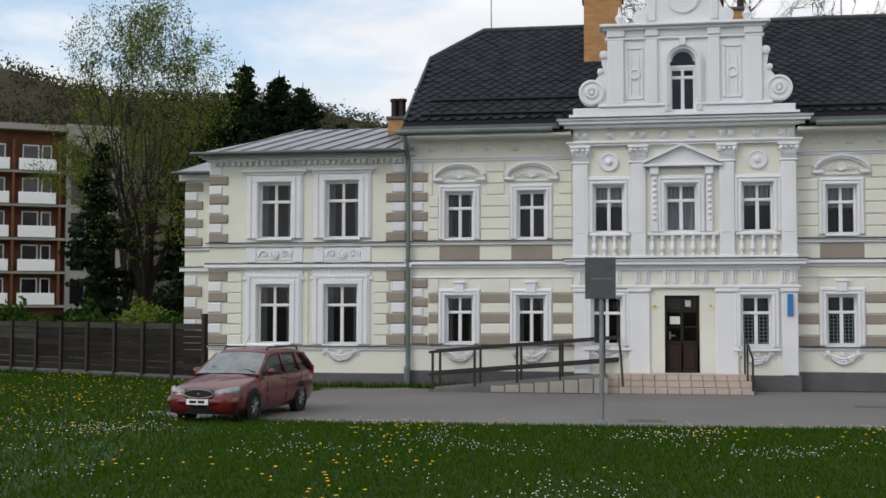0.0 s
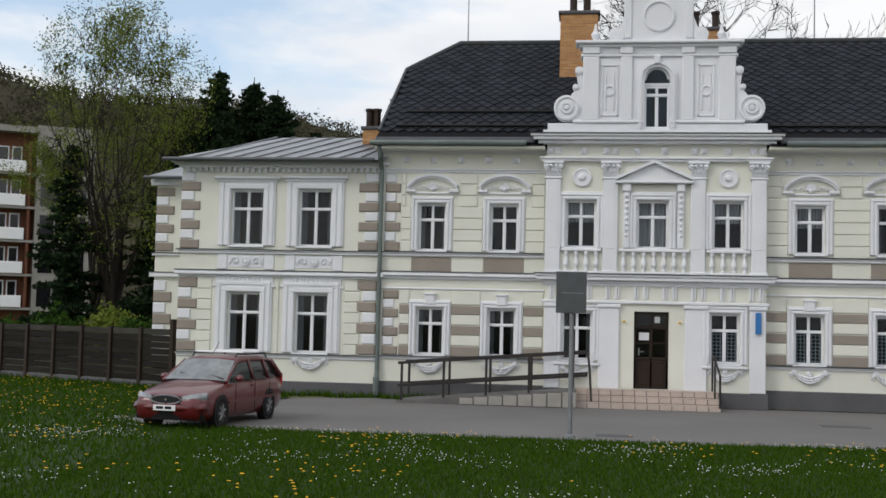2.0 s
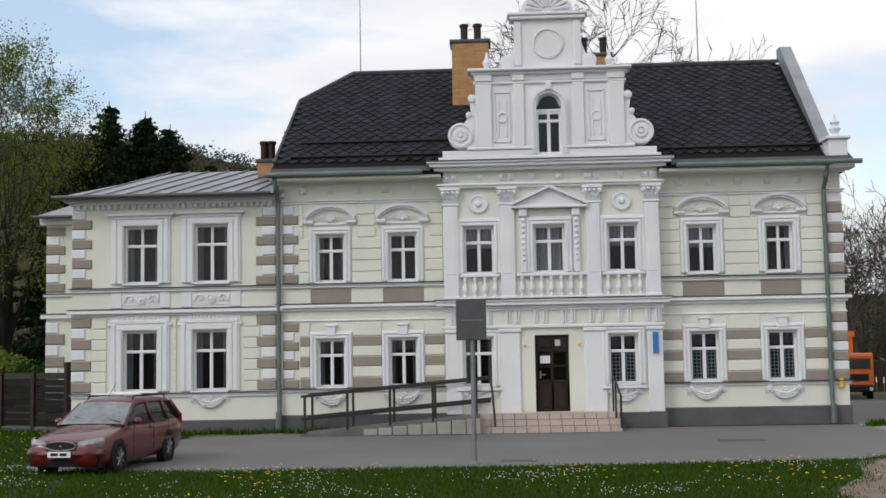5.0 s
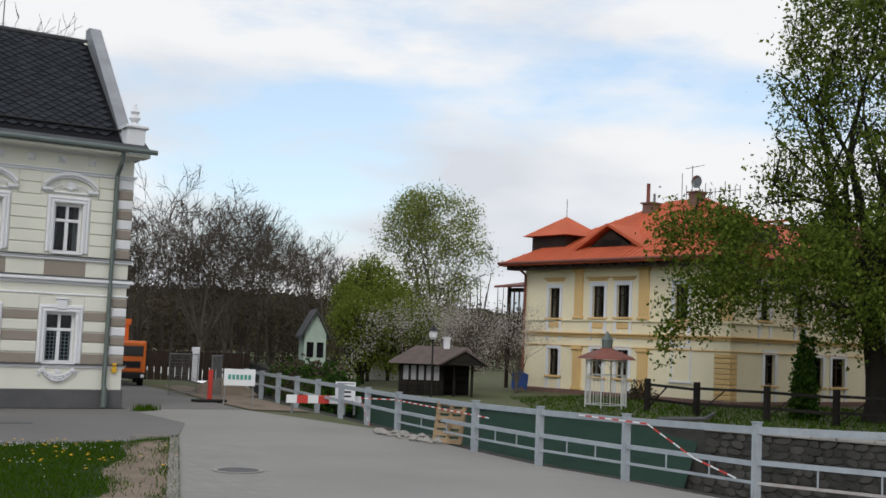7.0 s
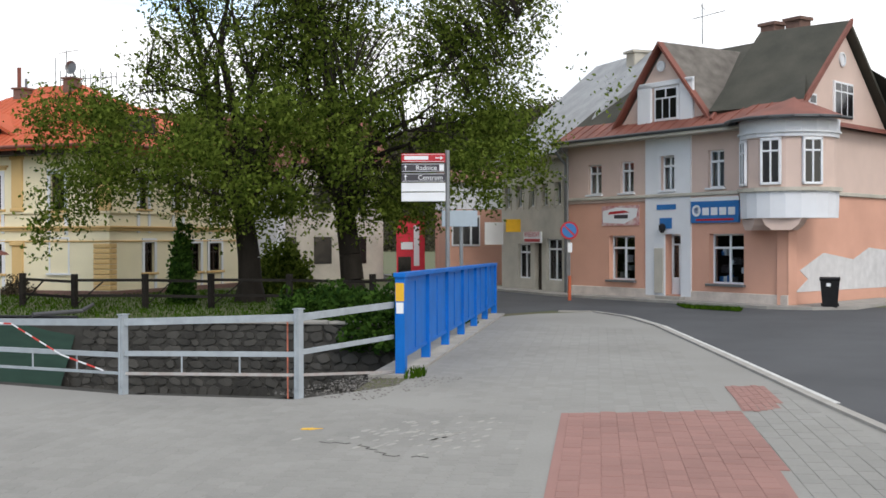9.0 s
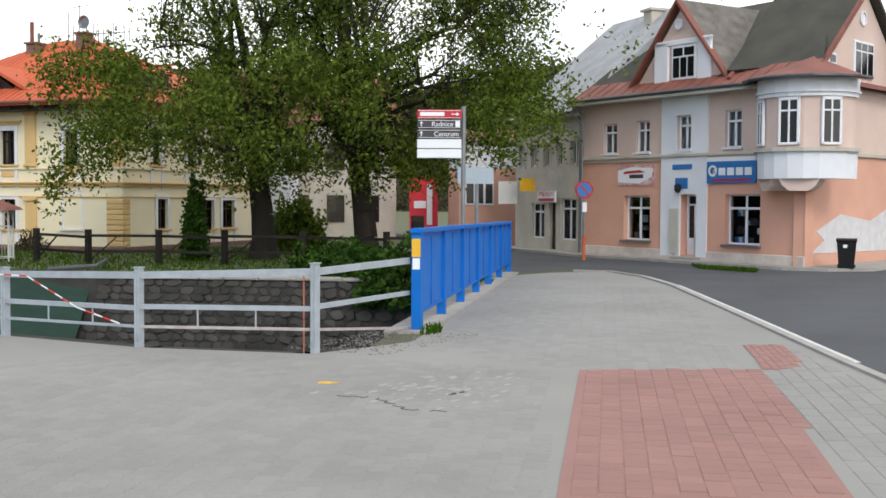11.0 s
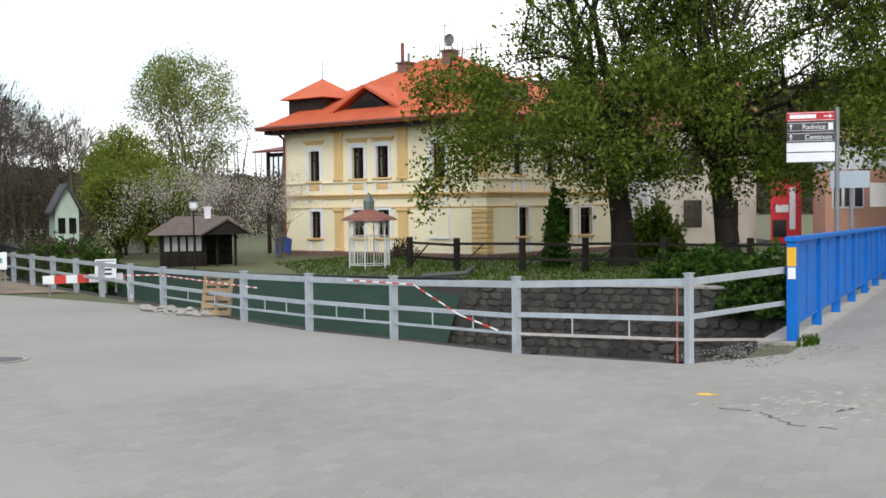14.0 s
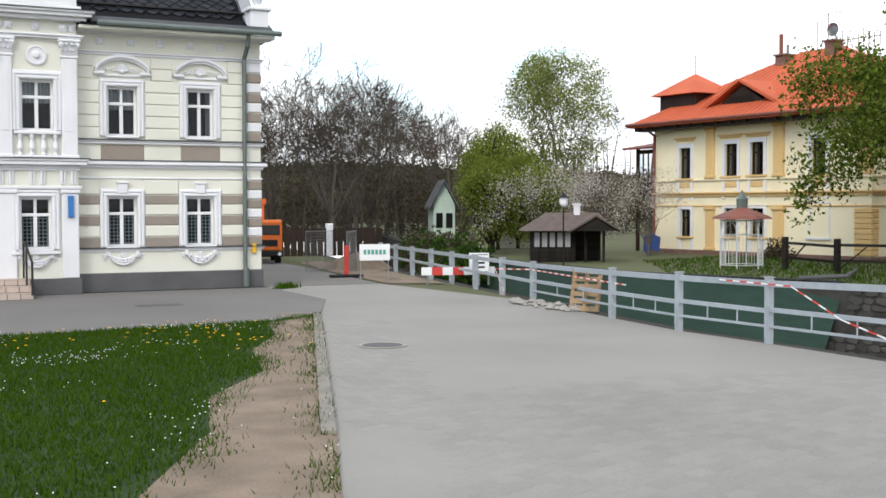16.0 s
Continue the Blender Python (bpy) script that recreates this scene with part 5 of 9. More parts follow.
for w in VU + VG:
    vwin(w)
for w in BU + BG:
    vwin(w, True)
for x0, x1 in ((1.4, 2.7), (4.1, 5.45), (5.6, 7.0)):
    part("hood", Shape().chamfer(x0, -0.14, 5.26, x1, 0, 5.34, 0.02).chamfer(x0 + 0.1, -0.07, 5.16, x1 - 0.1, 0, 5.26, 0.02), OCHRE, villa)
for x0, x1 in ((1.55, 2.55), (4.3, 5.3), (5.8, 6.8), (9.0, 10.0)):
    part("panel", Shape().chamfer(x0, -0.03, 3.02, x1, 0, 3.26, 0.02), OCHRE, villa)
for z0, z1, d, m_ in ((2.62, 2.74, 0.08, OCHRE), (2.74, 2.82, 0.16, OCHRE), (3.32, 3.42, 0.08, VILLA), (2.18, 2.24, 0.06, OCHRE), (5.72, 5.86, 0.08, OCHRE)):
    part("string_course", Shape().chamfer(-0.02, -d, z0, VL + d, 0.0, z1, 0.02), m_, villa)
    part("string_course", turned(Shape().chamfer(0.0, -d, z0, VD, 0.0, z1, 0.02)), m_, villa)
part("base_course", Shape().chamfer(-0.06, -0.1, -0.5, VL + 0.1, 0, 0.22, 0.03), STONE_BASE, villa)
part("base_course", turned(Shape().chamfer(0, -0.1, -0.5, VD, 0, 0.22, 0.03)), STONE_BASE, villa)
for x0, x1 in ((3.35, 3.85), (7.2, 7.75)):
    for z0, z1 in ((0.22, 2.18), (3.42, 5.72)):
        part("pilaster", Shape().chamfer(x0, -0.1, z0, x1, 0, z1, 0.03).chamfer(x0 - 0.06, -0.16, z1 - 0.16, x1 + 0.06, 0, z1, 0.03).chamfer(x0 - 0.05, -0.14, z0, x1 + 0.05, 0, z0 + 0.14, 0.03), OCHRE, villa)
for i in range(9):
    part("quoin", Shape().chamfer(VL - 0.75, -0.07, 0.25 + i * 0.21, VL + 0.07, 0, 0.25 + i * 0.21 + 0.185, 0.03), OCHRE, villa)
    part("quoin", turned(Shape().chamfer(0.0, -0.07, 0.25 + i * 0.21, 0.4, 0, 0.25 + i * 0.21 + 0.185, 0.03)), OCHRE, villa)
part("pilaster", Shape().chamfer(VL - 0.6, -0.1, 3.42, VL + 0.1, 0, 5.72, 0.03), OCHRE, villa)
s = Shape()
for a, b, c, d in ((9.03, 0.92, 9.10, 2.36), (9.99, 0.92, 10.06, 2.36), (9.03, 2.3, 10.06, 2.37)):
    s.chamfer(a, -0.03, b, c, 0, d, 0.008)
s.box(8.95, -0.1, 0.84, 10.14, 0, 0.92)
part("blind_window", s, WHITE, villa, "walled-up window frame")

# roof: hipped, with standing ribs
E0, E1, F0, F1 = -0.9, VL + 0.9, -0.95, VD + 0.9
RA, RB, RZ = (4.3, 5.2), (6.6, 5.2), 9.35
s = Shape().add([(E0, F0, VE), (E1, F0, VE), (E1, F1, VE), (E0, F1, VE), (RA[0], RA[1], RZ), (RB[0], RB[1], RZ), (0.6, 0.5, 6.95), (VL - 0.6, 0.5, 6.95)],
                [(0, 1, 5, 4), (1, 2, 5), (2, 3, 4, 5), (3, 0, 4)])
s.box(E0, F0, VE - 0.12, E1, F1, VE - 0.01)
roof = part("roof", s, RED_TILE, villa)
s = Shape()
for i in range(44):
    x = E0 + (E1 - E0) * (i + 0.5) / 44
    k = min(1, (x - E0) / (RA[0] - E0), (E1 - x) / (E1 - RB[0]))
    s.tube((x, F0, VE + 0.02), (x, F0 + (RA[1] - F0) * k, VE + 0.02 + (RZ - VE) * k), 0.014, n=4)
part("roof_rib", s, RED_TILE, roof)
tagged(s and roof.children[0], kind="stuff")
part("gutter", Shape().tube((E0, F0 - 0.05, VE), (E1, F0 - 0.05, VE), 0.07, n=6).tube((E1 + 0.05, F0, VE), (E1 + 0.05, F1, VE), 0.07, n=6), RED_TIN, villa)
part("eaves_soffit", Shape().box(-0.6, -0.7, VE - 0.3, VL + 0.6, 0, VE - 0.12), FRAME_BROWN, villa)
for i in range(16):
    part("rafter_end", Shape().box(-0.3 + i * 0.82, -0.85, VE - 0.24, -0.2 + i * 0.82, 0, VE - 0.12), FRAME_BROWN, villa)
t = Shape().box(-0.25, 0.6, 6.0, 2.05, 2.9, 7.45)
part("turret", t, FRAME_BROWN, villa, "dark brown boarded roof turret")
part("turret_roof", Shape().add([(-0.6, 0.25, 7.4), (2.4, 0.25, 7.4), (2.4, 3.25, 7.4), (-0.6, 3.25, 7.4), (0.9, 1.75, 8.45)], [(0, 1, 4), (1, 2, 4), (2, 3, 4), (3, 0, 4), (3, 2, 1, 0)]), RED_TILE, villa)
part("turret_window", Shape().box(0.6, 0.57, 6.35, 1.2, 0.62, 6.85), GLASS, villa)
part("finial", Shape().tube((0.9, 1.75, 8.4), (0.9, 1.75, 9.3), 0.02, n=5), METAL, villa)
s = Shape().prism([(3.5, 6.55), (6.6, 6.55), (5.1, 7.45)], 0.35, 2.4)
part("dormer", s, FRAME_BROWN, villa, "brown triangular roof dormer")
s = Shape().prism([(2.9, 6.45), (5.1, 7.62), (5.1, 7.74), (2.7, 6.5)], 0.1, 3.3).prism([(7.3, 6.45), (5.1, 7.62), (5.1, 7.74), (7.5, 6.5)], 0.1, 3.3)
part("dormer_roof", s, RED_TILE, villa)
part("dormer_window", Shape().box(4.5, 0.31, 6.62, 5.7, 0.36, 7.0), GLASS, villa)
part("dormer", Shape().box(9.0, 1.5, 6.6, 11.4, 4, 7.5), FRAME_BROWN, villa, "dark boarded dormer")
part("dormer_roof", Shape().prism([(1.1, 7.4), (4.5, 7.9), (4.5, 8.0), (1.1, 7.5)], 8.7, 11.7, "x"), RED_TILE, villa)
part("skylight", Shape().add([(6.2, 2.6, 7.86), (6.9, 2.6, 7.86), (6.9, 3.3, 8.22), (6.2, 3.3, 8.22)], [(0, 1, 2, 3)]), TIN, villa)
for x, y, z0, z1, w in ((4.1, 4.2, 8.0, 9.1, 0.6), (6.5, 4.6, 8.4, 9.5, 0.55)):
    part("chimney", Shape().chamfer(x - w / 2, y - w / 2, z0, x + w / 2, y + w / 2, z1, 0.03).box(x - w / 2 - 0.06, y - w / 2 - 0.06, z1, x + w / 2 + 0.06, y + w / 2 + 0.06, z1 + 0.08), STONE_BASE, villa)
part("flue", Shape().tube((4.0, 4.1, 9.1), (4.0, 4.1, 10.1), 0.09), RED_TIN, villa)
part("flue", Shape().tube((4.3, 4.2, 9.1), (4.3, 4.2, 9.6), 0.06), METAL, villa)
s = Shape()
for i in range(12):
    s.tube((5.4 + i * 0.28, 5.2, 9.2), (5.4 + i * 0.28, 5.2, 9.3 + (0.75 if i % 4 == 0 else 0.5)), 0.018, n=5)
s.tube((5.4, 5.2, 9.6), (8.5, 5.2, 9.6), 0.018, n=5)
part("roof_railing", s, BLACK, villa, "black roof-top ornamental railing")
part("antenna", Shape().tube((5.9, 5, 9.2), (5.9, 5, 10.9), 0.025, n=5).tube((5.5, 5, 10.8), (6.6, 5.0, 10.88), 0.015, n=5).tube((5.3, 5, 10.6), (5.3, 5, 9), 0.02, n=5), METAL, villa)
part("satellite_dish", Shape().lathe(6.9, 4.2, [(0.02, 0.02), (0.22, -0.04), (0.30, -0.14), (0.30, -0.16), (0.22, -0.06)], 16, "y", 9.95).tube((6.9, 4.3, 9.5), (6.9, 4.2, 9.95), 0.03), METAL, villa)
veranda = part("veranda", Shape().box(-2.15, 0.85, 2.7, 0, 3.5, 2.9), FRAME_BROWN, villa, "brown wooden glazed veranda")
for x in (-2.1, -0.15):
    for y in (0.9, 3.4):
        part("post", Shape().box(x - 0.07, y - 0.07, -0.3, x + 0.07, y + 0.07, 5.0), FRAME_BROWN, veranda)
part("parapet", Shape().box(-2.15, 0.85, 2.9, -2.05, 3.5, 3.5), FRAME_BROWN, veranda)
part("transom", Shape().box(-2.15, 0.85, 3.3, 0, 0.92, 3.42), FRAME_BROWN, veranda)
part("beam", Shape().box(-2.15, 0.85, 4.75, 0, 0.95, 4.95), FRAME_BROWN, veranda)
for i in range(6):
    part("bar", Shape().box(-2.1 + i * 0.36, 0.86, 2.9, -2.05 + i * 0.36, 0.92, 4.8), FRAME_BROWN, veranda)
part("veranda_pane", Shape().box(-2.1, 0.88, 3.45, -0.1, 0.886, 4.75), GLASS, villa)
part("veranda_roof", Shape().prism([(0.4, 4.95), (3.9, 5.5), (3.9, 5.58), (0.4, 5.05)], -2.7, 0, "x"), RED_TIN, villa)
part("downpipe", Shape().path([(0.1, -0.8, 5.9), (0.1, -0.1, 5.5), (0.1, -0.1, 0.2)], 0.06), RED_TIN, villa)

# ---- pink corner shop house and its grey neighbour ----
G1, G2, Q2 = (42.86, 17.1), (37.72, 7.45), (47.14, 22.09)
shop = thing("corner_shop_house", along(G1, G2), "pink corner house with shop windows, rounded oriel and steep patched roof", "house")
PL, PE = 10.9, 6.0
SU = [(1.22, 3.95, 2.0, 5.1), (3.05, 3.95, 3.78, 5.12), (5.2, 3.97, 5.92, 5.2), (7.47, 3.98, 8.2, 5.26)]
SG = [(2.42, 0.7, 3.84, 2.36), (7.52, 0.7, 9.06, 2.40)]
SD = (5.42, 0.25, 6.22, 2.4)
s = Shape()
wall_with_holes(s, 0, PL, 3.75, PE, 0, 0.4, SU)
part("upper_wall", s, PINK_PALE, shop)
s = Shape()
wall_with_holes(s, 0, PL, 0, 3.75, 0, 0.4, SG + [SD])
part("lower_wall", s, PINK, shop)
# shade of the shop's interior, painted on a sheet and a slab
part("inner_wall", Shape().box(0.4, 1.6, 0, PL - 1.2, 1.7, 5.9).box(0.4, 0.4, 3.4, PL - 1.6, 1.6, 3.5), ROOM_SHADE, shop)
s = Shape()
wall_with_holes(s, 4.45, 6.70, 0.3, PE, -0.06, 0.0, [(5.42, 0.2, 6.22, 2.4), (5.2, 3.97, 5.92, 5.2)])
part("entrance_bay", s, WHITE, shop, "white plaster entrance strip")
part("base_course", Shape().chamfer(0, -0.05, 0, 5.4, 0, 0.42, 0.02).chamfer(6.25, -0.05, 0, PL, 0, 0.42, 0.02), mat("pale_base", (0.55, 0.48, 0.43), 0.9, 0.25, 2, 30, 0.2), shop)
part("string_course", Shape().chamfer(0, -0.12, 3.72, PL - 1.4, 0, 3.84, 0.02), GREYWALL, shop)
part("string_course", Shape().chamfer(0, -0.05, 3.6, PL - 1.4, 0, 3.72, 0.02), PINK_PALE, shop)
for w in SU:
    window(shop, *w, 0, transom=0.7, curtain=3)
    part("sill", Shape().chamfer(w[0] - 0.08, -0.1, w[1] - 0.07, w[2] + 0.08, 0.1, w[1], 0.01), WHITE, shop)
rng = random.Random(4)
for w in SG:
    o = window(shop, *w, 0, transom=0.72, curtain=0, reveal=0.2)
    for i in range(14):
        x, z = rng.uniform(w[0] + 0.12, w[2] - 0.12), w[1] + 0.06 + 0.3 * (i % 4)
        part("displayed_good", Shape().chamfer(x - 0.09, 0.42, z, x + 0.09, 0.6, z + rng.uniform(0.14, 0.28), 0.02), rng.choice((SIGN_WHITE, SIGN_BLUE, SIGN_BROWN, METAL)), o)
    part("sill", Shape().chamfer(w[0] - 0.08, -0.14, w[1] - 0.08, w[2] + 0.08, 0.15, w[1], 0.01), METAL, shop)
s = Shape()
x0, z0, x1, z1 = SD
for a, b, c, d in ((x0, z0, x0 + 0.08, z1), (x1 - 0.08, z0, x1, z1), (x0, z1 - 0.4, x1, z1 - 0.34), (x0, z0, x1, z0 + 0.6), (x0, z1 - 0.06, x1, z1), ((x0 + x1) / 2 - 0.04, z0, (x0 + x1) / 2 + 0.04, z1 - 0.4)):
    s.chamfer(a, 0.3, b, c, 0.36, d, 0.01)
d = part("door", s, SIGN_WHITE, shop, "white half-glazed shop door")
part("pane", Shape().box(x0 + 0.05, 0.33, z0 + 0.6, x1 - 0.05, 0.336, z1 - 0.05), GLASS, d)
part("door_step", Shape().chamfer(x0 - 0.2, -0.35, 0.0, x1 + 0.2, 0.3, 0.2, 0.02), KERB, shop)
part("open_shutter", Shape().chamfer(4.95, -0.12, 0.3, 5.38, -0.07, 1.9, 0.01), GREYWALL, shop, "grey open door leaf")
BAN = mat("banner_print", (0.42, 0.05, 0.06), 0.6, 0.5, 3, 6, 0, color2=(0.70, 0.62, 0.60))
ban = part("banner", Shape().box(2.04, -0.03, 2.74, 4.1, -0.015, 3.48), BAN, shop, "red and white printed shop banner")
part("white_field", Shape().prism([(2.1, 2.86), (3.3, 2.80), (3.95, 3.05), (4.02, 3.36), (2.9, 3.42), (2.12, 3.30)], -0.036, -0.0305), SIGN_WHITE, ban)
part("print_bar", Shape().box(2.75, -0.042, 3.0, 3.5, -0.0365, 3.14), SIGN_BROWN, ban)
part("print_bar", Shape().prism([(2.4, 3.16), (3.6, 3.22), (3.3, 3.3), (2.5, 3.26)], -0.042, -0.0365), SIGN_RED, ban)
part("sign_board", Shape().chamfer(6.74, -0.10, 2.78, 8.92, -0.02, 3.52, 0.01), SIGN_BLUE, shop, "blue shop sign board with white lettering shapes")
part("logo_mark", Shape().lathe(7.02, -0.10, [(0.2, 0), (0.2, -0.012), (0.12, -0.012), (0.12, 0)], 16, "y", 3.2), SIGN_WHITE, shop)
for i in range(4):
    part("logo_mark", Shape().box(7.3 + i * 0.39, -0.112, 3.04, 7.6 + i * 0.39, -0.1, 3.30).box(7.34 + i * 0.39, -0.114, 3.13, 7.56 + i * 0.39, -0.112, 3.21), SIGN_WHITE, shop)
part("logo_mark", Shape().box(7.0, -0.112, 2.85, 8.7, -0.1, 2.92), SIGN_RED, shop)
part("name_plate", Shape().box(6.74, -0.1, 3.52, 8.92, -0.03, 3.66), SIGN_WHITE, shop)
part("sign_plate", Shape().box(5.05, -0.08, 3.28, 6.0, -0.061, 3.46).box(5.2, -0.08, 2.6, 5.8, -0.061, 2.98), SIGN_BLUE, shop, "small blue and white plates")
part("wall_lamp", Shape().lathe(5.45, -0.2, [(0.05, 2.45), (0.12, 2.55), (0.12, 2.72), (0.04, 2.78)], 10), BLACK, shop)

# oriel at the corner
OC = (PL - 0.35, 0.45)
def ring(r, n=14, a0=-215, a1=35):
    return [(OC[0] + r * math.cos(radians(a0 + (a1 - a0) * i / n)), OC[1] + r * math.sin(radians(a0 + (a1 - a0) * i / n))) for i in range(n + 1)]
def drum(z0, z1, r0, r1, material, name, label=""):
    a, b, n = ring(r0), ring(r1), 14
    s = Shape().add([(*p, z0) for p in a] + [(*p, z1) for p in b] + [(*OC, z0), (*OC, z1)], [(i, i + 1, i + n + 2, i + n + 1) for i in range(n)] + [(2 * n + 2, i + 1, i) for i in range(n)] + [(2 * n + 3, i + n + 1, i + n + 2) for i in range(n)])
    return part(name, s, material, shop, label)
drum(2.88, 3.72, 1.52, 1.55, WHITE, "oriel_base", "white rounded oriel base")
for ang in (-120, -60):
    o = part("oriel_corbel", Shape().prism([(-0.62, 2.88), (0.62, 2.88), (0.5, 2.66), (0.3, 2.5), (-0.3, 2.5), (-0.5, 2.66)], -1.35, -0.2), PINK_PALE, shop)
    o.matrix_local = Matrix.Translation((OC[0], OC[1], 0)) @ pose(0, 0, 0, 0, 0, ang + 90)
drum(3.72, 3.84, 1.65, 1.65, GREYWALL, "string_course")
drum(3.84, 5.42, 1.46, 1.46, PINK_PALE, "oriel_wall")
drum(5.42, 6.0, 1.55, 1.58, WHITE, "oriel_head")
drum(5.55, 5.62, 1.62, 1.62, WHITE, "fillet")
for ang in (-172, -124, -72, -22):
    m = Matrix.Translation((OC[0], OC[1], 0)) @ pose(0, 0, 0, 0, 0, ang + 90)
    s = Shape()
    for a, b, c, d in ((-0.34, 3.92, -0.26, 5.4), (0.26, 3.92, 0.34, 5.4), (-0.34, 5.3, 0.34, 5.4), (-0.34, 3.92, 0.34, 4.0), (-0.03, 4.0, 0.03, 5.3), (-0.3, 4.95, 0.3, 5.01)):
        s.chamfer(a, -1.53, b, c, -1.44, d, 0.012)
    o = part("window", s, FRAME_WHITE, shop)
    o.matrix_local = m
    part("pane", Shape().box(-0.28, -1.5, 3.98, 0.28, -1.475, 5.32), mat("dark_pane", (0.01, 0.01, 0.012), 0.05, 0, spec=0.6) if ang == -172 else bpy.data.materials["dark_pane"], o)

# right face
ra = math.degrees(math.atan2(5.89 - 7.45, 43.94 - 37.72)) - math.degrees(math.atan2(G2[1] - G1[1], G2[0] - G1[0]))
RF = Matrix.Translation((PL, 0, 0)) @ pose(0, 0, 0, 0, 0, ra)
def rpart(name, s, material, label=""):
    o = part(name, s, material, shop, label)
    o.matrix_local = RF
    return o
rpart("side_wall", Shape().box(0.02, 0, 0, 12, 0.4, 3.75), PINK)
rpart("side_wall", Shape().box(0.02, 0, 3.75, 12, 0.4, PE).prism([(0.6, PE), (9.0, PE), (4.8, 9.6)], 0.3, 0.7), PINK_PALE)
rpart("side_roof", Shape().prism([(1.1, 6.55), (4.8, 9.7), (4.8, 9.85), (1.0, 6.62)], 0.0, 3.4).prism([(9.2, 6.0), (4.8, 9.7), (4.8, 9.85), (9.4, 6.0)], 0.0, 3.4), DARK_ROOF, "dark shingle side roof")
rpart("barge_board", Shape().prism([(0.4, 6.0), (4.8, 9.7), (4.8, 9.9), (0.1, 6.0)], -0.1, 0.0), RED_TIN)
rpart("eaves_roof", Shape().prism([(-0.45, 5.98), (0.5, 6.4), (0.5, 6.3)], 1.3, 12, "x"), RED_TIN)
rpart("plaster_patch", Shape().prism([(0.5, 0.5), (11, 0.4), (11, 1.6), (6.4, 1.9), (5.0, 1.5), (2.6, 1.75), (0.8, 1.2), (1.4, 0.9)], -0.012, 0.0), mat("bare_plaster", (0.56, 0.55, 0.55), 0.9, 0.15), "grey bare plaster patch")
rpart("string_course", Shape().chamfer(1.4, -0.1, 3.68, 12, 0, 3.82, 0.02), GREYWALL)
for x, z0, z1, n in ((2.0, 6.35, 7.1, 1), (4.0, 6.45, 7.7, 3)):
    w = 0.5 * n + 0.1
    rpart("window", Shape().chamfer(x, 0.22, z0, x + w, 0.3, z1, 0.02), FRAME_WHITE)
    for k in range(n):
        rpart("pane", Shape().box(x + 0.09 + 0.5 * k, 0.21, z0 + 0.08, x + 0.51 + 0.5 * k, 0.219, z1 - 0.38), bpy.data.materials["dark_pane"])
        rpart("pane", Shape().box(x + 0.09 + 0.5 * k, 0.21, z1 - 0.32, x + 0.51 + 0.5 * k, 0.219, z1 - 0.08), bpy.data.materials["dark_pane"])
rpart("round_window", Shape().lathe(4.75, 0.3, [(0.26, 0), (0.26, -0.06), (0.2, -0.07), (0.2, -0.02), (0.02, -0.02)], 16, "y", 8.5), WHITE)

# roofs
s = Shape().add([(-0.3, -0.55, PE - 0.02), (PL + 0.3, -0.55, PE - 0.02), (PL + 0.1, 0.65, 6.72), (-0.3, 0.65, 6.72)], [(0, 1, 2, 3)])
a = ring(1.95, 10, -200, 20)
s.add([(*p, PE + 0.02) for p in a] + [(OC[0] - 0.1, OC[1] + 0.4, 6.85)], [(i, i + 1, len(a)) for i in range(len(a) - 1)])
part("eaves_roof", s, RED_TIN, shop, "rusty red tin eaves roof")
s = Shape()
for i in range(20):
    x = -0.2 + i * 0.55
    s.tube((x, -0.53, PE), (x, 0.65, 6.74), 0.018, n=4)
part("tin_seam", s, RED_TIN, shop)
part("eaves_board", Shape().box(-0.3, -0.6, PE - 0.16, PL + 0.1, 0, PE - 0.03), GREYWALL, shop)
part("gutter", Shape().tube((-0.3, -0.6, PE), (PL - 1.6, -0.6, PE), 0.07, n=6).path([(*p, PE) for p in ring(2.0, 10, -200, 20)], 0.06, 6), TIN_DARK, shop)
part("roof", Shape().add([(-0.3, 0.65, 6.72), (PL + 0.1, 0.65, 6.72), (PL - 3.2, 5.0, 9.75), (-0.3, 5.0, 9.75), (-0.3, 9, 6.5), (PL + 0.1, 9, 6.5)], [(0, 1, 2, 3), (3, 2, 5, 4)]), DARK_ROOF, shop, "dark mossy shingle roof")
GX0_, GX1_, GP, GM = 2.3, 7.5, 9.25, 4.9
part("gable_wall", Shape().prism([(GX0_ + 0.25, 6.25), (GX1_ - 0.25, 6.25), (GM, GP - 0.25)], 0.35, 0.7), PINK_PALE, shop)
s = Shape()
for e in ((GX0_, GM), (GX1_, GM)):
    s.prism([(e[0], 6.1), (e[1], GP), (e[1], GP + 0.14), (e[0] + (-0.14 if e[0] < 5 else 0.14), 6.1)], 0.12, 0.4)
part("barge_board", s, RED_TIN, shop, "red painted barge boards")
s = Shape().prism([(GX0_, 6.15), (GM, GP + 0.04), (GM, GP + 0.14), (GX0_ - 0.1, 6.15)], 0.4, 6.0).prism([(GX1_, 6.15), (GM, GP + 0.04), (GM, GP + 0.14), (GX1_ + 0.1, 6.15)], 0.4, 6.0)
part("gable_roof", s, WORN_ROOF, shop, "worn grey shingle gable roof")
s = Shape().chamfer(4.0, 0.25, 6.25, 4.7, 0.35, 7.9, 0.02).chamfer(6.15, 0.25, 6.25, 6.8, 0.35, 7.9, 0.02).chamfer(4.0, 0.25, 7.75, 6.8, 0.35, 7.95, 0.02)
s.v = [(x - 0.3, y, z) for x, y, z in s.v]
part("gable_trim", s, WHITE, shop)
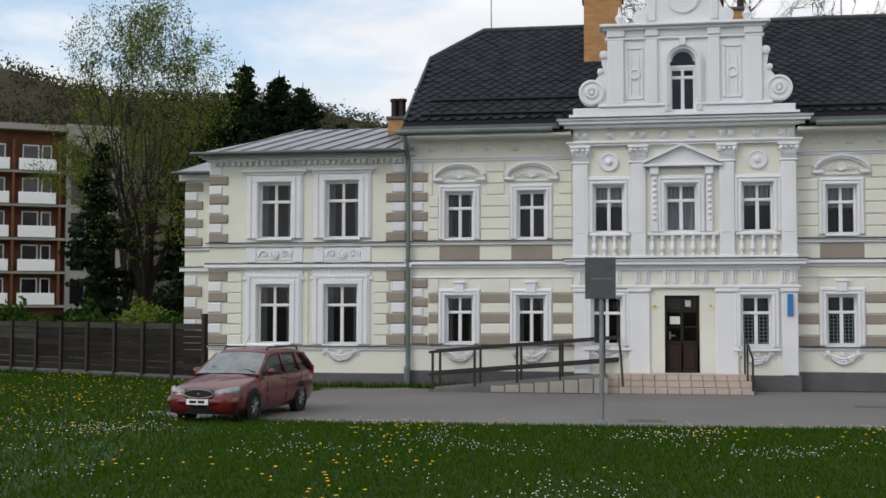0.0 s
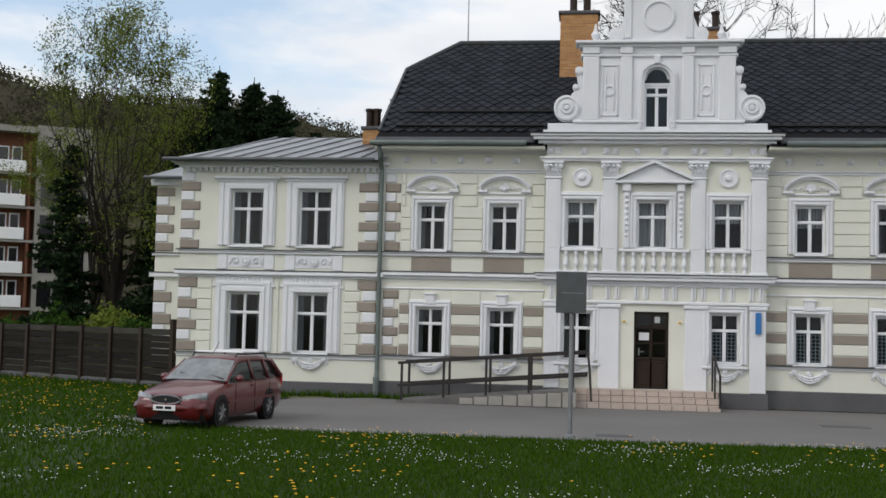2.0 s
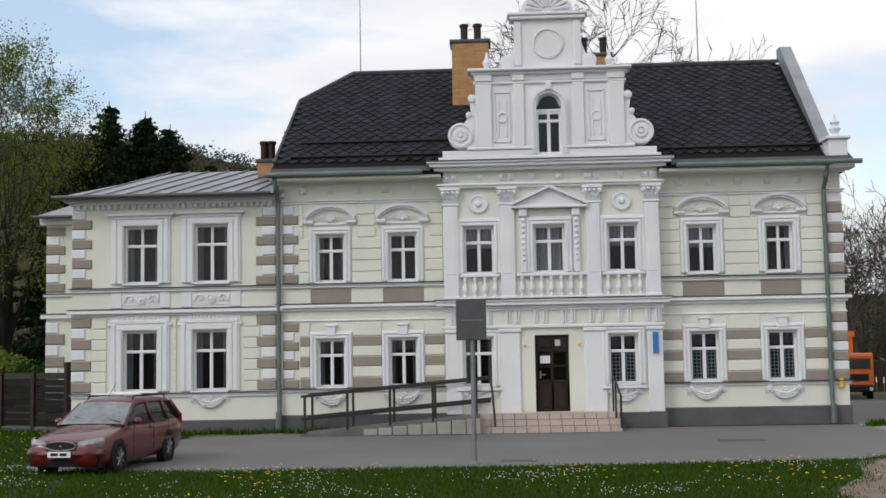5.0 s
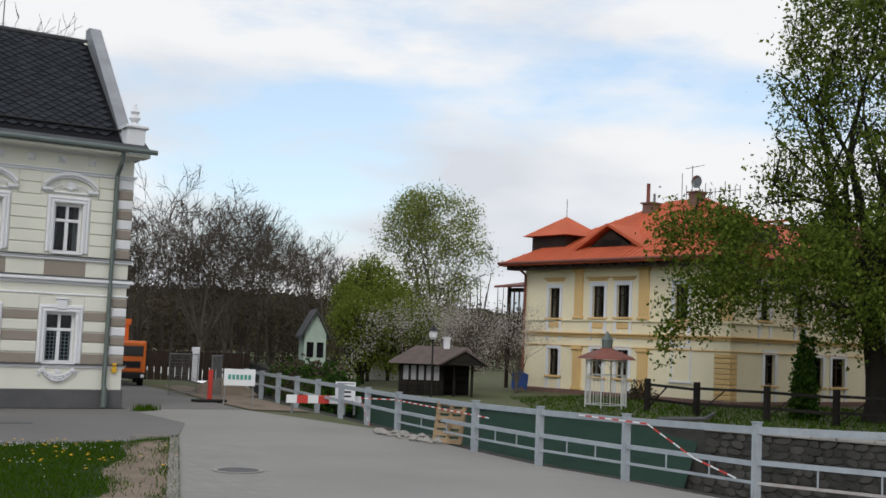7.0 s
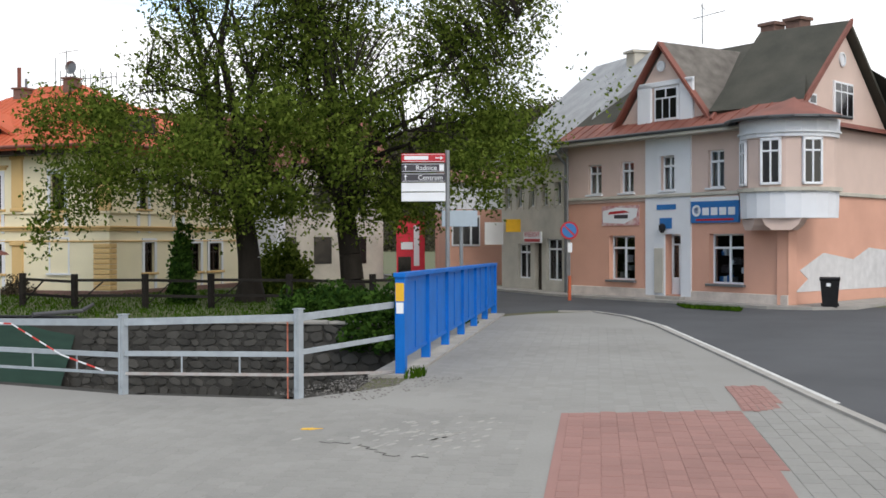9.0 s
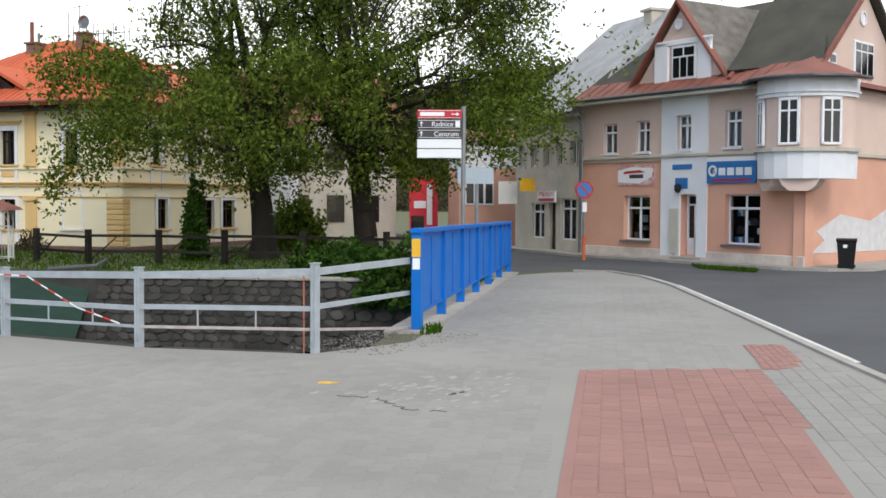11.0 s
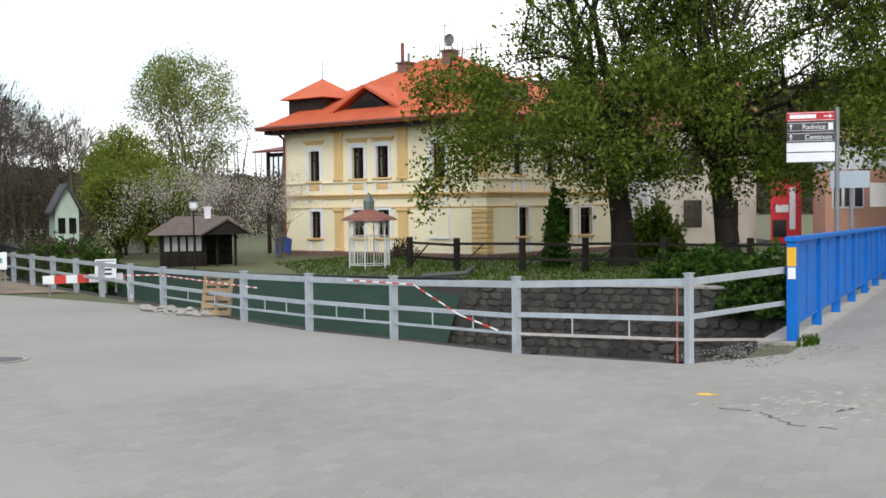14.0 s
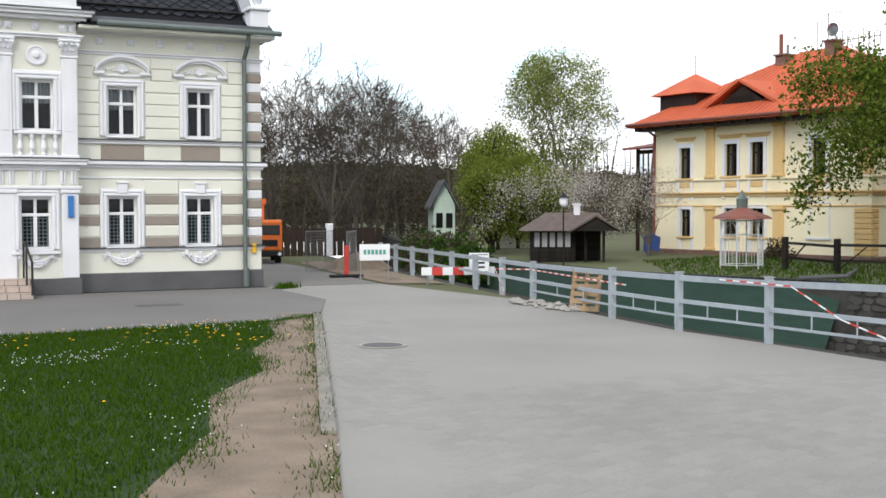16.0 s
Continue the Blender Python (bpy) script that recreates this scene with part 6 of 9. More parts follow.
o = part("window", Shape().chamfer(4.55, 0.28, 6.5, 5.78, 0.34, 7.75, 0.03), FRAME_WHITE, shop)
part("pane", Shape().box(4.65, 0.27, 6.6, 4.96, 0.279, 7.3).box(5.02, 0.27, 6.6, 5.32, 0.279, 7.3).box(5.38, 0.27, 6.6, 5.68, 0.279, 7.3).box(4.65, 0.27, 7.36, 5.12, 0.279, 7.65).box(5.20, 0.27, 7.36, 5.68, 0.279, 7.65), bpy.data.materials["dark_pane"], o)
part("round_window", Shape().lathe(4.9, 0.32, [(0.2, 0), (0.2, -0.06), (0.14, -0.07), (0.14, -0.02), (0.02, -0.02)], 16, "y", 8.5), WHITE, shop)
part("valley_flashing", Shape().tube((GX1_ + 0.2, -0.1, 6.3), (5.6, 4.9, 9.6), 0.08, n=5), RED_TIN, shop)
for x, y, z in ((5.5, 5.6, 9.6), (6.7, 5.6, 9.6)):
    part("chimney", Shape().chamfer(x - 0.35, y - 0.3, z - 1, x + 0.35, y + 0.3, z + 0.9, 0.03).box(x - 0.42, y - 0.37, z + 0.78, x + 0.42, y + 0.37, z + 0.9), STONE_BASE, shop)
part("antenna", Shape().tube((5.3, 2.0, 9.4), (5.3, 2.0, 10.9), 0.02, n=5).tube((4.8, 2, 10.4), (6.4, 2, 10.45), 0.014, n=5).tube((5.05, 2.4, 10.75), (5.6, 1.6, 10.75), 0.012, n=5), METAL, shop)
part("downpipe", Shape().path([(0.1, -0.55, 5.9), (0.1, -0.12, 5.5), (0.1, -0.12, 0.2)], 0.06), METAL, shop)
part("street_lamp_arm", Shape().path([(0.1, -0.1, 4.6), (-0.2, -0.5, 4.9), (-0.7, -0.9, 4.85)], 0.035).lathe(-0.85, -0.95, [(0.05, 4.75), (0.16, 4.8), (0.12, 4.92), (0.04, 4.95)], 10), METAL, shop, "grey street lamp arm")

# grey neighbour
grey = thing("grey_house", along(Q2, G1), "weathered grey plaster house with shop front", "house")
GL = 6.55
GU = [(0.45 + 1.24 * i, 3.62, 1.0 + 1.24 * i, 4.55) for i in range(5)]
GS = [(1.75, 0.55, 3.0, 2.05), (4.55, 0.55, 5.95, 2.25)]
s = Shape()
wall_with_holes(s, 0, GL, 0, 5.7, 0.05, 0.4, GU + GS + [(3.4, 0.1, 4.1, 2.1)])
part("wall", s, GREYWALL, grey)
# dark sheet as painted shade behind the grey house's openings
part("inner_wall", Shape().box(0.1, 1.3, 0, GL, 1.4, 5.6), ROOM_SHADE, grey)
for w in GU:
    window(grey, *w, 0.05, transom=1.0, mullion=True)
    part("window_surround", Shape().chamfer(w[0] - 0.12, 0.0, w[1] - 0.1, w[0], 0.05, w[3] + 0.12, 0.01).chamfer(w[2], 0.0, w[1] - 0.1, w[2] + 0.12, 0.05, w[3] + 0.12, 0.01).chamfer(w[0], 0, w[3], w[2], 0.05, w[3] + 0.12, 0.01), GREYWALL, grey)
for w in GS:
    window(grey, *w, 0.05, transom=0.75)
part("door", Shape().chamfer(3.4, 0.25, 0.1, 4.1, 0.32, 2.1, 0.02), FRAME_BROWN, grey, "brown wooden shop door")
part("eaves_board", Shape().chamfer(-0.2, -0.3, 5.5, GL, 0.05, 5.7, 0.03), GREYWALL, grey)
part("roof", Shape().add([(-0.2, -0.5, 5.68), (GL, -0.5, 5.68), (GL, 5.0, 10.3), (-0.2, 5.0, 10.3), (GL, 9.5, 6), (-0.2, 9.5, 6)], [(0, 1, 2, 3), (3, 2, 4, 5), (1, 4, 2), (0, 3, 5)]), mat("pale_slate", (0.30, 0.31, 0.32), 0.8, 0.25, 1.5, 20, 0.2), grey, "pale grey slate roof")
part("chimney", Shape().chamfer(3.9, 4.2, 9.0, 4.6, 5.0, 10.3, 0.03).box(3.82, 4.1, 10.2, 4.68, 5.1, 10.3), GREYWALL, grey)
part("downpipe", Shape().path([(GL - 0.1, -0.5, 5.7), (GL - 0.1, -0.05, 5.2), (GL - 0.1, -0.05, 0.1)], 0.05), METAL, grey)
part("hanging_sign", Shape().chamfer(2.2, -0.75, 2.55, 2.24, -0.05, 3.1, 0.01), YELLOW, grey, "yellow hanging shop sign")
b = part("sign_board", Shape().chamfer(2.75, -0.16, 2.08, 4.45, -0.1, 2.55, 0.01), SIGN_WHITE, grey, "white shop sign with dark red lettering")
text("VÝBĚROVÝ", 0.30, pose(3.6, -0.168, 2.42, 90, 0, 0), SIGN_RED, b)
part("lettering", Shape().box(2.85, -0.17, 2.13, 4.35, -0.162, 2.25), SIGN_RED, b)
part("hanging_sign", Shape().chamfer(0.25, -0.9, 2.0, 0.3, 0.0, 3.0, 0.01), SIGN_WHITE, grey, "white hanging shop sign")

sidewalk = [(37.0, 6.6), (37.0, 8.0), (41.9, 17.4), (46.6, 22.9), (60, 36), (62, 34), (47.2, 22), (42.9, 17.1), (37.8, 7.4), (44, 5.6), (44, 4.4), (38, 5.4)]
s = Shape().prism(sidewalk, 0, 0.10, "z")
solid("far_sidewalk", s, KERB, "grey raised sidewalk along the shops", "pavement", kind="structure")
flat("grass_verge", [(37.9, 11.2), (36.2, 10.4), (35.2, 8.4), (36.4, 8.6)], 0.02, GRASS_SOIL, "narrow grass verge by the road", "lawn")
no_park = thing("no_parking_sign", facing(39.3, 15.6), "round blue no-parking sign with red rim on a post", "sign")
part("pole", Shape().tube((0, 0, 0), (0, 0, 2.9), 0.035, n=8), METAL, no_park)
part("disc", Shape().lathe(0, -0.05, [(0.33, 0), (0.33, -0.02), (0.27, -0.021), (0.02, -0.021)], 24, "y", 2.55), SIGN_RED, no_park)
part("face", Shape().lathe(0, -0.075, [(0.26, 0), (0.26, -0.006), (0.02, -0.006)], 24, "y", 2.55), SIGN_BLUE, no_park)
part("slash", Shape().prism([(-0.2, 2.71), (-0.16, 2.75), (0.2, 2.39), (0.16, 2.35)], -0.09, -0.082), SIGN_RED, no_park)
part("small_plate", Shape().box(-0.06, -0.05, 1.75, 0.1, -0.04, 2.1), SIGN_WHITE, no_park)
part("orange_band", Shape().tube((0, 0, 0), (0, 0, 0.9), 0.06, n=8), RED_TILE, no_park)
wb = thing("wheelie_bin", facing(37.7, 6.2), "black plastic wheeled waste bin at the kerb", "bin")
part("body", Shape().add([(-0.22, -0.26, 0.08), (0.22, -0.26, 0.08), (0.22, 0.24, 0.08), (-0.22, 0.24, 0.08), (-0.29, -0.33, 0.92), (0.29, -0.33, 0.92), (0.29, 0.33, 0.92), (-0.29, 0.33, 0.92)], [(0, 3, 2, 1), (4, 5, 6, 7), (0, 1, 5, 4), (1, 2, 6, 5), (2, 3, 7, 6), (3, 0, 4, 7)]), RUBBER, wb)
part("lid", Shape().chamfer(-0.31, -0.37, 0.92, 0.31, 0.37, 1.02, 0.04), BLACK, wb)
part("handle", Shape().tube((-0.25, 0.38, 0.95), (0.25, 0.38, 0.95), 0.02), BLACK, wb)
for x in (-0.24, 0.24):
    part("wheel", Shape().tube((x - 0.03, 0.25, 0.1), (x + 0.03, 0.25, 0.1), 0.1, n=12), RUBBER, wb)
part("sticker", Shape().box(-0.1, -0.34, 0.74, 0.02, -0.335, 0.84), SIGN_WHITE, wb)

# houses further along the street
far_pink = thing("far_pink_house", facing(50.2, 25.2, 0, 6), "pink house with one upper window down the street", "house")
part("wall", Shape().box(-1.2, 0, 0, 3.2, 7, 3.7), PINK, far_pink)
part("upper_wall", Shape().box(-1.2, -0.02, 3.7, 3.2, 7, 5.0), WHITE, far_pink)
o = part("window", Shape().chamfer(-0.9, -0.05, 1.9, 0.5, 0.05, 3.4, 0.03), FRAME_WHITE, far_pink)
for x in (-0.82, -0.35, 0.1):
    part("pane", Shape().box(x, -0.06, 2.0, x + 0.34, -0.051, 3.3), bpy.data.materials["dark_pane"], o)
part("roof", Shape().prism([(-0.3, 5.0), (7.3, 5.0), (3.5, 5.8)], -1.4, 3.4, "x"), RED_TIN, far_pink)
red_shop = thing("red_shop", facing(54.9, 31.2, 0, 0), "bright red shop front down the street", "shop")
part("wall", Shape().box(-0.8, 0, 0, 0.75, 6, 3.5), mat("bright_red_paint", (0.60, 0.03, 0.05), 0.6), red_shop)
part("lettering", Shape().box(0.15, -0.03, 0.8, 0.45, -0.002, 3.0), SIGN_WHITE, red_shop)
part("sign_board", Shape().box(-0.55, -0.06, 1.7, 0.1, -0.01, 2.1), SIGN_WHITE, red_shop)
part("shop_window", Shape().box(-0.7, -0.03, 0.4, 0.0, -0.002, 1.3), bpy.data.materials["dark_pane"], red_shop)
row = thing("street_house", facing(52, 38, 0, 10), "pale plaster house row behind the trees", "house")
part("wall", Shape().box(-7, 0, 0, 6, 8, 6.5), GREYWALL, row)
part("roof", Shape().prism([(-0.5, 6.5), (8.5, 6.5), (4, 9.5)], -7.3, 6.3, "x"), RED_TIN, row)
for i in range(6):
    for z in (0.9, 3.8):
        part("window", Shape().box(-6 + i * 2, -0.04, z, -5 + i * 2, -0.002, z + 1.5), bpy.data.materials["dark_pane"], row)
street_w = thing("white_house", facing(44.5, 37.5, 0, -8), "white plaster house beside the villa", "house")
part("wall", Shape().box(-3, 0, 0, 4, 6, 5.6), WHITE, street_w)
part("roof", Shape().prism([(-0.5, 5.6), (6.5, 5.6), (3, 8)], -3.3, 4.3, "x"), RED_TIN, street_w)
for x in (-1.5, 1.5):
    part("window", Shape().box(x, -0.04, 3.2, x + 0.8, -0.002, 4.5), bpy.data.materials["dark_pane"], street_w)

# ---- parked estate car ----
# own frame: x to the car's left, y forward from the middle of the wheelbase, z up
car = thing("estate_car", pose(-7.55, 22.2, 0.008, 0, 0, 174), "dark red estate car parked on the forecourt edge", "car")


def loft(stations, closed=True):
    """Skin over cross-sections that share a number of points."""
    s, n = Shape(), len(stations[0])
    v = [p for st in stations for p in st]
    f = [(j * n + i, j * n + (i + 1) % n, (j + 1) * n + (i + 1) % n, (j + 1) * n + i) for j in range(len(stations) - 1) for i in range(n)]
    f += [tuple(range(n)), tuple(reversed(range((len(stations) - 1) * n, len(stations) * n)))]
    return s.add(v, f)


def hull_ring(y, w, zb, zt, crown=0.03):
    half = [(w * 0.90, zb), (w * 0.985, zb + (zt - zb) * 0.22), (w, zb + (zt - zb) * 0.5), (w * 0.985, zb + (zt - zb) * 0.78), (w * 0.93, zt - 0.03), (w * 0.84, zt), (w * 0.4, zt + crown)]
    return [(x, y, z) for x, z in half] + [(-x, y, z) for x, z in reversed(half)]


hull = [hull_ring(*a) for a in ((2.32, 0.62, 0.36, 0.60, 0.0), (2.27, 0.74, 0.24, 0.66, 0.01), (2.10, 0.82, 0.20, 0.72, 0.03), (1.7, 0.87, 0.19, 0.80, 0.05), (1.2, 0.88, 0.19, 0.88, 0.06), (0.85, 0.885, 0.19, 0.93, 0.05), (0.2, 0.89, 0.19, 0.93, 0), (-1.0, 0.89, 0.19, 0.94, 0), (-1.9, 0.88, 0.20, 0.96, 0), (-2.25, 0.84, 0.24, 0.96, 0), (-2.36, 0.74, 0.34, 0.90, 0))]
part("body", loft(hull), CARRED, car, smooth=True)
car.scale = (0.82, 0.86, 0.91)


def cab_ring(y, wb, wt, zb, zt):
    return [(wb, y, zb), (wt, y, zt - 0.06), (wt * 0.9, y, zt - 0.01), (wt * 0.5, y, zt + 0.015), (-wt * 0.5, y, zt + 0.015), (-wt * 0.9, y, zt - 0.01), (-wt, y, zt - 0.06), (-wb, y, zb)]


CARGLASS = mat("tinted_car_glass", (0.020, 0.026, 0.027), 0.05, 0, spec=0.8)
# mottled grey base paints the sky's reflection into the windscreen
SKYPAINT_GLASS = mat("windscreen_painted_sky", (0.16, 0.175, 0.18), 0.08, 0.5, 2.5, 9, 0, spec=0.8)
cab = [cab_ring(0.95, 0.80, 0.79, 0.90, 0.97), cab_ring(0.55, 0.82, 0.73, 0.90, 1.18), cab_ring(0.14, 0.83, 0.67, 0.92, 1.37), cab_ring(-0.4, 0.84, 0.66, 0.92, 1.41), cab_ring(-1.3, 0.84, 0.65, 0.92, 1.40), cab_ring(-1.9, 0.82, 0.63, 0.92, 1.36), cab_ring(-2.2, 0.80, 0.68, 0.92, 1.06), cab_ring(-2.3, 0.78, 0.72, 0.92, 0.97)]
part("glazing", loft(cab), CARGLASS, car, "dark tinted side glass", smooth=True)
roof_rows = []
for y, w, z in ((0.20, 0.67, 1.365), (0.05, 0.672, 1.40), (-0.4, 0.668, 1.43), (-1.3, 0.658, 1.42), (-1.85, 0.64, 1.39), (-2.02, 0.63, 1.34)):
    roof_rows.append([(w * 1.02, y, z - 0.10), (w * 1.0, y, z - 0.045), (w * 0.88, y, z), (w * 0.45, y, z + 0.022), (-w * 0.45, y, z + 0.022), (-w * 0.88, y, z), (-w * 1.0, y, z - 0.045), (-w * 1.02, y, z - 0.10)])
part("roof", loft(roof_rows), CARRED, car, smooth=True)
n = 9
top = [(u * 0.635, 0.20 + 0.05 * (1 - u * u), 1.355 + 0.035 * (1 - u * u)) for u in [i / 4 - 1 for i in range(n)]]
low_ = [(u * 0.775, 0.96 + 0.06 * (1 - u * u), 0.955 + 0.02 * (1 - u * u)) for u in [i / 4 - 1 for i in range(n)]]
part("windscreen", Shape().add(top + low_, [(i, i + 1, i + n + 1, i + n) for i in range(n - 1)]), SKYPAINT_GLASS, car, "windscreen with the bright sky's reflection painted in as grey", smooth=True)
part("rear_window", Shape().add([(-0.60, -2.05, 1.28), (0.60, -2.05, 1.28), (0.66, -2.29, 1.03), (-0.66, -2.29, 1.03)], [(0, 1, 2, 3)]), CARGLASS, car)
for e in (-1, 1):
    for a, b, w in (((0.80, 0.97, 0.93), (0.672, 0.16, 1.345), 0.035), ((0.85, -0.46, 0.93), (0.675, -0.46, 1.36), 0.030), ((0.85, -1.37, 0.93), (0.668, -1.37, 1.35), 0.035), ((0.81, -2.24, 0.95), (0.65, -1.95, 1.31), 0.06)):
        part("pillar", Shape().tube((e * a[0], a[1], a[2]), (e * b[0], b[1], b[2]), w, w * 0.9, 8), CARRED, car, smooth=True)
    part("roof_rail", Shape().path([(e * 0.56, 0.0, 1.43), (e * 0.56, -0.1, 1.49), (e * 0.56, -1.75, 1.47), (e * 0.56, -1.85, 1.39)], 0.018), BLACK, car)
    part("mirror", Shape().lathe(e * 0.96, 0.60, [(0.02, 0.93), (0.09, 0.95), (0.105, 1.0), (0.08, 1.05), (0.02, 1.07)], 10), CARRED, car, smooth=True)
    lamp_rows = []
    for u, y, z0, z1 in ((0.37, 2.295, 0.60, 0.69), (0.50, 2.275, 0.58, 0.725), (0.64, 2.235, 0.575, 0.75), (0.75, 2.16, 0.59, 0.765), (0.83, 2.04, 0.63, 0.765)):
        lamp_rows.append([(e * u, y + 0.012, z0), (e * (u + 0.004), y + 0.028, (z0 + z1) / 2), (e * u, y - 0.035, z1), (e * u, y - 0.12, z1 - 0.02), (e * u, y - 0.10, z0)])
    part("headlight", loft(lamp_rows), mat("headlight_glass", (0.24, 0.25, 0.26), 0.06, 0.5, 9, 40, 0.1, spec=0.9) if e == -1 else bpy.data.materials["headlight_glass"], car, smooth=True)
    part("indicator", Shape().box(e * 0.80 - 0.02, 2.0, 0.655, e * 0.80 + 0.03, 2.07, 0.72), YELLOW, car)
    part("door_seam", Shape().box(e * 0.892 - 0.004, -0.47, 0.30, e * 0.892 + 0.004, -0.46, 0.95).box(e * 0.892 - 0.004, -1.36, 0.55, e * 0.892 + 0.004, -1.35, 0.95).box(e * 0.89 - 0.004, 0.62, 0.30, e * 0.89 + 0.004, 0.63, 0.92), BLACK, car)
    part("door_handle", Shape().chamfer(e * 0.895 - 0.012, -0.40, 0.80, e * 0.895 + 0.012, -0.24, 0.84, 0.008), CARRED, car)
    part("tail_light", Shape().chamfer(e * 0.74 - 0.08, -2.385, 0.72, e * 0.74 + 0.08, -2.3, 1.0, 0.02), SIGN_RED, car)
    part("rub_strip", Shape().box(e * 0.885 - 0.015, -1.6, 0.50, e * 0.885 + 0.015, 1.0, 0.56), CARRED, car)
    for y in (1.35, -1.36):
        w = part("wheel", Shape().lathe(e * 0.80, y, [(0.20, -0.09), (0.30, -0.10), (0.315, -0.05), (0.315, 0.05), (0.30, 0.10), (0.20, 0.09)], 24), RUBBER, car)
        w.data.transform(Matrix.Translation((e * 0.80, y, 0.315)) @ Matrix.Rotation(radians(90), 4, "Y") @ Matrix.Translation((-e * 0.80, -y, 0)))
        rim = Shape()
        rim.tube((e * 0.845, y, 0.315), (e * 0.885, y, 0.315), 0.20, 0.19, 20)
        for k in range(7):
            a = 2 * math.pi * k / 7
            rim.tube((e * 0.89, y, 0.315), (e * 0.888, y + 0.18 * math.cos(a), 0.315 + 0.18 * math.sin(a)), 0.035, 0.025, 5)
        part("rim", rim, METAL, w)
        part("wheel_arch", Shape().tube((e * 0.70, y, 0.33), (e * 0.893, y, 0.33), 0.37, 0.37, 22), BLACK, car)
part("grille", Shape().chamfer(-0.34, 2.26, 0.55, 0.34, 2.335, 0.70, 0.04), BLACK, car)
s = Shape()
for i in range(20):
    a, b = 2 * math.pi * i / 20, 2 * math.pi * (i + 1) / 20
    s.tube((0.36 * math.cos(a), 2.335, 0.625 + 0.085 * math.sin(a)), (0.36 * math.cos(b), 2.335, 0.625 + 0.085 * math.sin(b)), 0.014, n=5)
part("grille_ring", s, METAL, car)
part("badge", Shape().lathe(0, 2.34, [(0.022, 0), (0.022, 0.012), (0.006, 0.014)], 12, "y", 0.625), METAL, car)
part("bumper", loft([[(x, 2.37 - 0.16 * (x / 0.8) ** 2, 0.40), (x, 2.40 - 0.16 * (x / 0.8) ** 2, 0.47), (x, 2.34 - 0.16 * (x / 0.8) ** 2, 0.555), (x, 2.1 - 0.16 * (x / 0.8) ** 2, 0.555), (x, 2.1 - 0.16 * (x / 0.8) ** 2, 0.40)] for x in (-0.84, -0.7, -0.5, -0.25, 0, 0.25, 0.5, 0.7, 0.84)]), CARRED, car, smooth=True)
# lower intake; its rubber black also paints the shade under the bumper
part("air_intake", loft([[(x, 2.30 - 0.16 * (x / 0.8) ** 2, 0.22), (x, 2.34 - 0.16 * (x / 0.8) ** 2, 0.40), (x, 2.0, 0.40), (x, 2.0, 0.22)] for x in (-0.8, -0.6, -0.3, 0, 0.3, 0.6, 0.8)]), RUBBER, car)
pl = part("number_plate", Shape().box(-0.26, 2.375, 0.41, 0.26, 2.405, 0.52), SIGN_WHITE, car)
part("plate_bar", Shape().box(-0.18, 2.40, 0.44, -0.02, 2.409, 0.495).box(0.02, 2.40, 0.44, 0.19, 2.409, 0.495), BLACK, pl)
part("wiper", Shape().tube((-0.1, 0.95, 1.0), (0.5, 0.75, 1.1), 0.01, n=5).tube((-0.7, 0.93, 1.0), (-0.1, 0.75, 1.1), 0.01, n=5), BLACK, car)
part("aerial", Shape().tube((0.1, -0.1, 1.45), (0.1, -0.5, 1.75), 0.006, n=5), BLACK, car)
for y in (-0.3, -1.2):
    part("roof_bar", Shape().tube((-0.62, y, 1.52), (0.62, y, 1.52), 0.022), SIGN_WHITE, car)

# ---- wooden fence, ramp, apartment block ----
WOOD_MOSSY = mat("mossy_grey_board", (0.022, 0.021, 0.017), 0.95, 0.4, 4, 40, 0.3, color2=(0.075, 0.072, 0.062), stretch=(0.5, 0.5, 3), obj=0.3, spec=0.1)
fence = thing("wooden_fence", along((-20.6, 35.6), (-11.72, 31.1)), "dark weathered wooden board fence on a low concrete base", "fence")
FL = math.hypot(8.88, 4.5)
part("base", Shape().chamfer(-12, -0.08, -0.1, FL, 0.12, 0.20, 0.03), PLINTH, fence)
n = 17
for i in range(n + 1):
    x = FL - i * 1.3
    part("post", Shape().box(x - 0.06, -0.1, 0, x + 0.06, 0.06, 1.72 + (0.25 if i == 0 else 0)), FRAME_BROWN, fence)
    if i < n:
        for k in range(8):
            z = 0.22 + k * 0.185
            part("board", Shape().chamfer(x - 1.23, -0.04 + 0.01 * (k % 2), z, x - 0.07, -0.01 + 0.01 * (k % 2), z + 0.165 + 0.01 * random.random(), 0.008), WOOD_MOSSY if k == 7 or (k > 4 and i > 5) else WOOD_DARK, fence)
ramp = thing("access_ramp", pose(0, 0, 0), "concrete wheelchair ramp with dark handrails beside the entrance", "ramp")
RAMPM = mat("ramp_concrete", (0.13, 0.125, 0.12), 0.92, 0.25, 1.5, 40, 0.3)
RX0, RX1, RY0, RY1 = -5.0, -0.5, 29.05, 30.45
part("slab", Shape().prism([(RX0, 0), (RX1, 0), (RX1, 0.45), (RX0, 0.06)], RY0, RY1), RAMPM, ramp)
for i in range(8):
    x = RX0 + 1.6 + i * 0.37
    z = 0.06 + 0.39 * (x - RX0) / (RX1 - RX0)
    part("facing_slab", Shape().chamfer(x, RY0 - 0.03, 0.02, x + 0.34, RY0, z - 0.02, 0.01), KERB, ramp)
HAND = mat("dark_brown_handrail", (0.02, 0.016, 0.014), 0.5, 0.3)
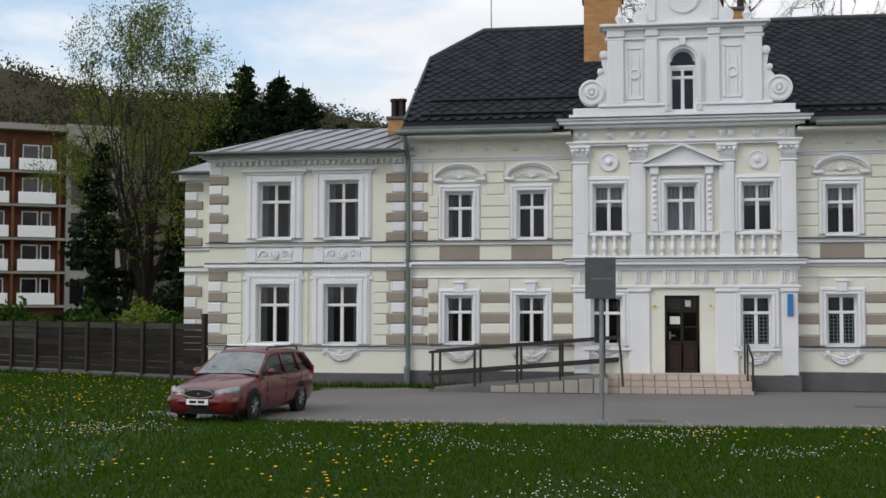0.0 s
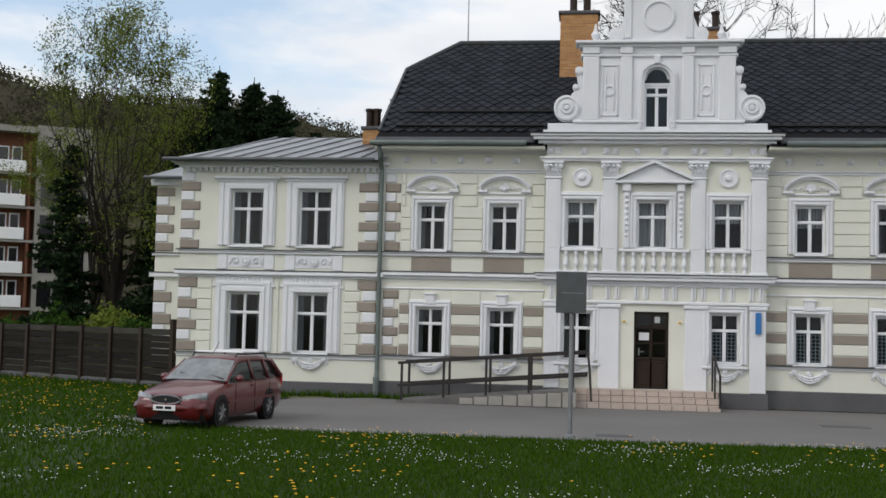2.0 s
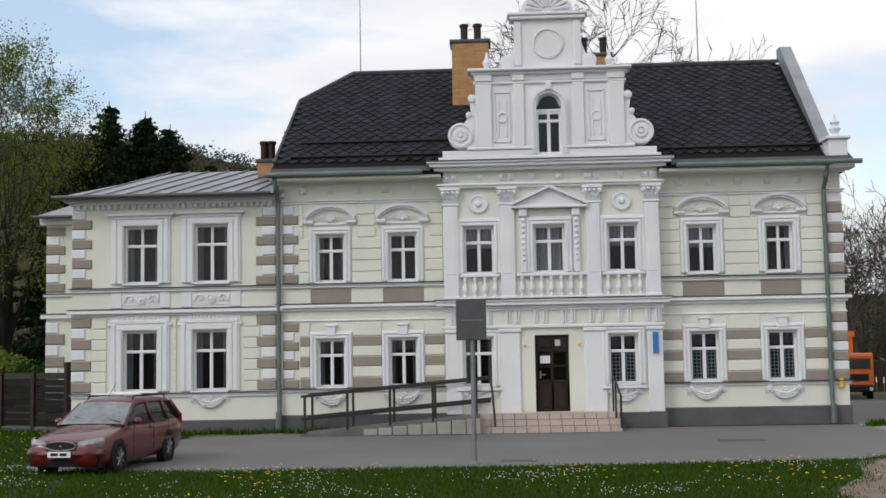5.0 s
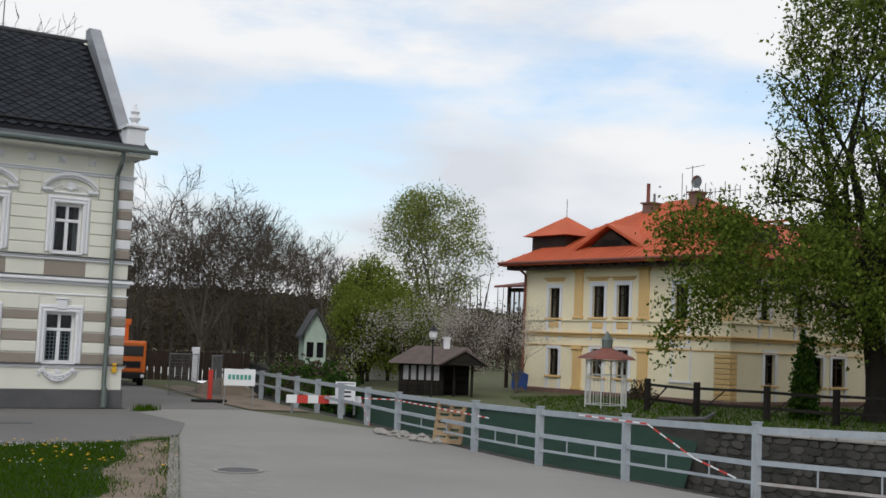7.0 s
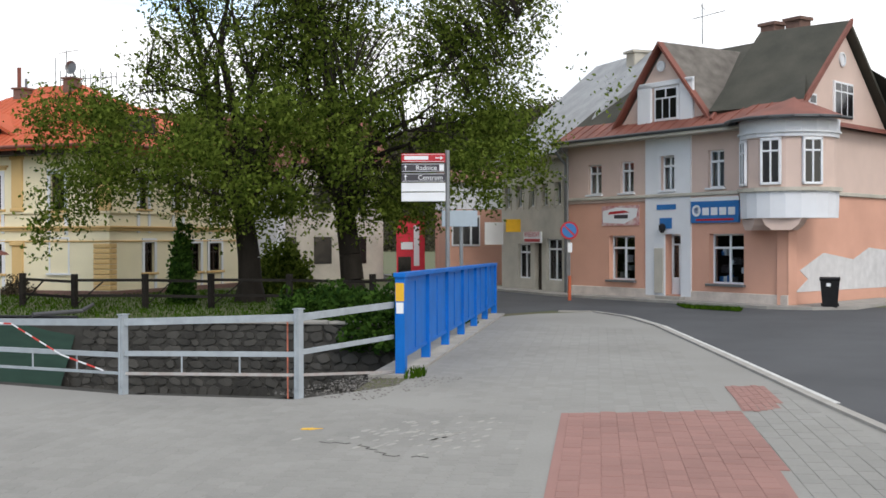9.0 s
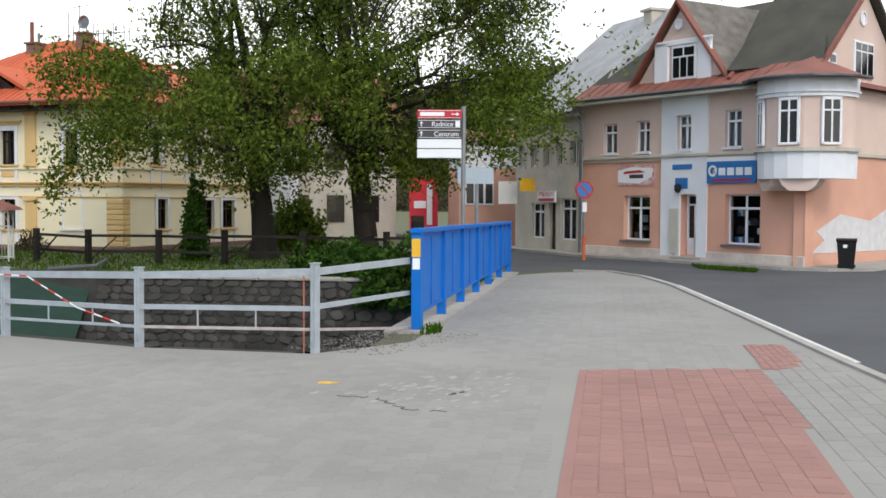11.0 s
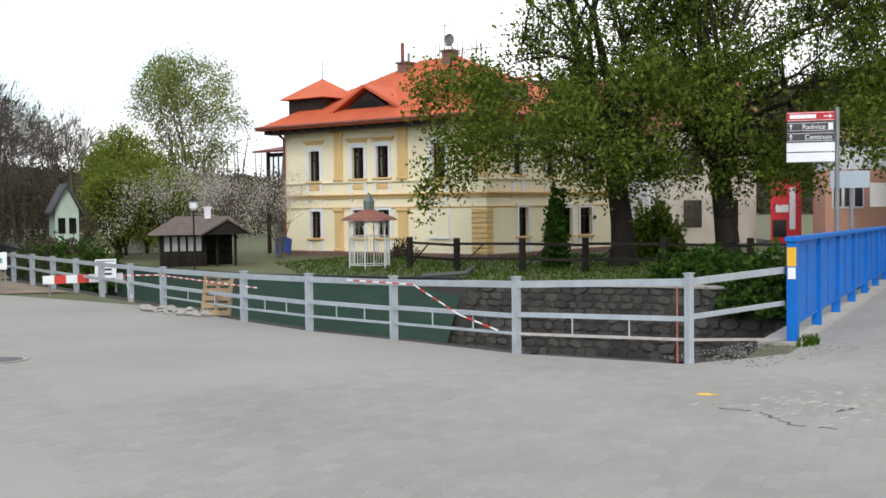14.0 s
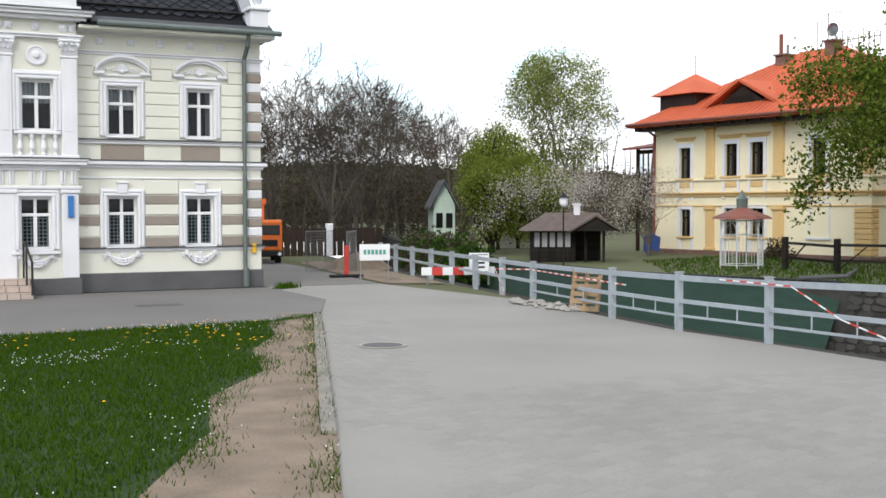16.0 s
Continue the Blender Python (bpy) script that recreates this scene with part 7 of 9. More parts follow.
for y in (RY0 + 0.08, RY1 - 0.12):
    for z in (0.38, 0.95):
        part("rail", Shape().add(*(lambda b: (b.v, b.f))(bar((RX0, y, 0.06 + z), (RX1 + 0.3, y, 0.45 + z), 0.05, 0.07))), HAND, ramp)
    for i in range(5):
        x = RX0 + 0.1 + i * 1.08
        z = 0.06 + 0.39 * (x - RX0) / (RX1 - RX0)
        part("post", Shape().box(x - 0.03, y - 0.03, min(z, 0.4), x + 0.03, y + 0.03, z + 0.95), HAND, ramp)
part("end_rail", Shape().path([(RX1 + 0.3, RY0 + 0.08, 1.38), (RX1 + 0.35, RY0 + 0.0, 1.0), (RX1 + 0.4, RY0 - 0.15, 0.2)], 0.03), HAND, ramp)
hr = thing("step_handrail", pose(0, 0, 0), "dark steel handrail beside the entrance steps", "handrail")
part("rail", Shape().path([(2.98, BAY_Y - 0.1, 1.38), (2.98, BAY_Y - 0.6, 1.32), (3.06, BAY_Y - 1.25, 0.9), (3.06, BAY_Y - 1.25, 0.1)], 0.028), HAND, hr)
part("post", Shape().tube((2.98, BAY_Y - 0.15, 0.4), (2.98, BAY_Y - 0.15, 1.38), 0.025).tube((3.0, BAY_Y - 0.6, 0.25), (3.0, BAY_Y - 0.6, 1.32), 0.025), HAND, hr)
solid("house_plaque", Shape().chamfer(4.06, BAY_Y - 0.14, 1.95, 4.2, BAY_Y - 0.075, 2.5, 0.01), SIGN_BLUE, "narrow blue and white plaque on the house wall", "plaque")
for x, z in ((0.72, 2.2), (2.15, 2.2)):
    solid("wall_bell", Shape().lathe(x, BAY_Y - 0.02, [(0.03, 0.02), (0.035, -0.03), (0.02, -0.05)], 8, "y", z), YELLOW, "small brass fitting beside the entrance", "bell", "wall fittings")
for x in (8.62,):
    solid("gas_box", Shape().chamfer(8.92, Y - 0.09, 0.95, 9.04, Y - 0.02, 1.2, 0.01), YELLOW, "small yellow utility box on the corner", "box")

apt = thing("apartment_block", facing(-46.1, 88.7, 0, 4), "four-storey apartment block with brown loggias and white balconies", "apartment building")
AZ = [2.2 + 2.75 * i for i in range(6)]
CONC = mat("pale_concrete", (0.27, 0.26, 0.24), 0.9, 0.15, 1, 20, 0.1)
# brown wall colour, darkened to hold the shade of the shallow recesses
LOGGIA = mat("brown_loggia_shade", (0.12, 0.045, 0.022), 0.8, 0.3, 1, 20, 0.1)
part("wall", Shape().box(-14, 0.9, 0, 0.6, 14, 17), LOGGIA, apt)
part("stair_wall", Shape().box(0.6, 0.0, 0, 5.0, 14, 17.3), CONC, apt)
part("end_wall", Shape().box(5.0, 0.6, 0, 5.3, 14, 17), CONC, apt)
part("roof_edge", Shape().box(-14.3, -0.3, 16.6, 0.6, 14, 17.1), CONC, apt)
for i in range(5):
    z = AZ[i]
    part("slab", Shape().box(-14, -0.2, z - 0.12, 0.6, 0.9, z + 0.08), CONC, apt)
    for k in range(4):
        x = -3.1 - k * 3.6
        part("balcony_panel", Shape().chamfer(x, -0.3, z + 0.1, x + 2.9, -0.2, z + 1.05, 0.03), SIGN_WHITE, apt)
        o = part("window", Shape().box(x + 0.3, 0.82, z + 0.9, x + 1.6, 0.9, z + 2.3).box(x + 1.8, 0.82, z + 0.2, x + 2.6, 0.9, z + 2.3), FRAME_WHITE, apt)
        part("pane", Shape().box(x + 0.4, 0.8, z + 1.0, x + 1.5, 0.819, z + 2.2).box(x + 1.9, 0.8, z + 0.5, x + 2.5, 0.819, z + 2.2), bpy.data.materials["dark_pane"], o)
        part("divider", Shape().box(x + 3.1, -0.2, z, x + 3.3, 0.9, z + 2.6), LOGGIA, apt)
    for k in range(3):
        part("stair_window", Shape().box(1.0 + k * 1.25, -0.05, z + 0.2, 2.1 + k * 1.25, -0.002, z + 2.2), bpy.data.materials["dark_pane"], apt)

# weeds at the foot of the house
def tufts(name, pts, h, n, material, label, spread=0.25):
    v, f = [], []
    rng = random.Random(len(pts) + n)
    for x, y, z in pts:
        for _ in range(n):
            a, r = rng.uniform(0, 6.28), rng.uniform(0, spread)
            px, py = x + r * math.cos(a), y + r * math.sin(a)
            hh, w, b = h * rng.uniform(0.4, 1.1), h * 0.12, rng.uniform(0, 6.28)
            k = len(v)
            v += [(px - w * math.cos(b), py - w * math.sin(b), z), (px + w * math.cos(b), py + w * math.sin(b), z), (px + rng.uniform(-0.4, 0.4) * hh, py + rng.uniform(-0.4, 0.4) * hh, z + hh)]
            f.append((k, k + 1, k + 2))
    me = bpy.data.meshes.new(name)
    me.from_pydata(v, [], f)
    me.materials.append(material)
    return tagged(new(name, me), label, "weeds", kind="stuff")
tufts("weeds", [(-10.5 + 0.22 * i, 30.45 + 0.2 * math.sin(i), 0) for i in range(40)] + [(9.4 + 0.1 * i, 29.9 + 0.08 * i, 0) for i in range(6)], 0.2, 30, GRASS, "weeds along the foot of the house")
tufts("fence_weeds", [(-11.9 - 0.36 * i, 30.95 + 0.182 * i, 0) for i in range(60)], 0.2, 40, GRASS, "tall grass along the wooden fence", 0.3)
tufts("bridge_weeds", [(16.2 + 0.12 * i, 8.95 + 0.05 * i, 0) for i in range(7)], 0.16, 26, GRASS, "weeds at the bridge end", 0.16)

# ---- trees ----
def grow(rng, p, d, length, r, depth, segs, tips, spread, up, droop, ratio=0.72, kids=(2, 3)):
    """Grows one limb with its branches; keeps thin ends for leaves."""
    n = 3
    for i in range(n):
        q = p + d * (length / n)
        r2 = r * (0.80 if i < n - 1 else 0.7)
        segs.append((p.copy(), q.copy(), r, r2))
        p, r = q, r2
        d = (d + Vector((rng.gauss(0, 0.13), rng.gauss(0, 0.13), rng.gauss(0, 0.08) + up - droop * (3 - depth) * 0.1))).normalized()
        if depth <= 2:
            tips.append(p.copy())
    if depth == 0:
        return
    for _ in range(rng.randint(*kids)):
        a = d.orthogonal().normalized()
        a.rotate(Matrix.Rotation(rng.uniform(0, 6.283), 3, d))
        nd = (d + a * rng.uniform(0.5, 1.0) * spread).normalized()
        grow(rng, p.copy(), nd, length * ratio * rng.uniform(0.8, 1.15), r * 0.75, depth - 1, segs, tips, spread, up, droop, ratio, kids)


def limbs_mesh(segs, material, name, parent, small=5, least=0.0):
    s = Shape()
    for p, q, a, b in segs:
        a, b = max(a, least), max(b, least * 0.7)
        s.tube(p, q, a, b, n=8 if a > 0.12 else small if a > 0.03 else 3, caps=False)
    me = bpy.data.meshes.new(name)
    me.from_pydata(s.v, [], s.f)
    me.materials.append(material)
    me.shade_smooth()
    ob = new(name, me)
    ob.parent = parent
    return ob


def leaves_mesh(rng, pts, per, spread, size, material, name, parent, flatten=1.0, hang=0.0):
    g = np.random.default_rng(rng.randint(0, 99999))
    c = np.repeat(np.array([tuple(p) for p in pts]), per, axis=0)
    c = c + g.normal(0, spread, c.shape) * (1, 1, flatten)
    c[:, 2] -= np.abs(g.normal(0, hang, len(c)))
    a, b = g.normal(0, 1, c.shape), g.normal(0, 1, c.shape)
    a /= np.linalg.norm(a, axis=1)[:, None]
    b -= a * (a * b).sum(1)[:, None]
    b /= np.linalg.norm(b, axis=1)[:, None]
    sz = size * g.uniform(0.6, 1.3, (len(c), 1))
    v = np.stack([c + a * sz, c + b * sz * 0.55, c - a * sz, c - b * sz * 0.55], 1).reshape(-1, 3)
    me = bpy.data.meshes.new(name)
    f = np.arange(len(v)).reshape(-1, 4)
    me.from_pydata(v.tolist(), [], f.tolist())
    me.materials.append(material)
    ob = new(name, me)
    ob.parent = parent
    return tagged(ob, kind="stuff")


def tree(name, at, seed, height, trunk, r, depth, spread, up, droop, leaf, per, lspread, lsize, label, bark=None, limbs=5, lean=(0, 0), flat_=1.0, hang=0.0, group="", ratio=0.72, kids=(2, 3), low=(), fill=(), gap=(0.45, -0.12), least=0.0):
    rng = random.Random(seed)
    t = thing(name, pose(*at), label, "tree", group)
    segs, tips = [], []
    p, d, rr = Vector((0, 0, -0.1)), Vector((lean[0], lean[1], 1)).normalized(), r
    for i in range(4):
        q = p + d * (trunk / 4)
        segs.append((p.copy(), q.copy(), rr * (1.35 if i == 0 else 1), rr * 0.93))
        p, rr = q, rr * 0.93
        d = (d + Vector((rng.gauss(0, 0.05), rng.gauss(0, 0.05), 0))).normalized()
    length = (height - trunk) * (1 - ratio) / (1 - ratio ** (depth + 1)) * 1.15
    for i in range(limbs):
        a = 6.283 * i / limbs + rng.uniform(-0.4, 0.4)
        tilt = rng.uniform(0.35, 0.9) * spread if i else 0.08
        nd = (d + Vector((math.cos(a), math.sin(a), 0)) * tilt).normalized()
        grow(rng, p - d * trunk * rng.uniform(0, 0.25 if i else 0), nd, length * rng.uniform(0.85, 1.15), rr * (0.75 if i == 0 else 0.55), depth, segs, tips, spread, up, droop, ratio, kids)
    for az, k, tilt, far in low:
        nd = Vector((math.cos(radians(az)) * tilt, math.sin(radians(az)) * tilt, 1)).normalized()
        grow(rng, Vector((0, 0, trunk * k)), nd, length * far, rr * 0.40, depth, segs, tips, spread, -0.07, droop, ratio, kids)
    for n, mid, radii in fill[:1]:
        inside = lambda q: sum(((q[i] - mid[i]) / radii[i]) ** 2 for i in range(3)) < 1.35 or q.z < mid[2] - radii[2] * 0.35
        tips[:] = [q for q in tips if inside(q)]
        segs[:] = [s_ for s_ in segs if inside(s_[0]) and inside(s_[1])]
    g = np.random.default_rng(seed)
    ends = np.array([tuple(q) for p_, q, a_, b_ in segs if p_.z > trunk * 0.8])
    for n, mid, radii in fill:
        for _ in range(n):
            u = Vector(g.normal(0, 1, 3)).normalized() * g.uniform(0.35, 1.0) ** 0.6
            c = Vector((mid[0] + u.x * radii[0], mid[1] + u.y * radii[1], mid[2] + u.z * radii[2]))
            if noise.noise(c * gap[0]) < gap[1]:
                continue
            d2 = ((ends - np.array(c)) ** 2).sum(1)
            k = int(d2.argmin())
            e = Vector(ends[k])
            if d2[k] < 11.0:
                bend = e.lerp(c, 0.55) + Vector((0, 0, 0.35))
                segs += [(e, bend, 0.022, 0.016), (bend, c, 0.016, 0.006)]
                tips += [c, bend.lerp(c, 0.5)]
    limbs_mesh(segs, bark or BARK, "trunk", t, least=least)
    if leaf:
        leaves_mesh(rng, tips, per, lspread, lsize, leaf, "crown", t, flat_, hang)
    return t


CHESTNUT = leaf_mat("chestnut_leaf", (0.032, 0.058, 0.008), (0.185, 0.24, 0.042), 0.45)
BIRCH = leaf_mat("spring_leaf", (0.060, 0.085, 0.014), (0.20, 0.24, 0.05), 0.45)
POPLAR = leaf_mat("pale_spring_leaf", (0.13, 0.16, 0.04), (0.32, 0.36, 0.12), 0.5)
WILLOW = leaf_mat("bright_spring_leaf", (0.09, 0.125, 0.02), (0.25, 0.30, 0.06), 0.45)
CONIFER = leaf_mat("conifer_needle", (0.006, 0.013, 0.007), (0.026, 0.044, 0.019), 0.1)
BUD = leaf_mat("bare_twig", (0.05, 0.041, 0.031), (0.115, 0.098, 0.065), 0.2)
BLOSSOM = leaf_mat("blossom", (0.30, 0.27, 0.22), (0.62, 0.58, 0.54), 0.3)
HEDGE = leaf_mat("dark_shrub_leaf", (0.012, 0.032, 0.008), (0.06, 0.12, 0.02), 0.3)

tree("chestnut_tree", (33.1, 25.3, 0), 3, 16.5, 3.4, 0.46, 4, 0.50, 0.05, 0.2, CHESTNUT, 11, 0.25, 0.085, "large chestnut tree with dark trunk and young leaves in the garden", limbs=7, hang=0.3, group="chestnut trees",
     low=((128, 1.0, 2.6, 0.52), (145, 1.25, 2.2, 0.52), (110, 1.5, 1.9, 0.5), (215, 1.1, 2.4, 0.5), (180, 1.3, 2.2, 0.5), (-60, 1.2, 2.0, 0.5), (240, 1.5, 2.0, 0.5), (130, 1.9, 1.6, 0.5)),
     fill=((2400, (0.3, -0.2, 9.6), (3.9, 4.1, 7.0)), (200, (-3.0, 4.0, 5.6), (2.2, 2.2, 2.4)), (300, (-0.4, 0.8, 3.9), (2.6, 2.8, 1.3))), gap=(0.8, -0.02))
tree("chestnut_tree", (35.0, 22.2, 0), 8, 17.0, 3.6, 0.46, 4, 0.68, 0.05, 0.2, CHESTNUT, 11, 0.25, 0.085, "large chestnut tree with forked trunk and young leaves in the garden", limbs=7, hang=0.3, group="chestnut trees",
     low=((-55, 1.5, 1.6, 0.5), (-35, 1.8, 1.4, 0.5), (-75, 1.3, 1.8, 0.42), (215, 1.0, 2.4, 0.45), (125, 1.2, 2.2, 0.45), (-50, 1.9, 1.4, 0.65), (250, 1.4, 2.0, 0.5)),
     fill=((2900, (0.7, -1.1, 10.4), (4.3, 4.5, 7.2)), (700, (2.4, -3.8, 11.5), (3.0, 3.0, 4.6)), (260, (-0.2, 0.2, 3.9), (2.6, 2.7, 1.3))), gap=(0.8, 0.03))
tree("birch_tree", (-19.9, 46, 0), 11, 15.4, 2.6, 0.30, 5, 0.46, 0.09, 0.0, BIRCH, 7, 0.16, 0.055, "tall feathery tree in first spring leaf behind the fence", BARK, limbs=11, fill=((900, (0, 0, 9.4), (3.6, 3.6, 5.6)),))
tree("birch_tree", (-22.4, 50, 0), 12, 11.0, 2.6, 0.24, 4, 0.55, 0.08, 0.0, BIRCH, 12, 0.15, 0.05, "slender tree in first spring leaf behind the fence", BARK, limbs=9)
tree("maple_tree", (-16.9, 49, 0), 13, 7.8, 3.0, 0.22, 3, 0.8, 0.05, 0.0, WILLOW, 26, 0.4, 0.09, "green leafy tree behind the fence", limbs=7)
tree("bare_tree", (4.6, 52, 0), 21, 20.0, 10.0, 0.5, 5, 0.9, 0.03, 0.0, None, 0, 0, 0, "bare tree rising behind the house roof", BARK, limbs=8, least=0.014)


def conifer(at, h, w, seed, label, bare=0.1):
    """Whorls of drooping boughs, each a stick with flat sprays of needles."""
    rng = random.Random(seed)
    t = thing("conifer_tree", pose(*at), label, "tree", "conifers")
    segs, pts = [(Vector((0, 0, -0.1)), Vector((0, 0, h)), 0.018 * h, 0.02)], []
    z = h * bare
    while z < h - 0.15:
        k = z / h
        reach = w * (1 - k) * rng.uniform(0.8, 1.1) + 0.10
        for j in range(7):
            a = rng.uniform(0, 6.283)
            r = reach * rng.uniform(0.45, 1.2)
            rise = r * (0.55 * k - 0.32)
            tip = Vector((r * math.cos(a), r * math.sin(a), z + rise))
            segs.append((Vector((0, 0, z)), tip, 0.03, 0.008))
            side = Vector((-math.sin(a), math.cos(a), 0))
            for m_ in range(1, int(r / 0.22) + 3):
                u = m_ / (int(r / 0.22) + 2)
                c = Vector((0, 0, z)).lerp(tip, u)
                for e in (-1, 0, 1):
                    pts.append(c + side * e * 0.22 * r * (1.1 - u) + Vector((0, 0, rng.gauss(-0.04, 0.05))))
        z += 0.42 - 0.08 * k
    limbs_mesh(segs, BARK, "trunk", t)
    leaves_mesh(rng, pts, 6, 0.11, 0.11, CONIFER, "crown", t, 0.45, 0.05)


conifer((-19.8, 58, 0), 15.2, 6.5, 1, "tall dark spruce behind the wing")
conifer((-18.2, 59, 0), 14.8, 6.0, 2, "dark spruce behind the wing")
conifer((-16.6, 58, 0), 13.9, 6.0, 3, "dark spruce behind the wing")
conifer((-21.0, 57, 0), 12.8, 5.0, 4, "dark spruce behind the fence")
conifer((-18.6, 56, 0), 12.4, 5.5, 9, "dark spruce behind the wing")
conifer((-15.0, 60, 0), 12.2, 5.0, 13, "dark spruce behind the wing")
conifer((-21.7, 45.3, 0), 9.2, 2.3, 5, "slim dark spruce before the apartment block")
conifer((-17.2, 47.5, 0), 10.2, 3.8, 6, "dark spruce beside the wing")
conifer((-15.3, 48, 0), 9.0, 3.6, 8, "dark spruce beside the wing")
conifer((-19.4, 51.5, 0), 10.5, 4.0, 10, "dark spruce behind the feathery tree")
conifer((14.2, 56, 0), 7.5, 1.8, 7, "dark spruce beside the orange truck")

for i, (x, y, h) in enumerate(((24.3, 66, 10.2), (21.4, 69, 9.2), (27.4, 70, 9.0), (18.6, 70, 8.0), (31, 76, 9.2), (35, 80, 9.8), (40, 84, 9.0))):
    tree("bare_tree", (x, y, 0), 30 + i, h, 1.8, 0.20, 5, 0.85, 0.04, 0.0, BUD, 4, 0.18, 0.035, "brown leafless tree along the river", BARK_TWIG, limbs=9, group="bare riverside trees", ratio=0.76, least=0.02)
tree("poplar_tree", (36.7, 60, 0), 41, 10.8, 2.4, 0.24, 4, 0.62, 0.06, 0.0, POPLAR, 12, 0.26, 0.075, "pale green tree in fresh leaf behind the garden", BARK_GREY, limbs=9, fill=((700, (0, 0, 7.0), (3.4, 3.4, 3.9)),), gap=(0.5, -0.1))
for i, (x, y, h) in enumerate(((26.2, 49, 5.8), (27.8, 51.5, 6.4), (29.8, 53, 5.4), (27.2, 46.5, 4.0), (25.2, 47.5, 4.2))):
    tree("bush_tree", (x, y, -0.3), 50 + i, h, 0.8, 0.13, 4, 0.6, 0.08, 0.0, WILLOW, 8, 0.2, 0.065, "bright green bushy tree by the river", limbs=9, group="bushy trees", fill=((320, (0, 0, h * 0.55), (1.5, 1.5, h * 0.45)),), gap=(0.9, -0.15))
for i, (x, y, h) in enumerate(((25.8, 43.5, 4.4), (28.2, 43.0, 4.0), (29.8, 41.5, 3.6))):
    tree("blossom_tree", (x, y, -0.2), 60 + i, h, 0.9, 0.10, 4, 1.0, 0.02, 0.1, BLOSSOM, 3, 0.2, 0.035, "fruit tree with sparse white blossom", BARK_GREY, limbs=7, group="blossoming fruit trees")


def shrub(name, at, w, d, h, n, size, material, label, seed):
    g = np.random.default_rng(seed)
    t = thing(name, pose(*at), label, "shrub", "shrubs")
    u = g.normal(0, 1, (n, 3))
    u /= np.linalg.norm(u, axis=1)[:, None]
    u[:, 2] = np.abs(u[:, 2])
    lump = 1 + 0.25 * np.sin(u[:, 0] * 7 + seed) * np.cos(u[:, 1] * 6)
    pts = u * g.uniform(0.55, 1.0, (n, 1)) * lump[:, None] * (w, d, h)
    rng = random.Random(seed)
    leaves_mesh(rng, pts, 3, 0.06, size, material, "foliage", t)
    s = Shape()
    for i in range(10):
        a = rng.uniform(0, 6.28)
        s.tube((0, 0, 0), (w * 0.6 * math.cos(a), d * 0.6 * math.sin(a), h * 0.7), 0.03, 0.01, 4)
    part("stem", s, BARK, t)


shrub("shrub", (26.6, 15.6, -0.6), 1.6, 2.4, 1.5, 2600, 0.10, HEDGE, "dark green shrub hanging over the river wall by the bridge", 1)
shrub("shrub", (27.8, 18.2, 0), 1.5, 1.8, 0.9, 1800, 0.09, HEDGE, "green flowering shrub above the river wall", 2)
shrub("shrub", (31.1, 26.7, 0), 0.42, 0.42, 2.9, 1200, 0.10, HEDGE, "ivy-clad stump below the chestnut trees", 3)
shrub("shrub", (33.0, 37.0, 0), 0.7, 0.6, 0.9, 200, 0.07, BUD, "leafless climber on the villa wall", 5)
shrub("shrub", (38.2, 27.6, 0), 1.3, 1.2, 2.3, 1800, 0.10, CHESTNUT, "green shrub behind the chestnut trees", 6)
for i in range(9):
    shrub("shrub", (-26 + i * 1.7, 38.5 + (i % 3) * 0.8, 0.6), 1.2, 0.9, 1.3 + 0.2 * (i % 3), 700, 0.10, WILLOW if i % 4 == 1 else HEDGE, "rough green shrub behind the wooden fence", 10 + i)
for i in range(8):
    shrub("shrub", (19.6 + i * 0.5, 39 + i * 1.7, -0.6), 1.2, 1.2, 1.6, 700, 0.09, BUD if i % 2 else HEDGE, "tangled river bank shrub", 40 + i)

# ---- wooded hills ----
HILLM = mat("wooded_hill", (0.032, 0.029, 0.021), 0.95, 0.3, 0.06, 0.5, 0.6, color2=(0.075, 0.07, 0.042), spec=0.1)
def hill(name, cx, cy, sx, sy, h, seed):
    n = 44
    v, f = [], []
    for j in range(n + 1):
        for i in range(n + 1):
            u, w = i / n * 2 - 1, j / n * 2 - 1
            r = math.hypot(u, w)
            z = h * max(0, 1 - r * r) ** 1.2 * (1 + 0.25 * noise.noise(Vector((u * 3, w * 3, seed)))) - 2
            v.append((cx + u * sx, cy + w * sy, z))
    f = [(j * (n + 1) + i, j * (n + 1) + i + 1, (j + 1) * (n + 1) + i + 1, (j + 1) * (n + 1) + i) for j in range(n) for i in range(n)]
    me = bpy.data.meshes.new(name)
    me.from_pydata(v, [], f)
    me.materials.append(HILLM)
    ob = tagged(new(name, me), "wooded brown-green hill in the distance", "hill", kind="structure")
    g = np.random.default_rng(seed)
    pts = []
    for _ in range(9000):
        u, w = g.uniform(-1, 1), g.uniform(-1, 0.15)
        r = math.hypot(u, w)
        if r < 0.97:
            z = h * max(0, 1 - r * r) ** 1.2 * (1 + 0.25 * noise.noise(Vector((u * 3, w * 3, seed)))) - 2
            for k in range(3):
                pts.append((cx + u * sx + g.normal(0, 1.4), cy + w * sy + g.normal(0, 1.4), z + k * 0.8 + g.uniform(0, 1)))
    t = leaves_mesh(random.Random(seed), pts, 9, 0.8, 0.5, BUD if seed % 2 else HILLWOOD, "far_woods", None)
    tagged(t, "leafless and greening woods on the hill", "woods", kind="stuff")
HILLWOOD = leaf_mat("hill_wood", (0.040, 0.036, 0.026), (0.11, 0.105, 0.065), 0.2)
hill("hill", -190, 330, 270, 150, 71, 2)
hill("hill", 90, 220, 120, 90, 9, 4)
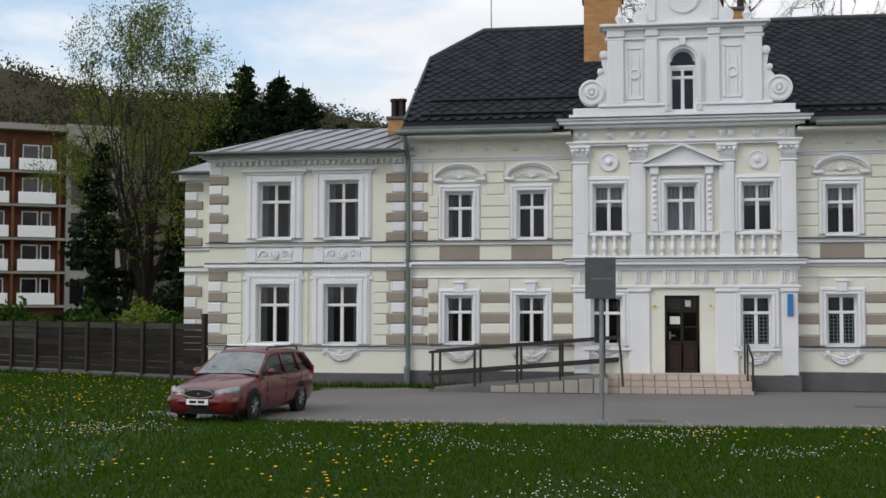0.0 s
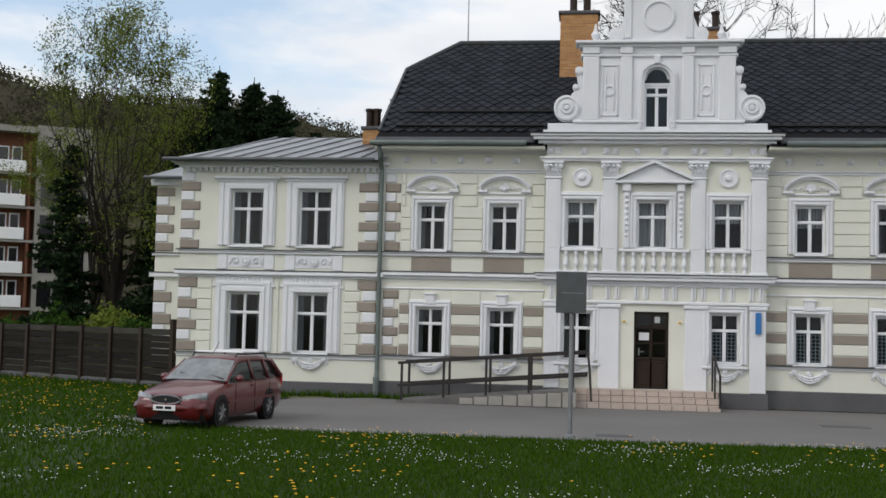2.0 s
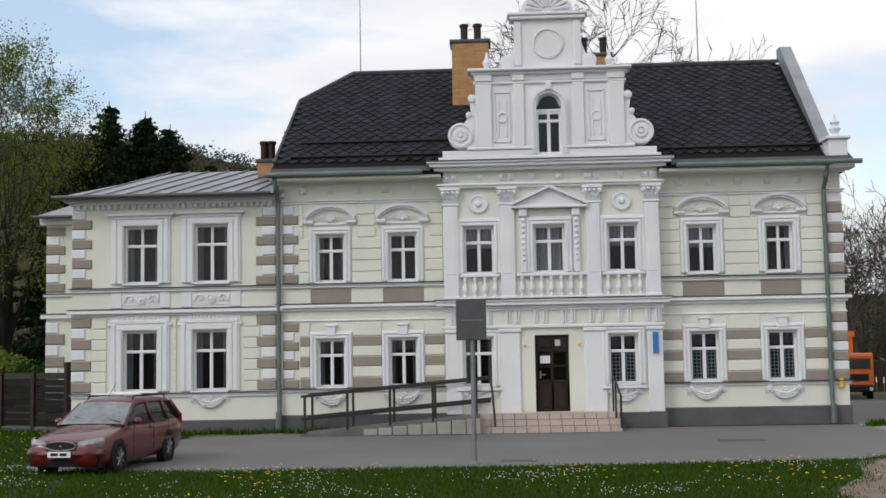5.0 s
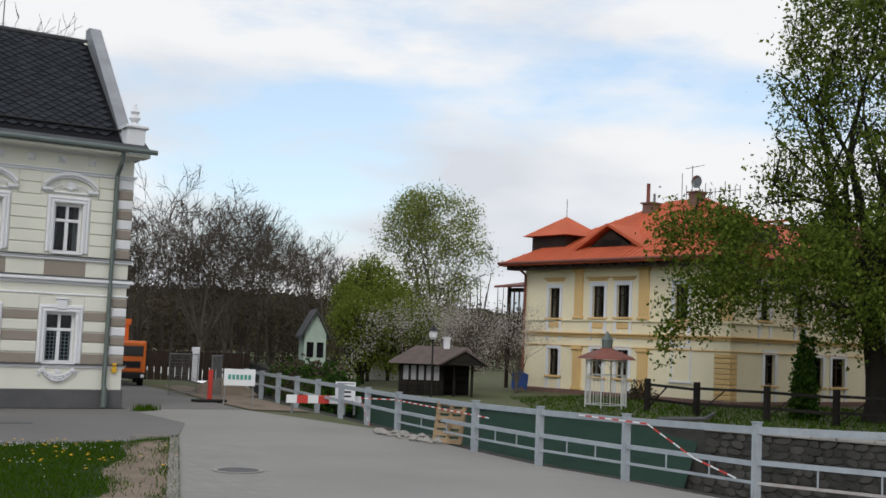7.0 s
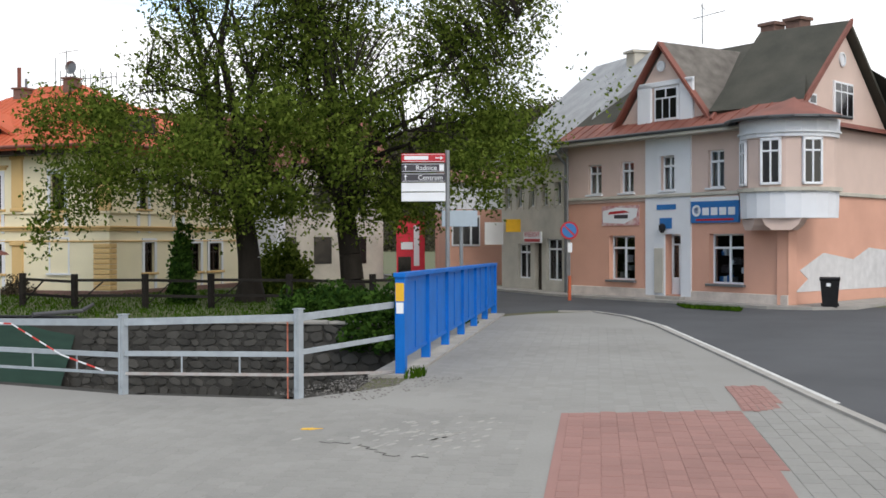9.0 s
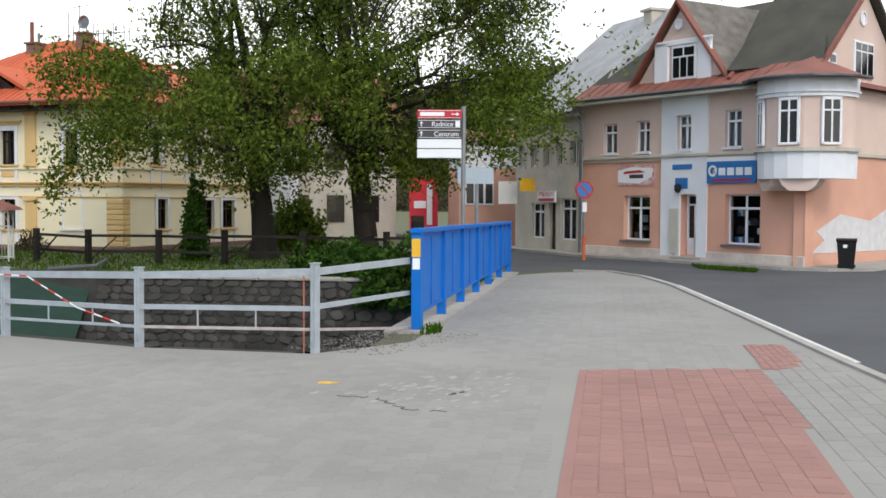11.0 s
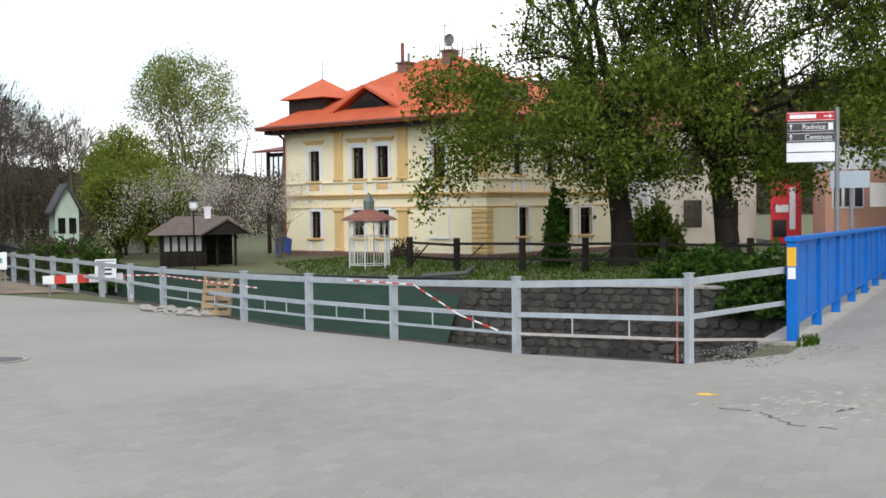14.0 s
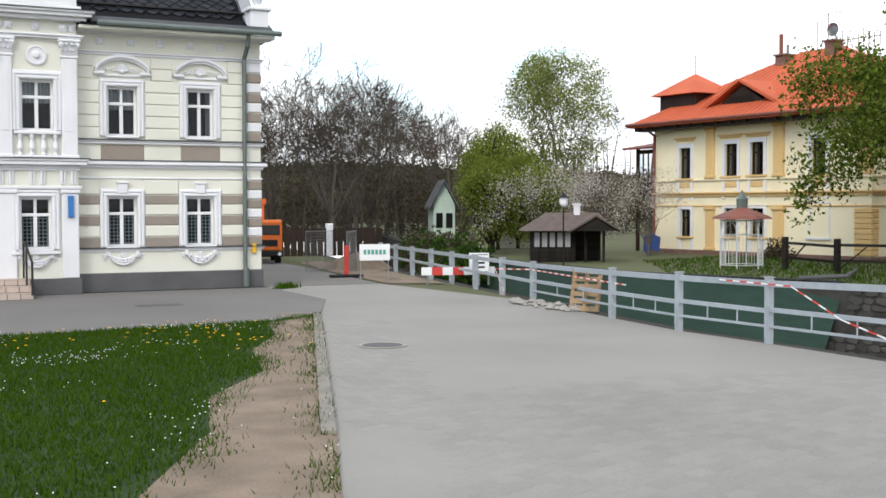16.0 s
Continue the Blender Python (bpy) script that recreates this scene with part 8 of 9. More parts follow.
hill("hill", 290, 130, 110, 120, 34, 6)
g = np.random.default_rng(9)
pts = []
for i in range(150):
    x, y = 13 + i * 0.30 + g.normal(0, 1.5), 88 + g.normal(0, 5) - 0.06 * i
    h = g.uniform(3, 6.0) + 2.5 * noise.noise(Vector((i * 0.07, 0.4, 2.0)))
    for k in range(26):
        z = h * g.uniform(0.05, 1)
        pts.append((x + g.normal(0, 1.2) * (1.1 - z / h * 0.6), y + g.normal(0, 1.2), z))
tagged(leaves_mesh(random.Random(9), pts, 10, 0.4, 0.12, BUD, "riverside_woods", None), "dense leafless riverside woods", "woods", kind="stuff")
s = Shape()
for i in range(200):
    x, y, h = 13 + i * 0.24 + g.normal(0, 1), 84 + g.normal(0, 5), g.uniform(4, 8)
    s.tube((x, y, 0), (x + g.normal(0, 0.5), y, h), 0.12, 0.03, 4, False)
tagged(solid("riverside_trunks", s, BARK_GREY, "thin bare trunks of the riverside woods", "woods"), kind="stuff")

# ---- garden across the river ----
flat("garden_lawn", [(23.9, 23.4), (22.2, 30), (23, 40), (30, 46), (34, 45), (35.2, 33.9), (44, 34.6), (44, 24), (31, 15.5), (27.1, 13.9), (25.8, 18.1)], 0.02, EARTH, "garden lawn across the river", "lawn")
gf = thing("garden_fence", pose(0, 0, 0), "dark brown wooden post-and-rail garden fence", "fence")
GP_ = [(27.6, 30.6), (27.4, 28.0), (28.4, 25.9), (29.5, 24.1), (30.2, 21.5), (31.2, 19.0), (32.4, 16.6)]
for i, (x, y) in enumerate(GP_):
    part("post", Shape().box(x - 0.08, y - 0.08, 0, x + 0.08, y + 0.08, 1.15), WOOD_DARK, gf)
    if i:
        a, b = GP_[i - 1], (x, y)
        for z in (0.45, 0.95):
            part("rail", bar((*a, z), (*b, z - 0.05 * (i % 2)), 0.05, 0.09), WOOD_DARK, gf)
        part("brace", bar((*a, 0.1), (a[0] + (b[0] - a[0]) * 0.4, a[1] + (b[1] - a[1]) * 0.4, 0.9), 0.04, 0.05), WOOD_DARK, gf)
GREENNET = mat("dark_green_net", (0.018, 0.045, 0.032), 0.85, 0.2, 1.2, 60, 0.2, stretch=(1, 1, 4))
net = thing("green_net", pose(0, 0, 0), "dark green netting hung on the river bank", "netting")
NB = [(20.3, 40), (20.55, 30.2), (22.9, 23.45)]
s = Shape()
for (p, q) in zip(NB, NB[1:]):
    n = 10
    for i in range(n):
        a = (p[0] + (q[0] - p[0]) * i / n, p[1] + (q[1] - p[1]) * i / n)
        b = (p[0] + (q[0] - p[0]) * (i + 1) / n, p[1] + (q[1] - p[1]) * (i + 1) / n)
        s.add([(a[0] - 0.5, a[1], -1.9), (b[0] - 0.5, b[1], -1.9), (b[0] + 0.3, b[1], 0.1 + 0.03 * (i % 2)), (a[0] + 0.3, a[1], 0.1 + 0.03 * ((i + 1) % 2))], [(0, 1, 2, 3)])
part("sheet", s, GREENNET, net)
part("pole", Shape().path([(p[0] + 0.2, p[1], 0.14) for p in NB], 0.05), BLACK, net)
slab = thing("water_pipe", pose(0, 0, 0), "dark pipe lying along the bank", "pipe")
part("tube", Shape().path([(22.5, 24.5, 0.22), (24.0, 24.2, 0.25), (27.2, 27.0, 0.2)], 0.06), PLINTH, slab)

GAZEBO_IRON = mat("white_painted_iron", (0.55, 0.56, 0.55), 0.6, 0.2, 4, 40, 0.05)
gz = thing("garden_gazebo", facing(26.9, 32.0, 0, 0), "small white wrought-iron garden pavilion with red roof", "gazebo")
for a in range(6):
    x, y = 0.75 * math.cos(a * 1.047 + 0.3), 0.75 * math.sin(a * 1.047 + 0.3)
    part("post", Shape().tube((x, y, 0), (x, y, 1.75), 0.026, n=6), GAZEBO_IRON, gz)
    x2, y2 = 0.75 * math.cos(a * 1.047 + 1.347), 0.75 * math.sin(a * 1.047 + 1.347)
    s = Shape().tube((x, y, 1.7), (x2, y2, 1.7), 0.022, n=5).tube((x, y, 1.2), (x2, y2, 1.2), 0.015, n=5).tube((x, y, 0.15), (x2, y2, 0.15), 0.015, n=5)
    if a != 4:
        for k in range(1, 6):
            s.tube((x + (x2 - x) * k / 6, y + (y2 - y) * k / 6, 0.15), (x + (x2 - x) * k / 6, y + (y2 - y) * k / 6, 1.2), 0.010, n=4)
    m0 = (Vector((x, y, 1.25)) + Vector((x2, y2, 1.25))) / 2
    for k in range(8):
        p0, p1 = math.pi * k / 8, math.pi * (k + 1) / 8
        dx = Vector((x2 - x, y2 - y, 0)) / 2
        s.tube(m0 + dx * math.cos(p0) + Vector((0, 0, 0.42 * math.sin(p0))), m0 + dx * math.cos(p1) + Vector((0, 0, 0.42 * math.sin(p1))), 0.012, n=4)
    part("side_grille", s, GAZEBO_IRON, gz)
part("roof", Shape().lathe(0, 0, [(1.05, 1.75), (0.95, 1.84), (0.3, 2.1), (0.2, 2.15)], 6), RED_TIN, gz)
part("lantern", Shape().lathe(0, 0, [(0.18, 2.12), (0.2, 2.45), (0.1, 2.6), (0.02, 2.75)], 8), GREENPIPE, gz)
hut = thing("garden_hut", facing(24.0, 38.6, 0, 4), "dark wooden garden hut with brown shingle roof and chimney", "hut")
for i in range(16):
    part("wall_board", Shape().box(-1.55 + i * 0.1, -0.02 + 0.01 * (i % 2), 0, -1.46 + i * 0.1, 0.03, 1.35), WOOD_DARK, hut)
part("wall", Shape().box(-1.5, 0.03, 0, 0.2, 2.0, 1.35).box(0.2, 1.2, 0, 1.3, 2.0, 1.35), WOOD_DARK, hut)
for x in (0.6, 1.3):
    part("porch_post", Shape().box(x - 0.05, -0.05, 0, x + 0.05, 0.05, 1.3), WOOD_DARK, hut)
part("roof", Shape().add([(-1.95, -0.5, 1.25), (1.7, -0.5, 1.25), (1.2, 1.0, 1.95), (-0.9, 1.0, 1.95), (1.7, 2.4, 1.25), (-1.95, 2.4, 1.25)], [(0, 1, 2, 3), (3, 2, 4, 5), (1, 4, 2), (0, 3, 5)]), mat("brown_shingle", (0.11, 0.085, 0.075), 0.9, 0.3, 4, 30, 0.3), hut)
part("porch_gable", Shape().prism([(0.1, 1.25), (1.75, 1.25), (0.95, 1.75)], -0.6, -0.5), WOOD_DARK, hut)
part("porch_roof", Shape().prism([(-0.05, 1.22), (0.95, 1.80), (0.95, 1.88), (-0.15, 1.24)], -0.7, 0.9).prism([(1.9, 1.22), (0.95, 1.80), (0.95, 1.88), (2.0, 1.24)], -0.7, 0.9), bpy.data.materials["brown_shingle"], hut)
for i in range(5):
    part("window_pane", Shape().box(-1.4 + i * 0.3, -0.05, 0.62, -1.2 + i * 0.3, -0.03, 1.18), CURTAIN, hut, "pale curtained hut window")
part("chimney", Shape().chamfer(0.2, 0.8, 1.5, 0.45, 1.05, 2.3, 0.02).box(0.15, 0.75, 2.25, 0.5, 1.1, 2.32), WHITE, hut)
lamp = thing("garden_lamp", pose(20.9, 34.1, 0), "black garden lamp post with white lantern", "street lamp")
part("pole", Shape().tube((0, 0, -0.6), (0, 0, 2.2), 0.03, n=6), BLACK, lamp)
part("lantern", Shape().lathe(0, 0, [(0.08, 2.2), (0.14, 2.28), (0.15, 2.45), (0.06, 2.52)], 8), SIGN_WHITE, lamp)
part("cap", Shape().lathe(0, 0, [(0.2, 2.5), (0.08, 2.6), (0.02, 2.68)], 8), BLACK, lamp)
solid("blue_tarp", Shape().prism([(-0.3, 0.2), (-0.1, 0), (0.12, 0.25), (0.4, 0.1), (0.46, 0.8), (0.1, 0.95), (-0.3, 0.85)], 0, 0.5), mat("blue_tarpaulin", (0.02, 0.06, 0.22), 0.5, 0.3, 4, 20, 0.5), "crumpled blue tarpaulin over a stack beside the villa", "tarpaulin", m=facing(31.0, 43.0))
gh = thing("green_house", facing(29.9, 63.5, 0, 4), "pale green gabled house down the river", "house")
PALEG = mat("pale_green_plaster", (0.42, 0.52, 0.45), 0.9)
part("wall", Shape().box(0, 0, 0, 1.3, 5, 2.3).prism([(0, 2.3), (1.3, 2.3), (0.65, 3.6)], 0, 5), PALEG, gh)
part("roof", Shape().prism([(-0.25, 2.0), (0.65, 3.65), (1.55, 2.0), (1.55, 2.15), (0.65, 3.85), (-0.25, 2.15)], -0.3, 5.2), TIN_DARK, gh)
for x in (0.15, 0.75):
    part("window", Shape().box(x, -0.04, 0.9, x + 0.4, -0.002, 1.8), bpy.data.materials["dark_pane"], gh)
shed = thing("long_shed", facing(29.5, 54, 0, 0), "low shed with a flat tin roof by the river", "shed")
part("wall", Shape().box(-1.5, 0, 0, 3, 3, 1.5), GREYWALL, shed)
part("roof", Shape().box(-1.8, -0.3, 1.5, 3.3, 3.3, 1.62), TIN_DARK, shed)

# ---- building site on the lane ----
solid("earth_mound", Shape().lathe(15.1, 38.5, [(1.2, 0), (0.85, 0.3), (0.45, 0.5), (0.06, 0.58)], 14), DIRT, "heap of sandy earth on the lane", "earth heap")
flat("sand_patch", [(12.75, 30.4), (14.2, 29.6), (15.2, 36), (15.6, 44), (14.4, 43), (13.3, 36)], 0.026, DIRT, "sandy dug-up strip along the bank", "bare earth")
kb = thing("banner_frame", pose(12.9, 31.7, 0, 0, 0, -16), "white company banner with green letter shapes on a steel frame", "banner")
for x in (-0.42, 0.42):
    part("leg", Shape().tube((x, 0, 0), (x * 0.93, 0.1, 1.12), 0.02, n=6), METAL, kb)
part("sheet", Shape().chamfer(-0.45, -0.02, 0.62, 0.45, 0.0, 1.10, 0.005), SIGN_WHITE, kb)
for i in range(6):
    part("letter_shape", Shape().box(-0.33 + i * 0.115, -0.03, 0.80, -0.25 + i * 0.115, -0.021, 0.94), mat("green_print", (0.08, 0.30, 0.24), 0.6) if i == 0 else bpy.data.materials["green_print"], kb)
bb = thing("road_barrier", pose(14.2, 29.0, 0, 0, 0, -14), "red and white striped road barrier", "barrier")
for i in range(7):
    part("stripe", Shape().box(-0.95 + i * 0.3, -0.02, 0.3, -0.66 + i * 0.3, 0.02, 0.52), STRIPE_R if i % 2 else SIGN_WHITE, bb)
for x in (-0.8, 0.95):
    part("leg", Shape().box(x, 0.02, 0, x + 0.05, 0.06, 0.5), METAL, bb)
ns = thing("notice_board", pose(14.75, 28.6, 0, 0, 0, -20), "white notice board fixed to the railing", "sign")
part("board", Shape().chamfer(-0.28, -0.02, 0.35, 0.28, 0.0, 0.92, 0.005), SIGN_WHITE, ns)
part("border", Shape().box(-0.24, -0.026, 0.39, 0.24, -0.0205, 0.41).box(-0.24, -0.026, 0.86, 0.24, -0.0205, 0.88), BLACK, ns)
for i in range(3):
    part("text_bar", Shape().box(-0.16, -0.026, 0.5 + i * 0.12, 0.16, -0.0205, 0.55 + i * 0.12), BLACK, ns)
    part("leg", Shape().box(-0.02, 0, 0, 0.02, 0.02, 0.4), METAL, ns) if i == 0 else None
for k, (x, y, a) in enumerate(((13.3, 37.6, 25), (14.0, 36.4, 55))):
    mf = thing("mesh_fence_panel", pose(x, y, 0, 0, 0, a), "grey steel mesh site fence panel", "fence panel", "site fence panels")
    mf.scale = (0.72, 0.72, 0.72)
    s = Shape()
    for z in (0.1, 1.9):
        s.tube((-0.9, 0, z), (0.9, 0, z), 0.022, n=6)
    for px in (-0.9, 0.9):
        s.tube((px, 0, 0), (px, 0, 1.95), 0.022, n=6)
    part("frame", s, METAL, mf)
    s = Shape()
    for i in range(26):
        s.box(-0.88 + i * 0.07, -0.004, 0.1, -0.872 + i * 0.07, 0.004, 1.9)
    for i in range(12):
        s.box(-0.9, -0.004, 0.15 + i * 0.15, 0.9, 0.004, 0.158 + i * 0.15)
    part("mesh", s, METAL, mf)
bc = thing("warning_beacon", pose(12.78, 33.7, 0), "red and white site beacon board", "beacon")
part("board", Shape().chamfer(-0.07, -0.03, 0.1, 0.07, 0.03, 1.0, 0.02), STRIPE_R, bc)
part("foot", Shape().chamfer(-0.5, -0.2, 0, 0.5, 0.2, 0.1, 0.03), RUBBER, bc)
gt = thing("brown_gate", pose(17.6, 49, 0, 0, 0, -8), "brown board gate across the lane", "gate")
for i in range(18):
    part("board", Shape().box(-2.7 + i * 0.3, 0, 0, -2.43 + i * 0.3, 0.05, 1.25), FRAME_BROWN, gt)
for x, w in ((-2.9, 0.2), (0.1, 0.2)):
    part("pillar", Shape().chamfer(x, -0.1, 0, x + w + 0.1, 0.2, 1.45, 0.03), WHITE, gt)
pal = thing("wooden_pallet", pose(13.05, 20.6, 0, 72, 0, -52), "raw wooden pallet leaning on the railing", "pallet")
pal.scale = (0.8, 0.8, 0.8)
for i in range(6):
    part("board", Shape().box(-0.4, i * 0.2, 0.08, 0.4, i * 0.2 + 0.13, 0.10), WOOD_RAW, pal)
for x in (-0.4, -0.05, 0.3):
    part("bearer", Shape().box(x, 0, 0, x + 0.1, 1.13, 0.08), WOOD_RAW, pal)
s = Shape()
rng = random.Random(2)
for i in range(60):
    x, y, r = rng.uniform(12.6, 13.3), rng.uniform(20.6, 23.3), rng.uniform(0.04, 0.13)
    s.lathe(x, y, [(r * 0.5, 0), (r, r * 0.5), (r * 0.3, r)], 5)
solid("rubble", s, KERB, "pale broken concrete rubble by the railing", "rubble", kind="stuff")
tr_ = thing("orange_truck", facing(13.3, 43.0, 0, 3), "orange lorry parked behind the house", "truck")
tr_.scale = (0.72, 0.72, 0.72)
part("cab", Shape().chamfer(-1.1, 0, 0.65, 0.55, 1.9, 2.35, 0.12), ORANGE, tr_)
part("windscreen", Shape().chamfer(-0.95, -0.02, 1.55, 0.42, 0.0, 2.1, 0.03), bpy.data.materials["dark_pane"], tr_)
part("grille", Shape().box(-0.8, -0.03, 0.95, 0.3, -0.005, 1.3), BLACK, tr_)
part("bumper", Shape().chamfer(-1.1, -0.2, 0.4, 0.58, 0.1, 0.72, 0.05), BLACK, tr_)
part("load_bed", Shape().chamfer(-1.15, 2.0, 0.9, 0.6, 6, 1.9, 0.05), ORANGE, tr_)
part("crane", Shape().box(-0.6, 2.0, 1.9, -0.3, 2.3, 3.4).box(-0.7, 1.9, 3.2, -0.2, 2.4, 3.5), ORANGE, tr_)
for x in (-1.05, 0.3):
    for y in (0.8, 4.8):
        part("wheel", Shape().tube((x - 0.1, y, 0.45), (x + 0.2, y, 0.45), 0.45, n=18), RUBBER, tr_)
    part("headlight", Shape().tube((x + 0.1, -0.22, 0.55), (x + 0.1, -0.19, 0.55), 0.1, n=10), SIGN_WHITE, tr_)

# ---- lawn: blades, flowers, bare patch ----
DIRT_POLY = [(7.5, 21.9), (6.4, 21.3), (5.9, 19.2), (4.9, 17.2), (4.4, 15.0), (3.2, 13.2), (2.7, 11.2), (1.6, 9.0), (0.7, 5.5), (1.1, 3.6), (1.35, 3.8), (3.77, 10.56)]
flat("bare_patch", DIRT_POLY, 0.036, DIRT, "trampled bare earth along the lawn kerb", "bare earth")


def inside(px, py, poly):
    c = np.zeros(len(px), bool)
    for (x0, y0), (x1, y1) in zip(poly, poly[1:] + poly[:1]):
        m_ = ((y0 > py) != (y1 > py)) & (px < (x1 - x0) * (py - y0) / (y1 - y0 + 1e-12) + x0)
        c ^= m_
    return c


def scatter(poly, box, n, seed, avoid=None, keep=1.0):
    g = np.random.default_rng(seed)
    x, y = g.uniform(box[0], box[1], n), g.uniform(box[2], box[3], n)
    m_ = inside(x, y, poly)
    if avoid is not None:
        m_ &= ~inside(x + g.normal(0, 0.2, n) + 0.14 * np.sin(y * 2.3), y + g.normal(0, 0.2, n) + 0.1 * np.sin(x * 3.1), avoid) | (g.random(n) < 1 - keep)
    return g, x[m_], y[m_]


def blades(name, poly, box, n, h, w, seed, material, label, avoid=None, z=0.02):
    g, x, y = scatter(poly, box, n, seed, avoid, 0.9995)
    k = len(x)
    a, hh = g.uniform(0, 6.283, k), h * g.uniform(0.4, 1.3, k)
    ww = w * g.uniform(0.6, 1.4, k)
    base = np.stack([x, y, np.full(k, z)], 1)
    off = np.stack([np.cos(a) * ww, np.sin(a) * ww, np.zeros(k)], 1)
    tip = base + np.stack([g.normal(0, 0.4, k) * hh, g.normal(0, 0.4, k) * hh, hh], 1)
    v = np.stack([base - off, base + off, tip], 1).reshape(-1, 3)
    me = bpy.data.meshes.new(name)
    me.from_pydata(v.tolist(), [], np.arange(len(v)).reshape(-1, 3).tolist())
    me.materials.append(material)
    return tagged(new(name, me), label, "grass", kind="stuff")


blades("grass", LAWN, (-7, 8, 7, 22.5), 230000, 0.075, 0.009, 1, GRASS, "short green spring grass", DIRT_POLY)
blades("far_grass", LAWN, (-30, -7, 10, 36), 150000, 0.10, 0.014, 2, GRASS, "rough green grass towards the fence")
blades("garden_grass", [(23.9, 23.4), (22.4, 30), (27, 38), (33, 40), (35, 33.5), (40, 33), (40, 24), (31, 16), (27, 14.5), (25.8, 18.1)], (22, 40, 14, 40), 22000, 0.12, 0.02, 3, GRASS, "garden grass across the river")
blades("verge_grass", [(37.9, 11.2), (36.2, 10.4), (35.2, 8.4), (36.4, 8.6)], (35, 38, 8, 11.3), 4000, 0.1, 0.02, 4, GRASS, "verge grass")


def flowers(name, pts, r, z, material, label):
    s = Shape()
    for x, y, k in pts:
        q = r * k
        s.add([(x + q * math.cos(i * 1.047), y + q * math.sin(i * 1.047), z + 0.01 * k) for i in range(6)] + [(x, y, z + 0.02)], [(i, (i + 1) % 6, 6) for i in range(6)])
    me = bpy.data.meshes.new(name)
    me.from_pydata(s.v, [], s.f)
    me.materials.append(material)
    return tagged(new(name, me), label, "flowers", kind="stuff")


DAND = mat("dandelion_yellow", (0.75, 0.42, 0.01), 0.8, 0.1)
DAISY = mat("daisy_white", (0.75, 0.75, 0.72), 0.8, 0.05)
g, x, y = scatter(LAWN, (-28, 8, 7.5, 34), 5200, 11, DIRT_POLY, 1)
k = np.array([noise.noise(Vector((a * 0.35, b * 0.35, 3.3))) for a, b in zip(x, y)]) + 0.4 * (x < -7.5) * (y > 21)
m_ = k + g.normal(0, 0.1, len(k)) > 0.27
flowers("dandelions", list(zip(x[m_], y[m_], g.uniform(0.7, 1.4, m_.sum()))), 0.024, 0.14, DAND, "yellow dandelions in the lawn")
g, x, y = scatter(LAWN, (-12, 8, 7.5, 22), 16000, 12, DIRT_POLY, 1)
k = np.array([noise.noise(Vector((a * 0.5, b * 0.5, 8.1))) for a, b in zip(x, y)])
m_ = (k + g.normal(0, 0.22, len(k))) > 0.36
flowers("daisies", list(zip(x[m_], y[m_], g.uniform(0.7, 1.3, m_.sum()))), 0.010, 0.085, DAISY, "white daisies in the lawn")

# ---- stones of the river wall ----
rng = random.Random(31)
variants = []
for k in range(10):
    s = Shape()
    pts = []
    for i in range(7):
        a = 6.283 * i / 7 + rng.uniform(-0.25, 0.25)
        r = rng.uniform(0.85, 1.12)
        pts.append((math.cos(a) * r, math.sin(a) * r))
    d = rng.uniform(0.03, 0.08)
    s.add([(x * 0.51, 0.1, z * 0.51) for x, z in pts] + [(x * 0.44, -d, z * 0.43) for x, z in pts], [tuple(range(7, 14))] + [(i, (i + 1) % 7, (i + 1) % 7 + 7, i + 7) for i in range(7)])
    variants.append(s)
STONE_ONE = mat("river_stone_single", (0.026, 0.025, 0.023), 0.9, 0.3, 2, 25, 0.5, color2=(0.105, 0.10, 0.09), obj=0.7, spec=0.2)
shared = [s.mesh("stone", STONE_ONE) for s in variants]
far_wall = bpy.data.objects["river_wall_far"]


def stone_face(p, q, z0, z1, parent, limit, name):
    """Rough coursed stones on a wall face between two plan points."""
    m, length = along(p, q), math.hypot(q[0] - p[0], q[1] - p[1])
    rest, z, made = Shape(), z1, 0
    while z > z0:
        h, x = rng.uniform(0.17, 0.3), 0.0
        while x < length:
            w = rng.uniform(0.22, 0.55)
            loc = m @ Matrix.Translation((x + w / 2, 0.0, z - h / 2)) @ Matrix.Rotation(rng.uniform(-0.35, 0.35), 4, "Y") @ Matrix.Diagonal((w * rng.uniform(0.9, 1.2), 1, h * rng.uniform(0.9, 1.3), 1))
            k = rng.randrange(10)
            if made < limit:
                o = new("stone", shared[k])
                o.parent = parent
                o.matrix_world = loc
                made += 1
            else:
                rest.add([loc @ Vector(v) for v in variants[k].v], variants[k].f)
            x += w
        z -= h
    if rest.v:
        tagged(part(name, rest, STONE, parent), kind="stuff")


# seen from the river, the face lies to the right of the way from north to south
stone_face((23.07, 23.25), (25.07, 18.1), -2.4, 0.0, far_wall, 160, "stone_rest")
stone_face((25.07, 18.1), (26.4, 13.6), -2.4, 0.0, far_wall, 140, "stone_rest")
stone_face((21.2, 30), (23.07, 23.25), -2.6, -1.2, far_wall, 0, "stone_rest")
coping = thing("wall_coping", pose(0, 0, 0), "uneven flat coping stones on the river wall", "coping")
for p, q in (((23.07, 23.25), (25.07, 18.1)), ((25.07, 18.1), (26.2, 14.4))):
    m, length = along(p, q), math.hypot(q[0] - p[0], q[1] - p[1])
    x = 0
    while x < length:
        w = rng.uniform(0.5, 1.0)
        o = part("coping_stone", Shape().chamfer(x + 0.01, -0.1, 0.0, x + w - 0.01, 0.5, 0.07 + rng.uniform(0, 0.03), 0.02), KERB, coping)
        o.matrix_local = m
        x += w

